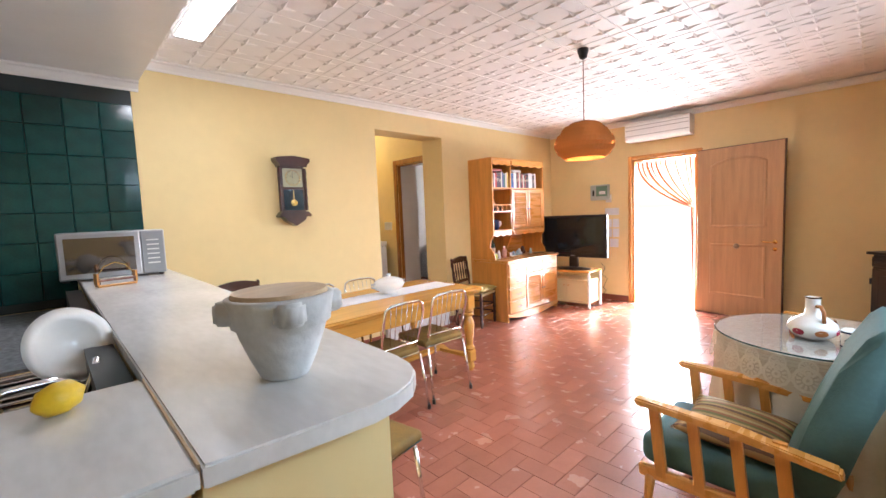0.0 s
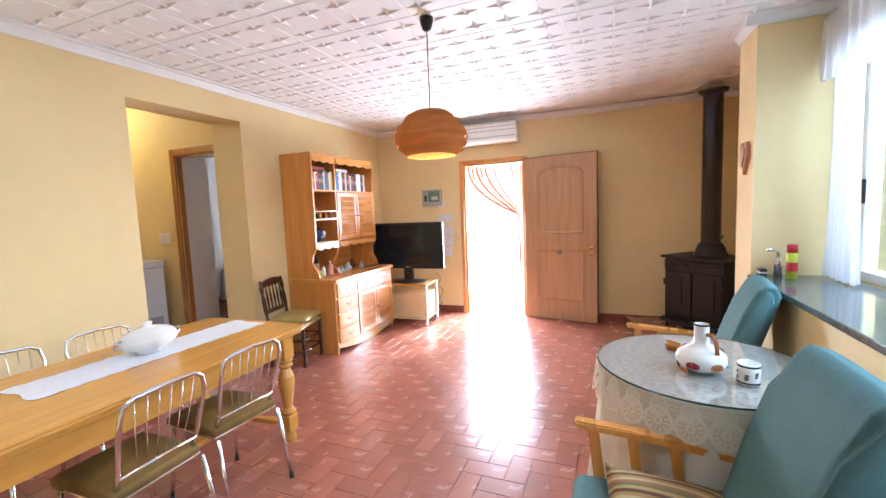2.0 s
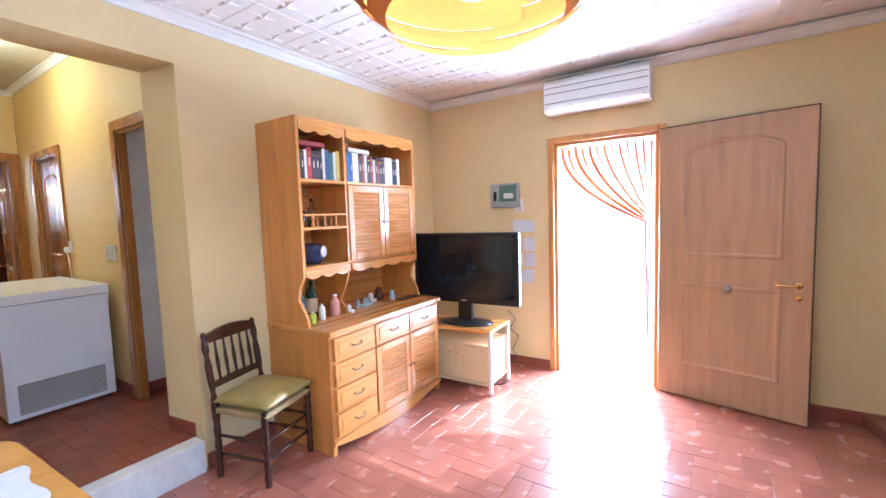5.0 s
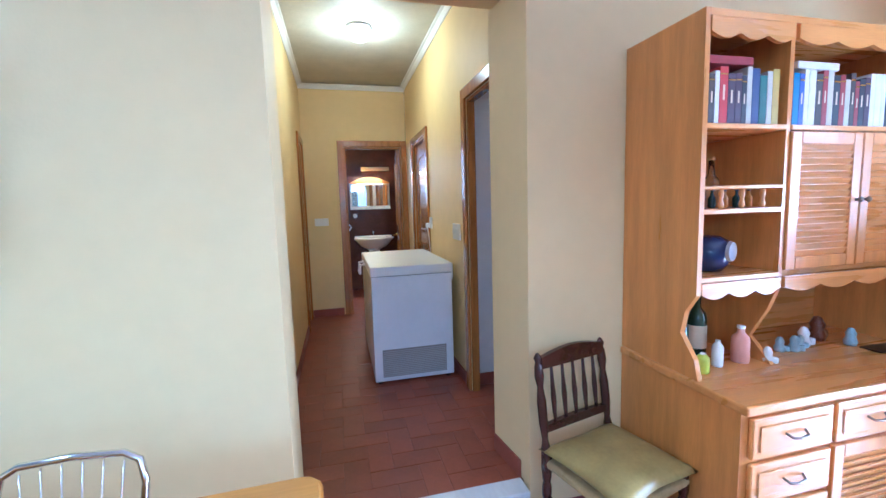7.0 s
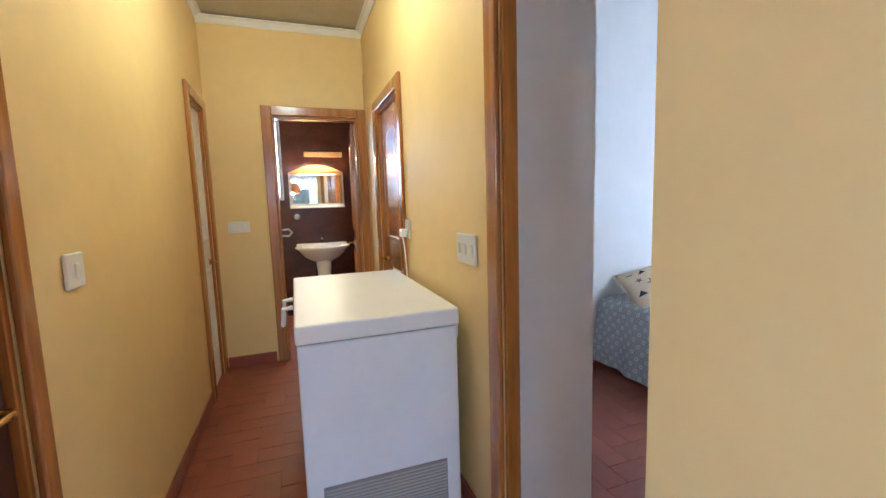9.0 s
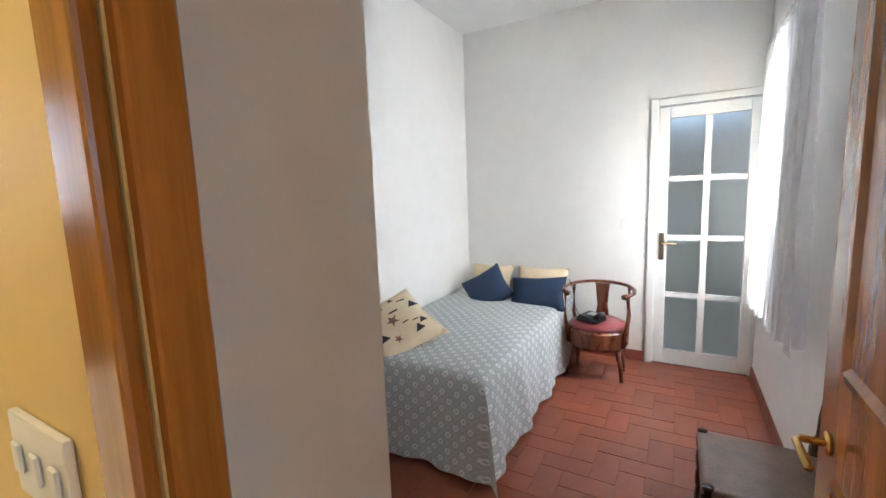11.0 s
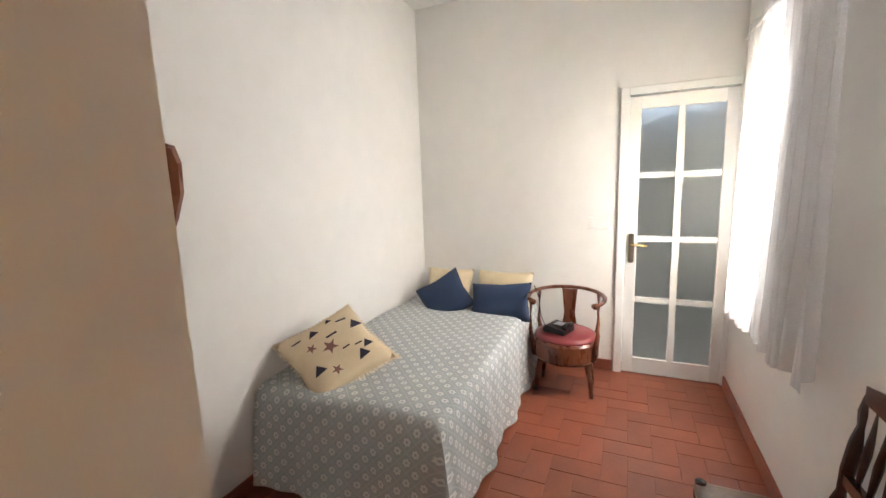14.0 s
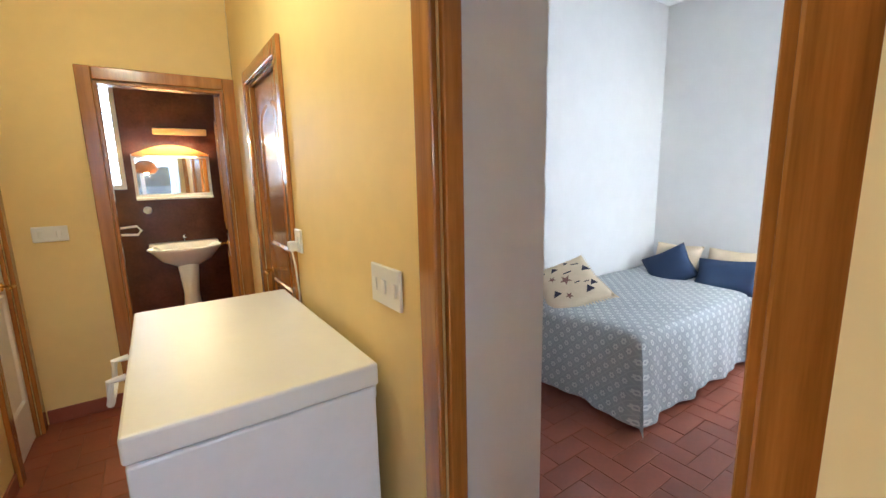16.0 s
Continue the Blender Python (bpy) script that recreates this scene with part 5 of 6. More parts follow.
armchair("armchair", pose(2.17, 0.38, 0, 0, 0, 0), "green corduroy armchair with slatted arms and striped cushion", True)
armchair("armchair", pose(3.74, 0.17, 0, 0, 0, -7), "green corduroy armchair with slatted wooden arms, no cushion", False)

# stove corner
bm = slab(bmesh.new(), [(6.385, 0.45), (6.0, 0.34), (5.5, 0.05), (5.16, -0.2), (4.95, -0.5), (4.9, -0.81), (6.385, -0.81)], "z", 0.0, 0.075)
setting("hearth", bm, TILE, "low red tiled hearth in the corner", "hearth")
ST = thing("wood_stove", pose(5.96, -0.40, 0.076, 0, 0, -135) @ Matrix.Diagonal((0.9, 0.9, 1, 1)), "black cast-iron corner wood stove with tall flue", "stove")
part("body", B(-0.38, 0.38, -0.30, 0.22, 0.07, 0.80, 0.012, 2), IRON, ST)
part("top_plate", B(-0.42, 0.42, -0.34, 0.24, 0.802, 0.83, 0.008, 2), IRON, ST)
part("frieze", B(-0.38, 0.38, -0.312, -0.301, 0.68, 0.78, 0.006), IRON, ST)
for s in (-1, 1):
    part("swag", tube(bmesh.new(), [(s * 0.05, -0.316, 0.73), (s * 0.12, -0.316, 0.745), (s * 0.2, -0.316, 0.72), (s * 0.28, -0.316, 0.75), (s * 0.34, -0.316, 0.72)], 0.01, 6), IRON, ST, smooth=True)
    d = part("stove_door", B(min(s * 0.005, s * 0.36), max(s * 0.005, s * 0.36), -0.325, -0.301, 0.16, 0.66, 0.008, 2), IRON, ST)
    part("door_panel", B(s * 0.2 - 0.08, s * 0.2 + 0.08, -0.332, -0.3255, 0.30, 0.60, 0.005), IRON, d)
    part("hinge", B(s * 0.37 - 0.012, s * 0.37 + 0.012, -0.33, -0.301, 0.5, 0.56, 0.004), IRON, ST)
    for y in (-0.26, 0.22):
        part("foot", tube(bmesh.new(), [(s * 0.36, y, 0.07), (s * 0.38, y, 0)], [0.03, 0.018]), IRON, ST)
part("side_frieze", B(0.381, 0.392, -0.29, 0.21, 0.68, 0.78, 0.006), IRON, ST)
part("side_swag", tube(bmesh.new(), [(0.396, -0.24 + 0.05 * k, 0.745 - 0.028 * abs(math.sin(k * math.pi / 4))) for k in range(9)], 0.009, 6), IRON, ST, smooth=True)
part("side_panel", B(0.381, 0.389, -0.25, -0.10, 0.22, 0.60, 0.006), IRON, ST)
part("side_panel_inset", B(0.3895, 0.395, -0.215, -0.135, 0.28, 0.55, 0.004), IRON, ST)
part("side_panel", B(0.381, 0.387, -0.06, 0.19, 0.14, 0.62, 0.006), IRON, ST)
part("ash_shelf", slab(bmesh.new(), [(-0.40, -0.301), (-0.36, -0.42), (0.0, -0.50), (0.36, -0.42), (0.40, -0.301)], "z", 0.10, 0.125), IRON, ST)
part("flue_collar", lathe(bmesh.new(), [(0.20, 0.831), (0.17, 0.86), (0.135, 0.95), (0.115, 0.97), (0, 0.97)], 24), IRON, ST, smooth=True)
part("flue", lathe(bmesh.new(), [(0.105, 0.95), (0.105, 2.58)], 28), material("flue_enamel", (0.012, 0.012, 0.014), 0.16, vary=0.2), ST, "glossy black enamelled flue pipe", True)
part("ceiling_ring", lathe(bmesh.new(), [(0.106, 2.55), (0.15, 2.56), (0.155, 2.585), (0.106, 2.59)], 28), IRON, ST)
part("damper", tube(bmesh.new(), [(0.10, -0.03, 1.03), (0.17, -0.05, 1.03), (0.175, -0.05, 1.06)], 0.008), IRON, ST)

PQ = thing("wall_plaque", pose(4.37, -0.318, 1.82) @ Matrix.Scale(1.25, 4), "small heart-shaped terracotta plaque on the pier", "plaque")
hp = []
for k in range(24):
    a = 2 * math.pi * k / 24
    hp.append((0.0042 * 16 * math.sin(a) ** 3, 0.0065 * (13 * math.cos(a) - 5 * math.cos(2 * a) - 2 * math.cos(3 * a) - math.cos(4 * a))))
TERRA = material("terracotta_plaque", (0.55, 0.25, 0.13), 0.6, vary=0.2, scale=20)
part("heart", slab(bmesh.new(), hp, "y", 0.0, 0.02), TERRA, PQ)
part("inner_heart", slab(bmesh.new(), [(x * 0.6, z * 0.6) for x, z in hp], "y", 0.0202, 0.028), BOARD, PQ)
SC = thing("spray_can", pose(4.05, -0.50, 0.973), "yellow and green spray can with red cap", "spray can")
part("can", lathe(bmesh.new(), [(0, 0), (0.031, 0), (0.031, 0.165), (0.024, 0.18), (0, 0.18)], 20), LIME, SC, smooth=True)
part("band", lathe(bmesh.new(), [(0.0315, 0.05), (0.0315, 0.11)], 20), RED, SC, "red printed band", True)
part("cap", lathe(bmesh.new(), [(0, 0.172), (0.030, 0.172), (0.029, 0.225), (0, 0.228)], 18), RED, SC, "red cap", True)
BT = thing("gas_torch", pose(4.13, -0.45, 0.973), "chrome kitchen torch standing on the sill", "torch")
part("tank", lathe(bmesh.new(), [(0, 0), (0.024, 0), (0.024, 0.12), (0.015, 0.135), (0, 0.135)], 16), CHROME, BT, smooth=True)
part("nozzle", tube(bmesh.new(), [(0, 0, 0.13), (0, 0, 0.175), (-0.03, 0.04, 0.185), (-0.06, 0.08, 0.19)], 0.011), CHROME, BT, smooth=True)
t = thing("matchbox", pose(4.16, -0.37, 0.973), "small black and white box on the sill", "box")
part("box", B(-0.035, 0.035, -0.02, 0.02, 0, 0.05, 0.002), BLACK, t)
part("stripe", B(-0.036, 0.036, -0.021, 0.021, 0.02, 0.03), WHITE_PLASTIC, t)

# living room window
W = thing("window_1", Matrix(), "wide white aluminium window over the stone sill", "window", kind="structure")
for x0, x1, z0, z1 in ((1.0, 4.12, 0.975, 1.035), (1.0, 4.12, 2.39, 2.449)):
    part("window_frame", B(x0, x1, -0.90, -0.84, z0, z1, 0.005), WHITE_PAINT, W)
for x in (1.0, 2.02, 2.06, 3.07, 3.11, 4.06):
    part("window_stile", B(x, x + 0.055, -0.895 if x in (2.02, 3.07) else -0.88, -0.85, 1.036, 2.389, 0.005), WHITE_PAINT, W)
for x in (1.05, 2.09, 3.14):
    p = part("pane", B(x, x + 0.96, -0.872, -0.866, 1.036, 2.389), PANE, W)
    p.visible_shadow = False
# Added grey see-through layer that darkens the overbright outdoors behind the panes.
part("insect_screen", B(1.05, 4.06, -0.935, -0.933, 1.036, 2.389), sheer("dimming_film", (0.06, 0.07, 0.08), 0.42, 0.0), W, "thin grey layer added to dim the view outside")
part("latch", B(4.03, 4.055, -0.845, -0.825, 1.45, 1.6, 0.004), BLACK, W, "black plastic latch")


def drape(name, x0, x1, y, z0, z1, waves, amp, mat, label, m=Matrix(), gather=1.0, cat="curtain", hem=0.0):
    ob = thing(name, m, label, cat)
    def fn(u, v):
        g = 0.5 + (u - 0.5) * (1 - (1 - gather) * math.sin(math.pi * min(v, 1)))
        x = x0 + (x1 - x0) * g
        a = amp * (0.45 + 0.75 * v)
        yy = y + a * math.sin(2 * math.pi * waves * u + 0.8 * math.sin(3 * v)) + 0.35 * a * math.sin(2 * math.pi * waves * 2.3 * u + 2)
        return Vector((x, yy, z1 + (z0 - z1) * v + hem * math.sin(6 * u) * v))
    part("cloth", sheet(bmesh.new(), fn, max(24, int(waves * 12)), 14), mat, ob, smooth=True)
    return ob


drape("curtain", 3.72, 4.15, -0.70, 0.99, 2.58, 5, 0.022, SHEER, "white sheer curtain gathered at the window side", gather=0.75)
drape("valance", 1.0, 4.18, -0.66, 2.25, 2.62, 26, 0.018, SHEER, "white ruffled valance above the window", hem=0.05)
t = thing("curtain_rail", pose(0, -0.70, 2.62), "white curtain rail above the window", "curtain rail")
part("rail", B(0.9, 4.2, -0.012, 0.012, -0.01, 0.015), WHITE_PAINT, t)

# striped curtain hung outside the entrance, tied back
DC = thing("door_curtain", Matrix(), "orange and white striped curtain tied back at the entrance", "curtain")
NS = 26
for k in range(NS):
    u0, u1 = k / NS, (k + (0.62 if k % 2 == 0 else 0.94)) / NS
    bm = bmesh.new()
    def fn(u, v):
        uu = u0 + (u1 - u0) * u
        y_top = 2.55 - 0.83 * uu
        y_tie = 1.775 + 0.05 * (1 - uu)
        zt = 2.11
        tie = 1.36 + 0.10 * uu
        if v < 0.7:
            w = v / 0.7
            y = y_top + (y_tie - y_top) * (w ** 1.6)
            z = zt + (tie + 0.05 - zt) * (w ** (0.75 + 0.5 * uu)) + 0.02 * math.sin(uu * 40)
        else:
            w = (v - 0.7) / 0.3
            y = y_tie - 0.01 * w + (uu - 0.5) * 0.05 * w
            z = (tie + 0.05) * (1 - w) + 0.06 * w
        return Vector((6.54 + 0.015 * math.sin(uu * 75) + 0.01 * (k % 2), y, z))
    sheet(bm, fn, 2, 20)
    part("stripe", bm, ORANGE_CLOTH if k % 2 == 0 else PALE_CLOTH, DC, "orange cloth stripe" if k % 2 == 0 else "pale cloth stripe", True)
part("rod", tube(bmesh.new(), [(6.54, 1.65, 2.12), (6.54, 2.62, 2.12)], 0.01), OLD_METAL, DC)

# ---- kitchen bar ----
ZB = 1.14
BAR = thing("bar_counter", Matrix(), "white marble breakfast bar on a yellow half wall", "counter")
outline = [(0.122, 0.61)] + [(0.40 + 0.16 * math.cos(radians(a)), 0.75 + 0.16 * math.sin(radians(a))) for a in range(-96, 5, 20)] + [(0.60, 2.0), (0.64, 3.93), (0.122, 3.93)]
bm = slab(bmesh.new(), outline, "z", ZB - 0.035, ZB)
bmesh.ops.bevel(bm, geom=[e for e in bm.edges if abs(e.verts[0].co.z - e.verts[1].co.z) < 1e-4], offset=0.004, segments=2, affect="EDGES")
part("marble_top", bm, MARBLE, BAR)
part("half_wall", B(0.13, 0.46, 0.66, 3.93, 0, ZB - 0.036), YELLOW, BAR, "yellow plastered half wall")
KC = thing("kitchen_counter", Matrix(), "white marble kitchen counter meeting the bar", "counter")
bm = slab(bmesh.new(), [(-1.6, 0.63), (0.118, 0.61), (0.118, 1.07), (-1.6, 1.09)], "z", ZB - 0.035, ZB)
bmesh.ops.bevel(bm, geom=[e for e in bm.edges if abs(e.verts[0].co.z - e.verts[1].co.z) < 1e-4], offset=0.006, segments=2, affect="EDGES")
part("marble_top", bm, MARBLE, KC)
part("half_wall", B(-1.55, 0.119, 0.68, 1.02, 0, ZB - 0.036), YELLOW, KC)
part("joint", B(0.1182, 0.1218, 0.62, 1.07, ZB - 0.03, ZB - 0.0006), BOARD, KC, "beige mortar joint")
SK = thing("sink_counter", Matrix(), "grey stone worktop with the sink behind the bar", "counter")
part("worktop", B(-2.0, 0.118, 2.32, 3.93, 0.88, 0.92), material("grey_granite", (0.30, 0.31, 0.33), 0.2, vary=0.3, scale=40), SK)
part("sink_rim", B(-1.2, 0.118, 1.10, 1.32, 0.88, 0.92), bpy.data.materials["grey_granite"], SK)
part("sink_rim", B(-2.0, -1.2, 1.10, 2.319, 0.88, 0.92), bpy.data.materials["grey_granite"], SK)
part("sink_bowl", B(-1.2, 0.118, 1.321, 2.319, 0.70, 0.74), CHROME, SK, "steel sink bottom")
part("cabinet", B(-2.0, 0.118, 1.10, 3.9, 0.0, 0.699), DARK_DOOR, SK)
part("back_edge", B(0.05, 0.119, 1.10, 3.3, 0.921, 1.10), BLACK, SK, "dark upstand against the bar")
TP = thing("kitchen_tap", pose(0.03, 1.40, 0.92), "chrome swan-neck kitchen tap", "tap")
part("base", lathe(bmesh.new(), [(0, 0), (0.028, 0), (0.026, 0.06), (0.018, 0.10), (0, 0.10)], 18), CHROME, TP, smooth=True)
part("spout", tube(bmesh.new(), [(0, 0, 0.08), (-0.01, 0, 0.15), (-0.05, -0.01, 0.17), (-0.13, -0.03, 0.175), (-0.175, -0.05, 0.165), (-0.185, -0.055, 0.14)], 0.011, 10), CHROME, TP, smooth=True)
part("lever", tube(bmesh.new(), [(0, 0, 0.10), (0.03, 0.04, 0.16), (0.04, 0.06, 0.19)], 0.009, 8), CHROME, TP, smooth=True)
PR = thing("dish_rack", pose(0.0, 1.62, 0.921), "chrome wire dish rack by the sink", "dish rack")
for k in range(6):
    part("wire", tube(bmesh.new(), [(-0.14, -0.12 + 0.05 * k, 0.01), (-0.14, -0.12 + 0.05 * k, 0.11), (0.10, -0.12 + 0.05 * k, 0.11), (0.10, -0.12 + 0.05 * k, 0.01)], 0.003, 6), CHROME, PR)
for z in (0.01, 0.11):
    part("hoop", tube(bmesh.new(), [(-0.15, -0.14, z), (0.11, -0.14, z), (0.11, 0.16, z), (-0.15, 0.16, z)], 0.004, 6, True), CHROME, PR)
DP = thing("dinner_plate", pose(0.02, 1.62, 1.125, 72, 0, 24) @ Matrix.Scale(0.84, 4), "large white dinner plate standing in the rack", "plate")
part("plate", lathe(bmesh.new(), [(0, -0.03), (0.075, -0.03), (0.092, -0.008), (0.13, 0.008), (0.132, 0.012), (0.09, -0.002), (0.074, -0.024), (0, -0.025)], 40), CERAMIC, DP, smooth=True)
LM = thing("lemon", pose(-0.01, 0.98, ZB + 0.0285, 0, 84, 30) @ Matrix.Scale(0.85, 4), "ripe yellow lemon on the marble", "lemon")
part("fruit", lathe(bmesh.new(), [(0, -0.048), (0.006, -0.046), (0.014, -0.04), (0.028, -0.027), (0.0335, 0), (0.028, 0.027), (0.013, 0.04), (0.006, 0.047), (0, 0.049)], 24), LEMON, LM, smooth=True)
MB = thing("stone_mortar", pose(0.34, 0.855, ZB + 0.0005, 0, 0, 25), "worn grey stone mortar with a wooden lid", "mortar")
part("bowl", lathe(bmesh.new(), [(0, 0), (0.047, 0), (0.051, 0.006), (0.068, 0.045), (0.084, 0.088), (0.089, 0.106), (0.098, 0.112), (0.104, 0.15), (0.107, 0.168), (0.100, 0.172), (0.093, 0.15), (0.06, 0.05), (0, 0.04)], 40), STONE_BOWL, MB, smooth=True)
for k in range(4):
    bm = slab(bmesh.new(), [(0.085, -0.034), (0.112, -0.026), (0.126, -0.012), (0.126, 0.012), (0.112, 0.026), (0.085, 0.034)], "z", 0.122, 0.166)
    bmesh.ops.bevel(bm, geom=bm.edges[:], offset=0.006, segments=2, affect="EDGES")
    bm.transform(Matrix.Rotation(k * math.pi / 2 + 0.9, 4, "Z"))
    part("lug", bm, STONE_BOWL, MB, smooth=True)
part("lid", lathe(bmesh.new(), [(0, 0.166), (0.094, 0.166), (0.096, 0.172), (0.093, 0.179), (0, 0.181)], 36), BOARD, MB, "round wooden lid", False)
MW = thing("microwave", pose(0.31, 3.50, ZB + 0.001, 0, 0, -4), "silver microwave oven with a mirrored door", "microwave")
part("case", B(-0.27, 0.27, -0.17, 0.20, 0.012, 0.30, 0.008, 2), SILVER, MW)
part("door", B(-0.265, 0.135, -0.186, -0.171, 0.018, 0.295, 0.005), SILVER, MW)
part("door_glass", B(-0.235, 0.105, -0.189, -0.1865, 0.05, 0.265), material("mirror_glass", (0.25, 0.23, 0.22), 0.05, metal=0.9, vary=0.05), MW, "dark mirrored door glass")
part("control_panel", B(0.14, 0.265, -0.184, -0.171, 0.018, 0.295, 0.004), material("panel_grey", (0.30, 0.31, 0.32), 0.3), MW)
for k in range(6):
    part("button", B(0.17, 0.235, -0.187, -0.1845, 0.08 + 0.03 * k, 0.088 + 0.03 * k), WHITE_PLASTIC, MW)
for x, y in ((-0.24, -0.14), (0.24, -0.14), (-0.24, 0.17), (0.24, 0.17)):
    part("foot", lathe(bmesh.new(), [(0, 0), (0.015, 0), (0.015, 0.012), (0, 0.012)], 10, Matrix.Translation((x, y, 0))), BLACK, MW)
NR = thing("napkin_holder", pose(0.26, 2.95, ZB + 0.001, 0, 0, 10), "small wooden napkin holder with wire arch", "napkin holder")
part("base", B(-0.09, 0.09, -0.03, 0.03, 0, 0.012, 0.003), PINE_X, NR)
part("napkins", B(-0.075, 0.075, -0.018, 0.018, 0.013, 0.045), PAPER, NR, "folded paper napkins")
for s in (-1, 1):
    part("bar", B(-0.09, 0.09, s * 0.026 - 0.004, s * 0.026 + 0.004, 0.03, 0.042), MAHOGANY, NR)
    part("end", B(s * 0.088 - 0.005, s * 0.088 + 0.005, -0.03, 0.03, 0.0125, 0.075), PINE, NR)
part("arch", tube(bmesh.new(), [(-0.085, 0, 0.06), (-0.05, 0, 0.11), (0, 0, 0.13), (0.05, 0, 0.11), (0.085, 0, 0.06)], 0.003, 6), BRASS, NR)
FL = thing("fluorescent_light", pose(0.80, 2.62, 2.735), "white fluorescent ceiling light, lit", "ceiling light")
part("housing", B(-0.09, 0.09, -0.62, 0.62, -0.03, 0.0, 0.006), WHITE_PAINT, FL)
part("diffuser", B(-0.08, 0.08, -0.61, 0.61, -0.032, -0.0305), glow("tube_glow", (0.95, 0.97, 1.0), 6), FL, "glowing white diffuser")

# ---- hall ----
FZ = thing("chest_freezer", pose(3.50, 5.89, F), "white chest freezer against the hall wall", "freezer")
part("body", B(-0.30, 0.31, -0.60, 0.48, 0.02, 0.815, 0.008, 2), ENAMEL, FZ)
part("lid", B(-0.305, 0.32, -0.603, 0.49, 0.820, 0.89, 0.008, 2), WHITE_PLASTIC, FZ)
part("seal", B(-0.295, 0.305, -0.59, 0.475, 0.8155, 0.8195), GRILLE, FZ)
part("grille", B(-0.24, 0.25, -0.604, -0.601, 0.055, 0.265), GRILLE, FZ, "grey ventilation grille")
GRILLE_PALE = material("grille_pale", (0.45, 0.42, 0.40), 0.5)
for k in range(14):
    part("grille_slat", B(-0.235, 0.245, -0.607, -0.6045, 0.062 + 0.0142 * k, 0.069 + 0.0142 * k), GRILLE_PALE, FZ)
part("handle", tube(bmesh.new(), [(-0.31, 0.02, 0.86), (-0.35, 0.02, 0.855), (-0.355, 0.02, 0.785), (-0.355, -0.16, 0.785), (-0.35, -0.16, 0.855), (-0.31, -0.16, 0.86)], 0.011), WHITE_PLASTIC, FZ, "white bracket handle")
part("hinge", B(0.311, 0.33, -0.56, -0.50, 0.755, 0.875, 0.004), WHITE_PLASTIC, FZ)
for x in (-0.26, 0.27):
    for y in (-0.56, 0.44):
        part("foot", lathe(bmesh.new(), [(0, 0), (0.02, 0), (0.02, 0.02), (0, 0.02)], 10, Matrix.Translation((x, y, 0))), BLACK, FZ)
plate("light_switch", pose(3.859, 5.275, 1.315, 0, 0, 90), 0.18, 0.12, "white three-way switch beside the bedroom door", 3)
s = plate("wall_socket", pose(3.859, 6.16, 1.35, 0, 0, 90), 0.09, 0.11, "white socket with a plug above the freezer", 1)
part("plug", B(-0.022, 0.022, 0.0185, 0.055, -0.045, 0.0, 0.005), WHITE_PLASTIC, s, "white plug")
part("flex", tube(bmesh.new(), [(0, 0.04, -0.045), (0.0, 0.03, -0.12), (0.01, 0.02, -0.25), (0.03, 0.015, -0.31)], 0.004, 6), WHITE_PLASTIC, s)
plate("light_switch", pose(2.621, 5.22, 1.34, 0, 0, -90), 0.10, 0.10, "white switch on the hall wall", 1)
plate("light_switch", pose(2.80, 7.499, 1.35, 0, 0, 180), 0.16, 0.09, "white double switch beside the bathroom door", 2)
HL = thing("hall_light", pose(3.24, 5.85, 2.969), "round white glass ceiling light, lit", "ceiling light")
part("base", lathe(bmesh.new(), [(0, 0), (0.10, 0), (0.10, -0.015), (0.09, -0.02)], 24), WHITE_PAINT, HL)
part("globe", lathe(bmesh.new(), [(0.088, -0.016), (0.105, -0.04), (0.095, -0.075), (0.06, -0.10), (0, -0.108)], 28), glow("globe_glow", (1.0, 0.90, 0.68), 5), HL, "glowing milk glass globe", True)

# ---- bathroom ----
MC = thing("mirror_cabinet", pose(3.50, 9.045, 1.49), "bathroom mirror cabinet with an arched lit canopy", "mirror cabinet")
arch_pts = [(-0.31, 0.0), (0.31, 0.0), (0.31, 0.40)] + [(0.31 - 0.62 * k / 12, 0.40 + 0.09 * math.sin(math.pi * k / 12)) for k in range(1, 12)] + [(-0.31, 0.40)]
part("case", slab(bmesh.new(), arch_pts, "y", -0.09, 0.0), WHITE_PLASTIC, MC)
part("mirror", B(-0.285, 0.285, -0.094, -0.0905, 0.04, 0.37), MIRROR, MC, "silvered mirror")
part("canopy", slab(bmesh.new(), [(-0.30, 0.385), (0.30, 0.385)] + [(0.30 - 0.6 * k / 12, 0.40 + 0.085 * math.sin(math.pi * k / 12)) for k in range(13)], "y", -0.17, -0.095), PINE_X, MC, "pine light canopy")
part("lamp_strip", B(-0.2, 0.2, -0.16, -0.10, 0.378, 0.3845), glow("canopy_glow", (1.0, 0.72, 0.36), 5), MC, "glowing lamp under the canopy")
part("shelf", B(-0.31, 0.31, -0.15, -0.0905, -0.012, 0.012, 0.004), WHITE_PLASTIC, MC)
WL = thing("wall_light", pose(3.60, 9.045, 2.08), "slim pale wall light above the mirror", "wall light")
part("bar", B(-0.22, 0.22, -0.05, 0.0, 0, 0.06, 0.01, 2), CREAM_LAM, WL)
BS = thing("washbasin", pose(3.52, 8.80, F), "white ceramic pedestal washbasin", "washbasin")
part("basin", lathe(bmesh.new(), [(0.07, 0.66), (0.17, 0.72), (0.24, 0.82), (0.26, 0.84), (0.25, 0.85), (0.20, 0.80), (0.1, 0.74), (0, 0.73)], 36, Matrix.Diagonal((1.2, 0.82, 1, 1))), CERAMIC, BS, smooth=True)
part("back_ledge", B(-0.29, 0.29, 0.12, 0.245, 0.80, 0.87, 0.012, 2), CERAMIC, BS)
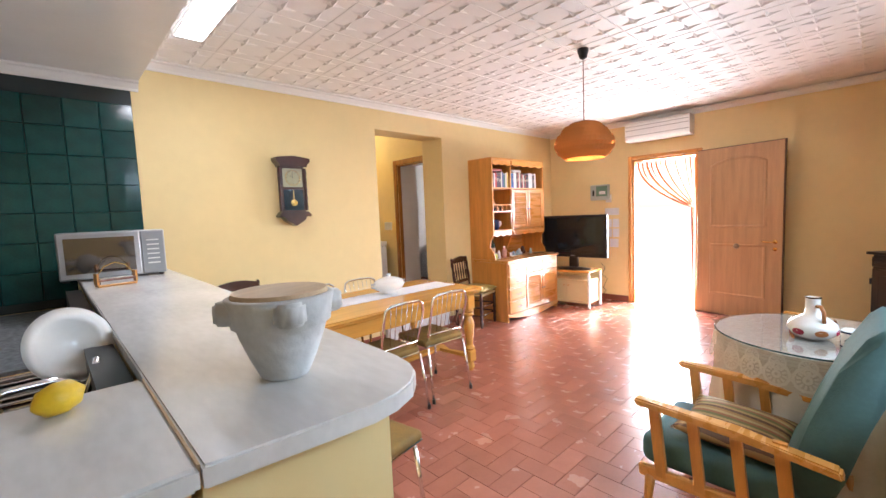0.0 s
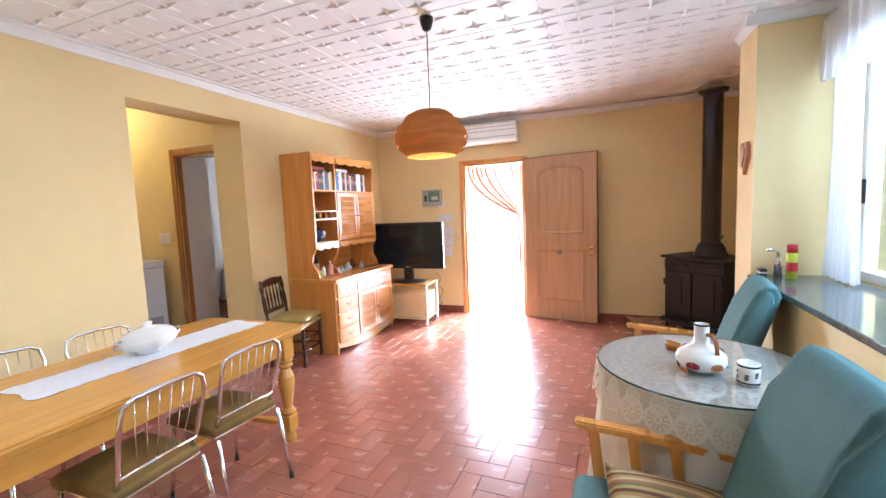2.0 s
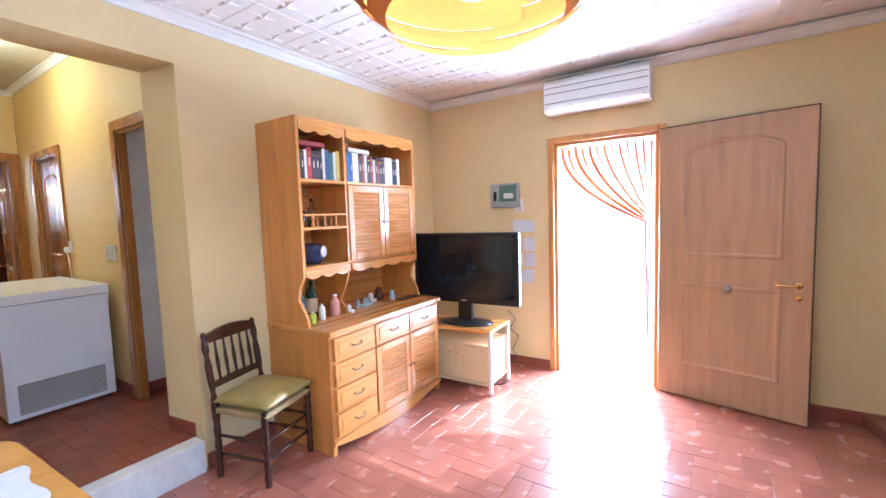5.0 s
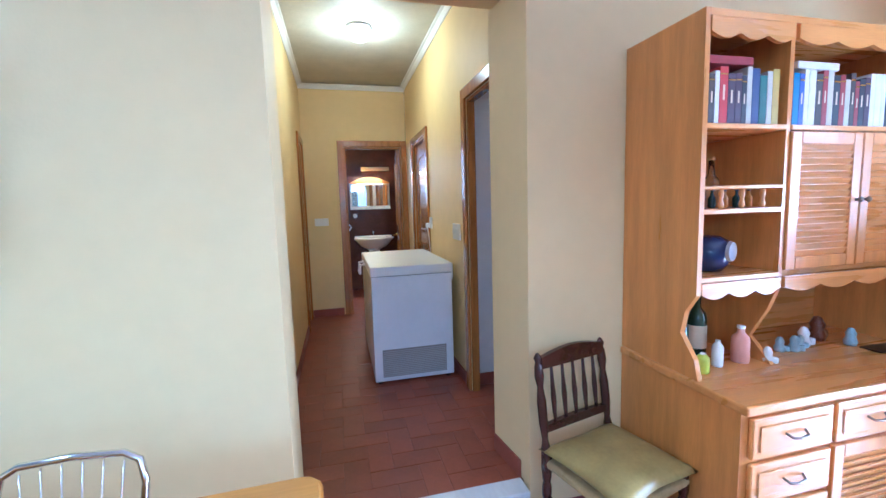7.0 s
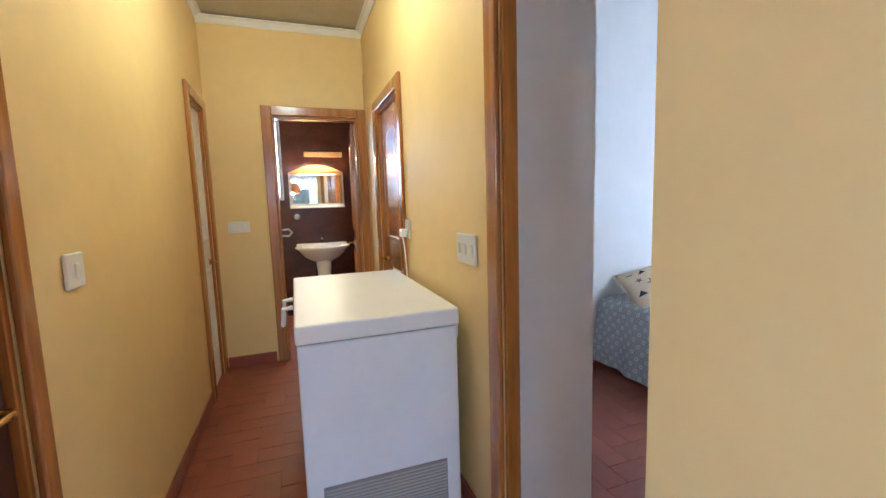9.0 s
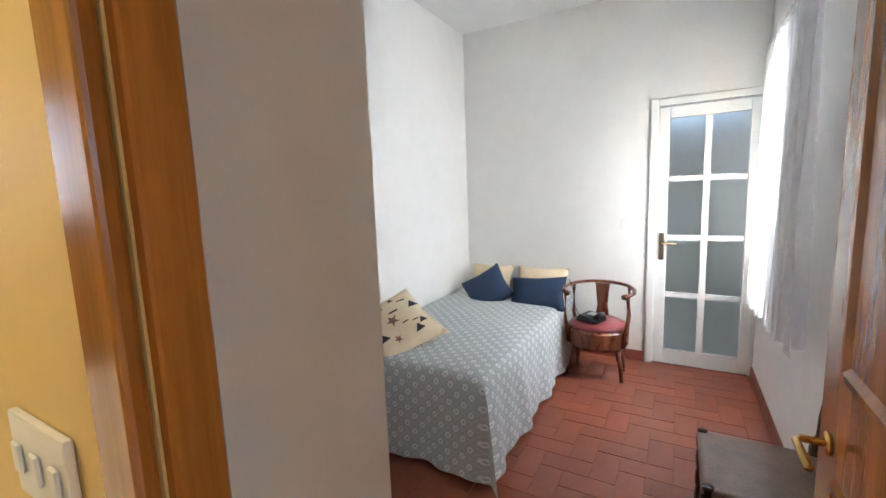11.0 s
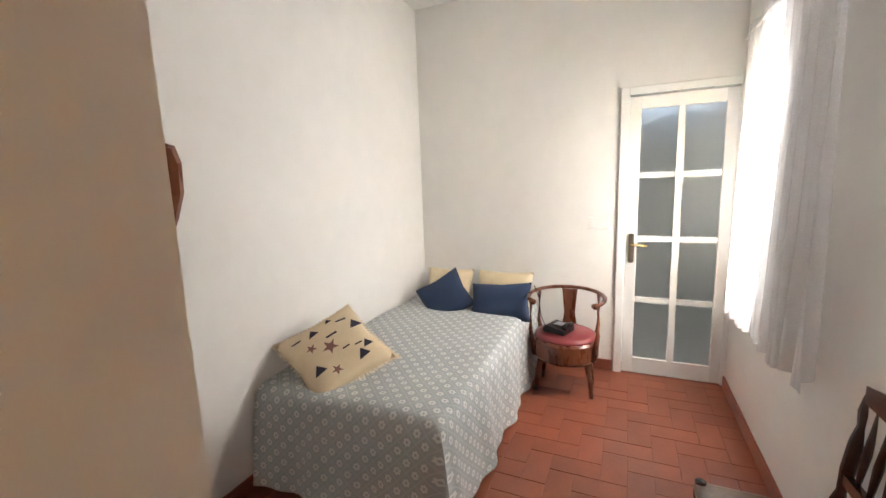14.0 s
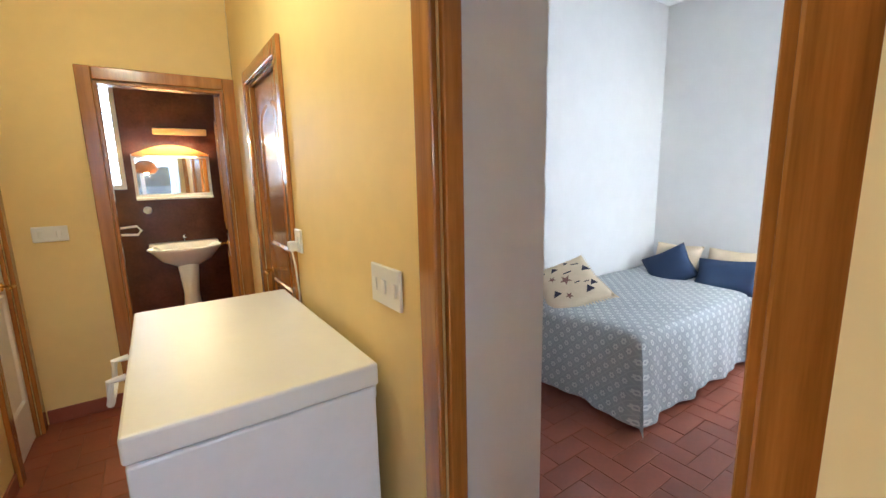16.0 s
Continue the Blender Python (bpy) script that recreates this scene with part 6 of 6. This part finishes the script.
part("pedestal", lathe(bmesh.new(), [(0, 0), (0.10, 0), (0.085, 0.1), (0.065, 0.4), (0.09, 0.70), (0, 0.70)], 24), CERAMIC, BS, smooth=True)
part("tap", tube(bmesh.new(), [(0, 0.16, 0.87), (0, 0.16, 0.93), (0, 0.06, 0.93)], 0.014, 8), CHROME, BS, smooth=True)
TRG = thing("towel_ring", pose(3.10, 9.04, 1.20), "pale wall-mounted towel ring", "towel ring")
part("ring", tube(bmesh.new(), [(-0.08, -0.02, 0.03), (-0.08, -0.06, 0.03), (0.06, -0.06, 0.04), (0.09, -0.06, 0.0), (0.06, -0.06, -0.04), (-0.08, -0.06, -0.03), (-0.08, -0.02, -0.03)], 0.011, 8), WHITE_PLASTIC, TRG)
SD = thing("soap_dispenser", pose(3.26, 9.046, 1.38), "small round white wall dispenser", "dispenser")
part("body", lathe(bmesh.new(), [(0, 0), (0.035, 0), (0.035, 0.03), (0.02, 0.045), (0, 0.048)], 18, pose(0, 0, 0, 90)), WHITE_PLASTIC, SD, smooth=True)
W2 = thing("window_2", Matrix(), "small white bathroom window with louvred panes", "window", kind="structure")
part("window_frame", B(2.72, 3.13, 9.06, 9.10, 1.581, 1.62), WHITE_PAINT, W2)
part("window_frame", B(2.72, 3.13, 9.06, 9.10, 2.48, 2.519), WHITE_PAINT, W2)
for x in (2.721, 3.09):
    part("window_stile", B(x, x + 0.038, 9.06, 9.10, 1.621, 2.479), WHITE_PAINT, W2)
for k in range(8):
    p = part("pane", box(bmesh.new(), 2.76, 3.089, 9.07, 9.076, 1.625 + 0.107 * k, 1.725 + 0.107 * k), PANE, W2)
    p.visible_shadow = False
    part("louvre_clip", B(2.759, 3.09, 9.066, 9.08, 1.722 + 0.107 * k, 1.73 + 0.107 * k), GRILLE, W2)

# ---- bedroom ----
SPREAD = material("floral_bedspread", (0.39, 0.41, 0.42), 0.85, vary=0.08, scale=10, bump=0.25, bump_scale=140)
nd, ln = SPREAD.node_tree.nodes, SPREAD.node_tree.links


def node(kind, op=None, a=None, b=None, c=None):
    n = nd.new(kind)
    if op:
        n.operation = op
    for k, v in enumerate((a, b, c)):
        if v is None:
            continue
        if isinstance(v, (int, float)):
            n.inputs[k].default_value = v
        else:
            ln.new(v, n.inputs[k])
    return n.outputs[0]


uvn = nd.new("ShaderNodeUVMap")
sep = nd.new("ShaderNodeSeparateXYZ")
ln.new(uvn.outputs[0], sep.inputs[0])
M = "ShaderNodeMath"
STEP = 0.060
pu = node(M, "MULTIPLY", node(M, "ADD", sep.outputs[0], sep.outputs[1]), 0.7071 / STEP)
pv = node(M, "MULTIPLY", node(M, "SUBTRACT", sep.outputs[0], sep.outputs[1]), 0.7071 / STEP)
fu = node(M, "SUBTRACT", node(M, "FRACT", pu), 0.5)
fv = node(M, "SUBTRACT", node(M, "FRACT", pv), 0.5)
rad = node(M, "SQRT", node(M, "ADD", node(M, "MULTIPLY", fu, fu), node(M, "MULTIPLY", fv, fv)))
ang = node(M, "ARCTAN2", fv, fu)
petal = node(M, "MULTIPLY_ADD", node(M, "COSINE", node(M, "MULTIPLY", ang, 6.0)), 0.04, 0.27)
flower = node(M, "LESS_THAN", rad, petal)
heart = node(M, "LESS_THAN", rad, 0.10)
flower = node(M, "SUBTRACT", flower, heart)
edge_u = node(M, "GREATER_THAN", node(M, "ABSOLUTE", fu), 0.455)
edge_v = node(M, "GREATER_THAN", node(M, "ABSOLUTE", fv), 0.455)
lines = node(M, "MULTIPLY", node(M, "MAXIMUM", edge_u, edge_v), 0.22)
fac = node(M, "MAXIMUM", node(M, "MULTIPLY", flower, 0.75), lines)
mixc = nd.new("ShaderNodeMix")
mixc.data_type = "RGBA"
ln.new(fac, mixc.inputs[0])
old = nd["Principled BSDF"].inputs["Base Color"].links[0].from_socket
ln.new(old, mixc.inputs[6])
mixc.inputs[7].default_value = (0.74, 0.74, 0.70, 1)
ln.new(mixc.outputs[2], nd["Principled BSDF"].inputs["Base Color"])

BX, BY, BZ = 5.47, 5.40, 0.715
BED = thing("bed", pose(BX, BY, F), "single bed under a long patterned spread", "bed")
part("base", B(0.06, 1.86, 0.05, 0.96, 0.12, 0.30), PINE_X, BED)
part("mattress", B(0.03, 1.89, 0.03, 0.98, 0.301, BZ - F - 0.02, 0.03, 3), CREAM_CLOTH, BED)
for x in (0.12, 1.78):
    for y in (0.12, 0.88):
        part("leg", B(x - 0.03, x + 0.03, y - 0.03, y + 0.03, 0, 0.119), DARK, BED)
SP = thing("bedspread", pose(BX, BY, 0), "grey-blue bedspread with small white flowers", "bedspread")
bm = bmesh.new()
uvl = bm.loops.layers.uv.new("UVMap")
NA, NB = 76, 46
A0, A1, B0, B1 = -0.49, 1.91, -0.49, 0.985
flat, grid = {}, []
for i in range(NA + 1):
    row = []
    for j in range(NB + 1):
        a, b = A0 + (A1 - A0) * i / NA, B0 + (B1 - B0) * j / NB
        da, db = max(0.0, -a), max(0.0, -b)
        x, y = max(a, 0.0), max(b, 0.0)
        drop = max(da, db)
        mn = min(da, db)
        z = BZ - drop
        soft = 0.03 * (1 - math.exp(-drop / 0.04)) if drop else 0.0
        wav = 0.018 * math.sin(a * 13 + 1.5) + 0.010 * math.sin(a * 29)
        wv2 = 0.018 * math.sin(b * 14) + 0.010 * math.sin(b * 31 + 1)
        k = drop / 0.49
        if da:
            x = -soft - 0.05 * k - 0.16 * mn - (wv2 * k if not db else 0)
        if db:
            y = -soft - 0.04 * k - 0.14 * mn - (wav * k if not da else 0)
        if not drop:
            z += 0.006 * math.sin(a * 9 + b * 4) * math.sin(b * 7) + 0.012
            z -= 0.014 * math.exp(-a / 0.03) + 0.014 * math.exp(-b / 0.03)
        v = bm.verts.new((x, y, max(z, F + 0.012)))
        flat[v] = (a, b)
        row.append(v)
    grid.append(row)
for i in range(NA):
    for j in range(NB):
        f = bm.faces.new((grid[i][j], grid[i + 1][j], grid[i + 1][j + 1], grid[i][j + 1]))
        for lp in f.loops:
            lp[uvl].uv = flat[lp.vert]
part("cloth", bm, SPREAD, SP, smooth=True)


def cushion(name, m, w, d, h, mat, label, group=""):
    ob = thing(name, m, label, "cushion", group)
    part("cover", pillow(bmesh.new(), w, d, h, 16), mat, ob, smooth=True)
    return ob


cushion("pillow", pose(7.24, 6.10, 0.81, 0, -62, 0), 0.34, 0.42, 0.14, CREAM_CLOTH, "cream pillow leaning against the wall", "pillows at the bed head")
cushion("pillow", pose(7.24, 5.62, 0.81, 0, -62, 0), 0.34, 0.46, 0.14, CREAM_CLOTH, "cream pillow leaning against the wall", "pillows at the bed head")
cushion("cushion", pose(6.97, 6.02, 0.80, 0, -52, 0) @ pose(0, 0, 0, 0, 0, 38), 0.38, 0.38, 0.11, NAVY, "navy cushion tipped on its corner", "navy cushions on the bed")
cushion("cushion", pose(6.97, 5.57, 0.80, 0, -52, 0) @ pose(0, 0, 0, 0, 0, 5), 0.31, 0.46, 0.11, NAVY, "navy cushion leaning on the pillows", "navy cushions on the bed")
CC = cushion("cushion", pose(5.72, 6.10, 0.835, 0, 0, -28) @ pose(0, 0, 0, 30, -18, 0), 0.45, 0.45, 0.13, CREAM_CLOTH, "cream cushion with dark printed motifs and fringe")
bm = bmesh.new()
for k in range(88):
    q, u = divmod(k, 22)
    e = 0.225 * (2 * u / 21 - 1)
    pin = 1 - 0.10 * (1 - abs(e / 0.225)) * 0.9
    px, py = ((e, 0.222 * pin), (0.222 * pin, e), (e, -0.222 * pin), (-0.222 * pin, e))[q]
    s = 1.10
    bm.faces.new([bm.verts.new(p) for p in ((px - 0.008, py - 0.008, 0), (px + 0.008, py + 0.008, 0.001), (px * s, py * s, -0.008))])
part("fringe", bm, CREAM_CLOTH, CC, "short cotton fringe")
PRINT = material("print_ink", (0.035, 0.03, 0.05), 0.85, vary=0.1)
BROWN_INK = material("brown_ink", (0.25, 0.12, 0.09), 0.85, vary=0.1)


def puff(x, y):
    a, b = x / 0.225, y / 0.225
    p = max(0.0, (1 - abs(a) ** 2.6) * (1 - abs(b) ** 2.6)) ** 0.55
    u, v = (a + 1) / 2, (b + 1) / 2
    return 0.065 * p + 0.0065 * math.sin(9 * u + 3 * v) * p + 0.0035


def motif(pts, mat):
    bm = bmesh.new()
    bm.faces.new([bm.verts.new((x, y, puff(x, y))) for x, y in pts])
    part("printed_motif", bm, mat, CC, "printed motif")


for cx, cy, s, kind in ((0.09, -0.13, 0.035, 0), (0.14, -0.09, 0.03, 0), (0.10, -0.07, 0.02, 1), (0.16, 0.06, 0.04, 0), (0.11, 0.12, 0.03, 1), (0.02, 0.06, 0.03, 1), (-0.02, 0.0, 0.045, 2), (-0.10, 0.05, 0.03, 2), (-0.13, -0.08, 0.035, 0), (-0.06, -0.13, 0.03, 2), (0.04, -0.05, 0.02, 1), (-0.05, 0.13, 0.03, 0), (-0.14, 0.14, 0.025, 1), (0.05, 0.15, 0.02, 0)):
    if kind == 0:
        motif([(cx - s, cy - s * 0.7), (cx + s, cy - s * 0.5), (cx, cy + s * 0.8)], PRINT)
    elif kind == 1:
        motif([(cx - s, cy - s * 0.3), (cx + s, cy - s * 0.4), (cx + s, cy), (cx - s, cy + s * 0.1)], PRINT)
    else:
        motif([(cx + s * (1 if q % 2 else 0.4) * math.cos(q * math.pi / 5), cy + s * (1 if q % 2 else 0.4) * math.sin(q * math.pi / 5)) for q in range(10)], BROWN_INK)

RC = thing("round_chair", pose(7.0, 5.10, F, 0, 0, -90) @ Matrix.Diagonal((1.1, 1.1, 0.91, 1)), "round mahogany tub chair with red leather seat", "chair")
part("seat_drum", lathe(bmesh.new(), [(0, 0.27), (0.185, 0.27), (0.195, 0.285), (0.205, 0.30), (0.205, 0.42), (0.195, 0.435), (0, 0.435)], 36), MAHOGANY, RC, smooth=False)
part("seat_pad", lathe(bmesh.new(), [(0.19, 0.436), (0.192, 0.455), (0.16, 0.475), (0, 0.482)], 36), RED_LEATHER, RC, "red leather seat", True)
rail = []
for k in range(17):
    a = radians(-40 + 260 * k / 16)
    rail.append((0.235 * math.cos(a), 0.215 * math.sin(a), 0.765 - 0.02 * (1 - math.sin(a))))
part("top_rail", tube(bmesh.new(), rail, [0.014 if 0 < k < 16 else 0.022 for k in range(17)], 10), MAHOGANY, RC, smooth=True)
for a in (35, 145, -30, 210):
    ca, sa = math.cos(radians(a)), math.sin(radians(a))
    part("arm_post", tube(bmesh.new(), [(0.205 * ca, 0.195 * sa, 0.30), (0.235 * ca, 0.215 * sa, 0.5), (0.232 * ca, 0.213 * sa, 0.745)], [0.018, 0.013, 0.013], 10), MAHOGANY, RC, smooth=True)
    part("leg", tube(bmesh.new(), [(0.16 * ca, 0.15 * sa, 0.28), (0.19 * ca, 0.18 * sa, 0.12), (0.20 * ca, 0.19 * sa, 0)], [0.02, 0.016, 0.012], 10), MAHOGANY, RC, smooth=True)
part("splat", slab(bmesh.new(), [(-0.05, 0.43), (0.05, 0.43), (0.035, 0.55), (0.05, 0.75), (-0.05, 0.75), (-0.035, 0.55)], "y", 0.195, 0.208), MAHOGANY, RC)
TL = thing("telephone", pose(6.96, 5.14, F + 0.44, 0, 0, 70), "black desk telephone lying on the chair seat", "telephone")
part("base", slab(bmesh.new(), [(-0.08, 0.0), (0.08, 0.0), (0.085, 0.02), (0.06, 0.05), (-0.075, 0.03)], "y", -0.075, 0.075), BLACK, TL)
part("screen", B(-0.03, 0.03, -0.05, 0.02, 0.046, 0.049), SILVER, TL, "small grey display")
part("handset", tube(bmesh.new(), [(-0.07, -0.05, 0.045), (-0.06, 0, 0.06), (-0.07, 0.06, 0.045)], [0.02, 0.013, 0.02], 8), BLACK, TL, smooth=True)
part("flex", tube(bmesh.new(), [(0.07, 0.05, 0.01), (0.12, 0.04, 0.10), (0.15, 0.02, 0.22), (0.20, 0.0, 0.30)], 0.003, 5), BLACK, TL)
spindle_chair("side_chair", pose(5.42, 4.28, F, 0, 0, 0) @ Matrix.Diagonal((1, 1, 0.93, 1)), "dark turned chair with worn brown leather seat", material("brown_leather", (0.20, 0.115, 0.07), 0.4, vary=0.3, scale=12, bump=0.2), False, "dark spindle-back chairs")

GD = thing("door_glazed", pose(7.41, 4.074, F + 0.006), "white glazed door with eight frosted panes", "door", kind="structure")
DW, DH = 0.655, 2.045
for y0, y1 in ((0, 0.075), (DW - 0.075, DW)):
    part("stile", B(0, 0.04, y0, y1, 0, DH, 0.003), WHITE_PAINT, GD)
part("mullion", B(0.002, 0.038, DW / 2 - 0.022, DW / 2 + 0.022, 0.12, DH - 0.085), WHITE_PAINT, GD)
zs = [0.12 + (DH - 0.205) * k / 4 for k in range(5)]
part("bottom_rail", B(0, 0.04, 0.0755, DW - 0.0755, 0, 0.12), WHITE_PAINT, GD)
part("top_rail", B(0, 0.04, 0.0755, DW - 0.0755, DH - 0.085, DH), WHITE_PAINT, GD)
for k in range(3):
    for y0, y1 in ((0.0755, DW / 2 - 0.0225), (DW / 2 + 0.0225, DW - 0.0755)):
        part("glazing_bar", B(0.002, 0.038, y0, y1, zs[k + 1] - 0.02, zs[k + 1] + 0.02), WHITE_PAINT, GD)
for k in range(4):
    for y0, y1 in ((0.0755, DW / 2 - 0.0225), (DW / 2 + 0.0225, DW - 0.0755)):
        part("pane", B(0.018, 0.023, y0, y1, zs[k] + (0.0205 if k else 0.0005), zs[k + 1] - (0.0205 if k < 3 else 0.0005)), FROST, GD, "frosted pane")
d = part("door_handle", B(-0.006, -0.0005, DW - 0.058, DW - 0.018, 0.86, 1.08, 0.012, 2), OLD_METAL, GD, "aged brass handle plate")
part("lever", tube(bmesh.new(), [(-0.004, DW - 0.04, 1.0), (-0.045, DW - 0.04, 1.0), (-0.05, DW - 0.06, 1.0), (-0.05, DW - 0.14, 0.995)], 0.007, 8), BRASS, d, smooth=True)
casing("door_frame_glazed", "y", 4.07, 4.735, 7.40, -1, 2.25, F, 0.055, 0.02, WHITE_PAINT, "white painted frame of the glazed door")
lining("door_lining_glazed", "y", 4.063, 4.749, 7.402, 7.54, 2.28, F, WHITE_PAINT, 0.018)
plate("light_switch", pose(7.399, 4.92, 1.35, 0, 0, 90), 0.15, 0.09, "white double socket plate beside the glazed door", 2)

drape("curtain", 6.12, 7.0, 4.135, 0.88, 2.47, 9, 0.026, SHEER, "white sheer bedroom curtain in loose folds", hem=0.02)
drape("curtain", 5.76, 6.17, 4.15, 0.93, 2.47, 4, 0.03, SHEER, "white sheer bedroom curtain half drawn", hem=0.03)
t = thing("curtain_rod", pose(0, 4.14, 2.43), "white rod carrying the bedroom curtains", "curtain rod")
part("rod", tube(bmesh.new(), [(5.68, 0, 0), (7.04, 0, 0)], 0.009, 8), WHITE_PAINT, t)
for x in (5.70, 7.02):
    part("bracket", B(x - 0.01, x + 0.01, -0.078, 0, -0.012, 0.012), WHITE_PAINT, t)
W3 = thing("window_3", Matrix(), "white framed bedroom window behind the curtains", "window", kind="structure")
for x in (6.521, 6.78, 7.03):
    part("window_stile", B(x, x + 0.048, 4.01, 4.045, 1.061, 2.279), WHITE_PAINT, W3)
for z in (1.022, 2.28):
    part("window_frame", B(6.521, 7.078, 4.01, 4.045, z, z + 0.038), WHITE_PAINT, W3)
for x in (6.57, 6.829):
    p = part("pane", B(x, x + 0.2, 4.025, 4.03, 1.062, 2.278), PANE, W3)
    p.visible_shadow = False

half = [(0, 2.01), (0.12, 1.99), (0.22, 1.93), (0.31, 1.885), (0.40, 1.865), (0.42, 1.80), (0.415, 1.68), (0.38, 1.58), (0.33, 1.48), (0.30, 1.38), (0.305, 1.25), (0.22, 1.235), (0.14, 1.20), (0.06, 1.165), (0, 1.155)]
loop = half + [(-x, z) for x, z in half[-2:0:-1]]
inner = [(x * 0.88, 1.60 + (z - 1.60) * 0.89) for x, z in loop]
WM = thing("wall_mirror", pose(4.79, 6.399, 0), "wavy-edged wall mirror in a mahogany frame", "mirror")
bm = bmesh.new()
rings = [[bm.verts.new((x, y, z)) for x, z in pts] for pts, y in ((loop, 0.0), (loop, -0.022), ([(x * 0.94, 1.6 + (z - 1.6) * 0.945) for x, z in loop], -0.034), (inner, -0.022), (inner, 0.0))]
for a, b in zip(rings, rings[1:] + rings[:1]):
    for k in range(len(loop)):
        j = (k + 1) % len(loop)
        bm.faces.new((a[k], a[j], b[j], b[k]))
part("frame", bm, MAHOGANY, WM)
bev = [(x * 0.90, 1.6 + (z - 1.6) * 0.91) for x, z in inner]
bm = bmesh.new()
ra = [bm.verts.new((x, -0.008, z)) for x, z in inner]
rb = [bm.verts.new((x, -0.013, z)) for x, z in bev]
for k in range(len(loop)):
    j = (k + 1) % len(loop)
    bm.faces.new((ra[k], ra[j], rb[j], rb[k]))
bm.faces.new(rb)
part("glass", bm, MIRROR, WM, "bevelled mirror glass")

# ---- pieces: tiles ----


def tile_mesh(w, d, name="tile", mat=TILE, t=0.008, c=0.002):
    bm = bmesh.new()
    lo = [bm.verts.new((x * w / 2, y * d / 2, -t)) for x, y in ((-1, -1), (1, -1), (1, 1), (-1, 1))]
    mi = [bm.verts.new((x * w / 2, y * d / 2, -c)) for x, y in ((-1, -1), (1, -1), (1, 1), (-1, 1))]
    hi = [bm.verts.new((x * (w / 2 - c), y * (d / 2 - c), 0)) for x, y in ((-1, -1), (1, -1), (1, 1), (-1, 1))]
    for a, b in ((lo, mi), (mi, hi)):
        for k in range(4):
            bm.faces.new((a[k], a[(k + 1) % 4], b[(k + 1) % 4], b[k]))
    bm.faces.new(hi)
    return mesh_of(name, bm, mat)


TW = 0.124
GAP = 0.0028


def herringbone(floor_ob, name, x0, x1, y0, y1, z, near, label, mat=TILE):
    """Herringbone tiles over a rectangle; those inside near become parts, the rest one mesh."""
    rng = random.Random(7)
    flat_h, flat_v = tile_mesh(2 * TW - GAP, TW - GAP, mat=mat, c=0.0012), tile_mesh(TW - GAP, 2 * TW - GAP, mat=mat, c=0.0012)
    verts, faces, count = [], [], 0
    nx, ny = int((x1 - x0) / TW) + 2, int((y1 - y0) / TW) + 2
    for i in range(-1, nx):
        for j in range(-1, ny):
            s = (i - j) % 4
            if s == 0:
                cx, cy, w, d, me = x0 + (i + 1) * TW, y0 + (j + 0.5) * TW, 2 * TW - GAP, TW - GAP, flat_h
            elif s == 3:
                cx, cy, w, d, me = x0 + (i + 0.5) * TW, y0 + (j + 1) * TW, TW - GAP, 2 * TW - GAP, flat_v
            else:
                continue
            ax, bx, ay, by = max(cx - w / 2, x0), min(cx + w / 2, x1), max(cy - d / 2, y0), min(cy + d / 2, y1)
            if bx - ax < 0.015 or by - ay < 0.015:
                continue
            h = z + rng.uniform(-0.0007, 0.0007)
            whole = bx - ax > w - 1e-4 and by - ay > d - 1e-4
            if whole and count < 300 and near[0] < cx < near[1] and near[2] < cy < near[3]:
                ob = new("tile", me)
                ob.parent = floor_ob
                ob.matrix_basis = pose(cx, cy, h, rng.uniform(-0.12, 0.12), rng.uniform(-0.12, 0.12), 0)
                count += 1
                continue
            n = len(verts)
            c = 0.0012
            for zz, k in ((h - 0.008, 0), (h - c, 0), (h, c)):
                verts += [(ax + k, ay + k, zz), (bx - k, ay + k, zz), (bx - k, by - k, zz), (ax + k, by - k, zz)]
            for q in (0, 4):
                for k in range(4):
                    faces.append((n + q + k, n + q + (k + 1) % 4, n + q + 4 + (k + 1) % 4, n + q + 4 + k))
            faces.append((n + 8, n + 9, n + 10, n + 11))
    me = bpy.data.meshes.new(name)
    me.from_pydata(verts, [], faces)
    me.materials.append(mat)
    ob = new(name, me)
    tagged(ob, label, kind="stuff")
    ob.parent = floor_ob


objs = bpy.data.objects
herringbone(objs["floor_living"], "tile_field", 0.47, 6.399, -0.335, 3.945, 0.0, (2.6, 5.6, 0.7, 3.1), "red terracotta tiles laid in herringbone")
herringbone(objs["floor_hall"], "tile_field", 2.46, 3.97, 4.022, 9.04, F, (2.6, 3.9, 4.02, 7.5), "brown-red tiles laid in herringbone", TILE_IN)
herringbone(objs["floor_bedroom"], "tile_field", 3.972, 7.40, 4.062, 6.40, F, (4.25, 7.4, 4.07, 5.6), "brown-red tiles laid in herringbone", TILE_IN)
setting("floor_kitchen", B(-2.6, 0.465, -0.335, 3.945, -0.003, 0.0), TILE, "red tiled kitchen floor", "floor")

GT_ME = tile_mesh(0.197, 0.197, "tile", GREEN_TILE, 0.009, 0.004)
gw = setting("wall_tiling", B(-2.4, 0.55, YW - 0.004, YW - 0.001, 0.92, 2.49), material("tile_joint", (0.02, 0.03, 0.03), 0.7), "dark green glazed wall tiles above the sink", "wall tiles")
rng = random.Random(3)
for i in range(14):
    for j in range(7):
        ob = new("tile", GT_ME)
        ob.parent = gw
        ob.matrix_basis = pose(0.45 - 0.2 * i, YW - 0.012 - rng.uniform(0, 0.001), 1.02 + 0.2 * j + 0.06, 90 + rng.uniform(-0.5, 0.5), 0, rng.uniform(-0.5, 0.5))
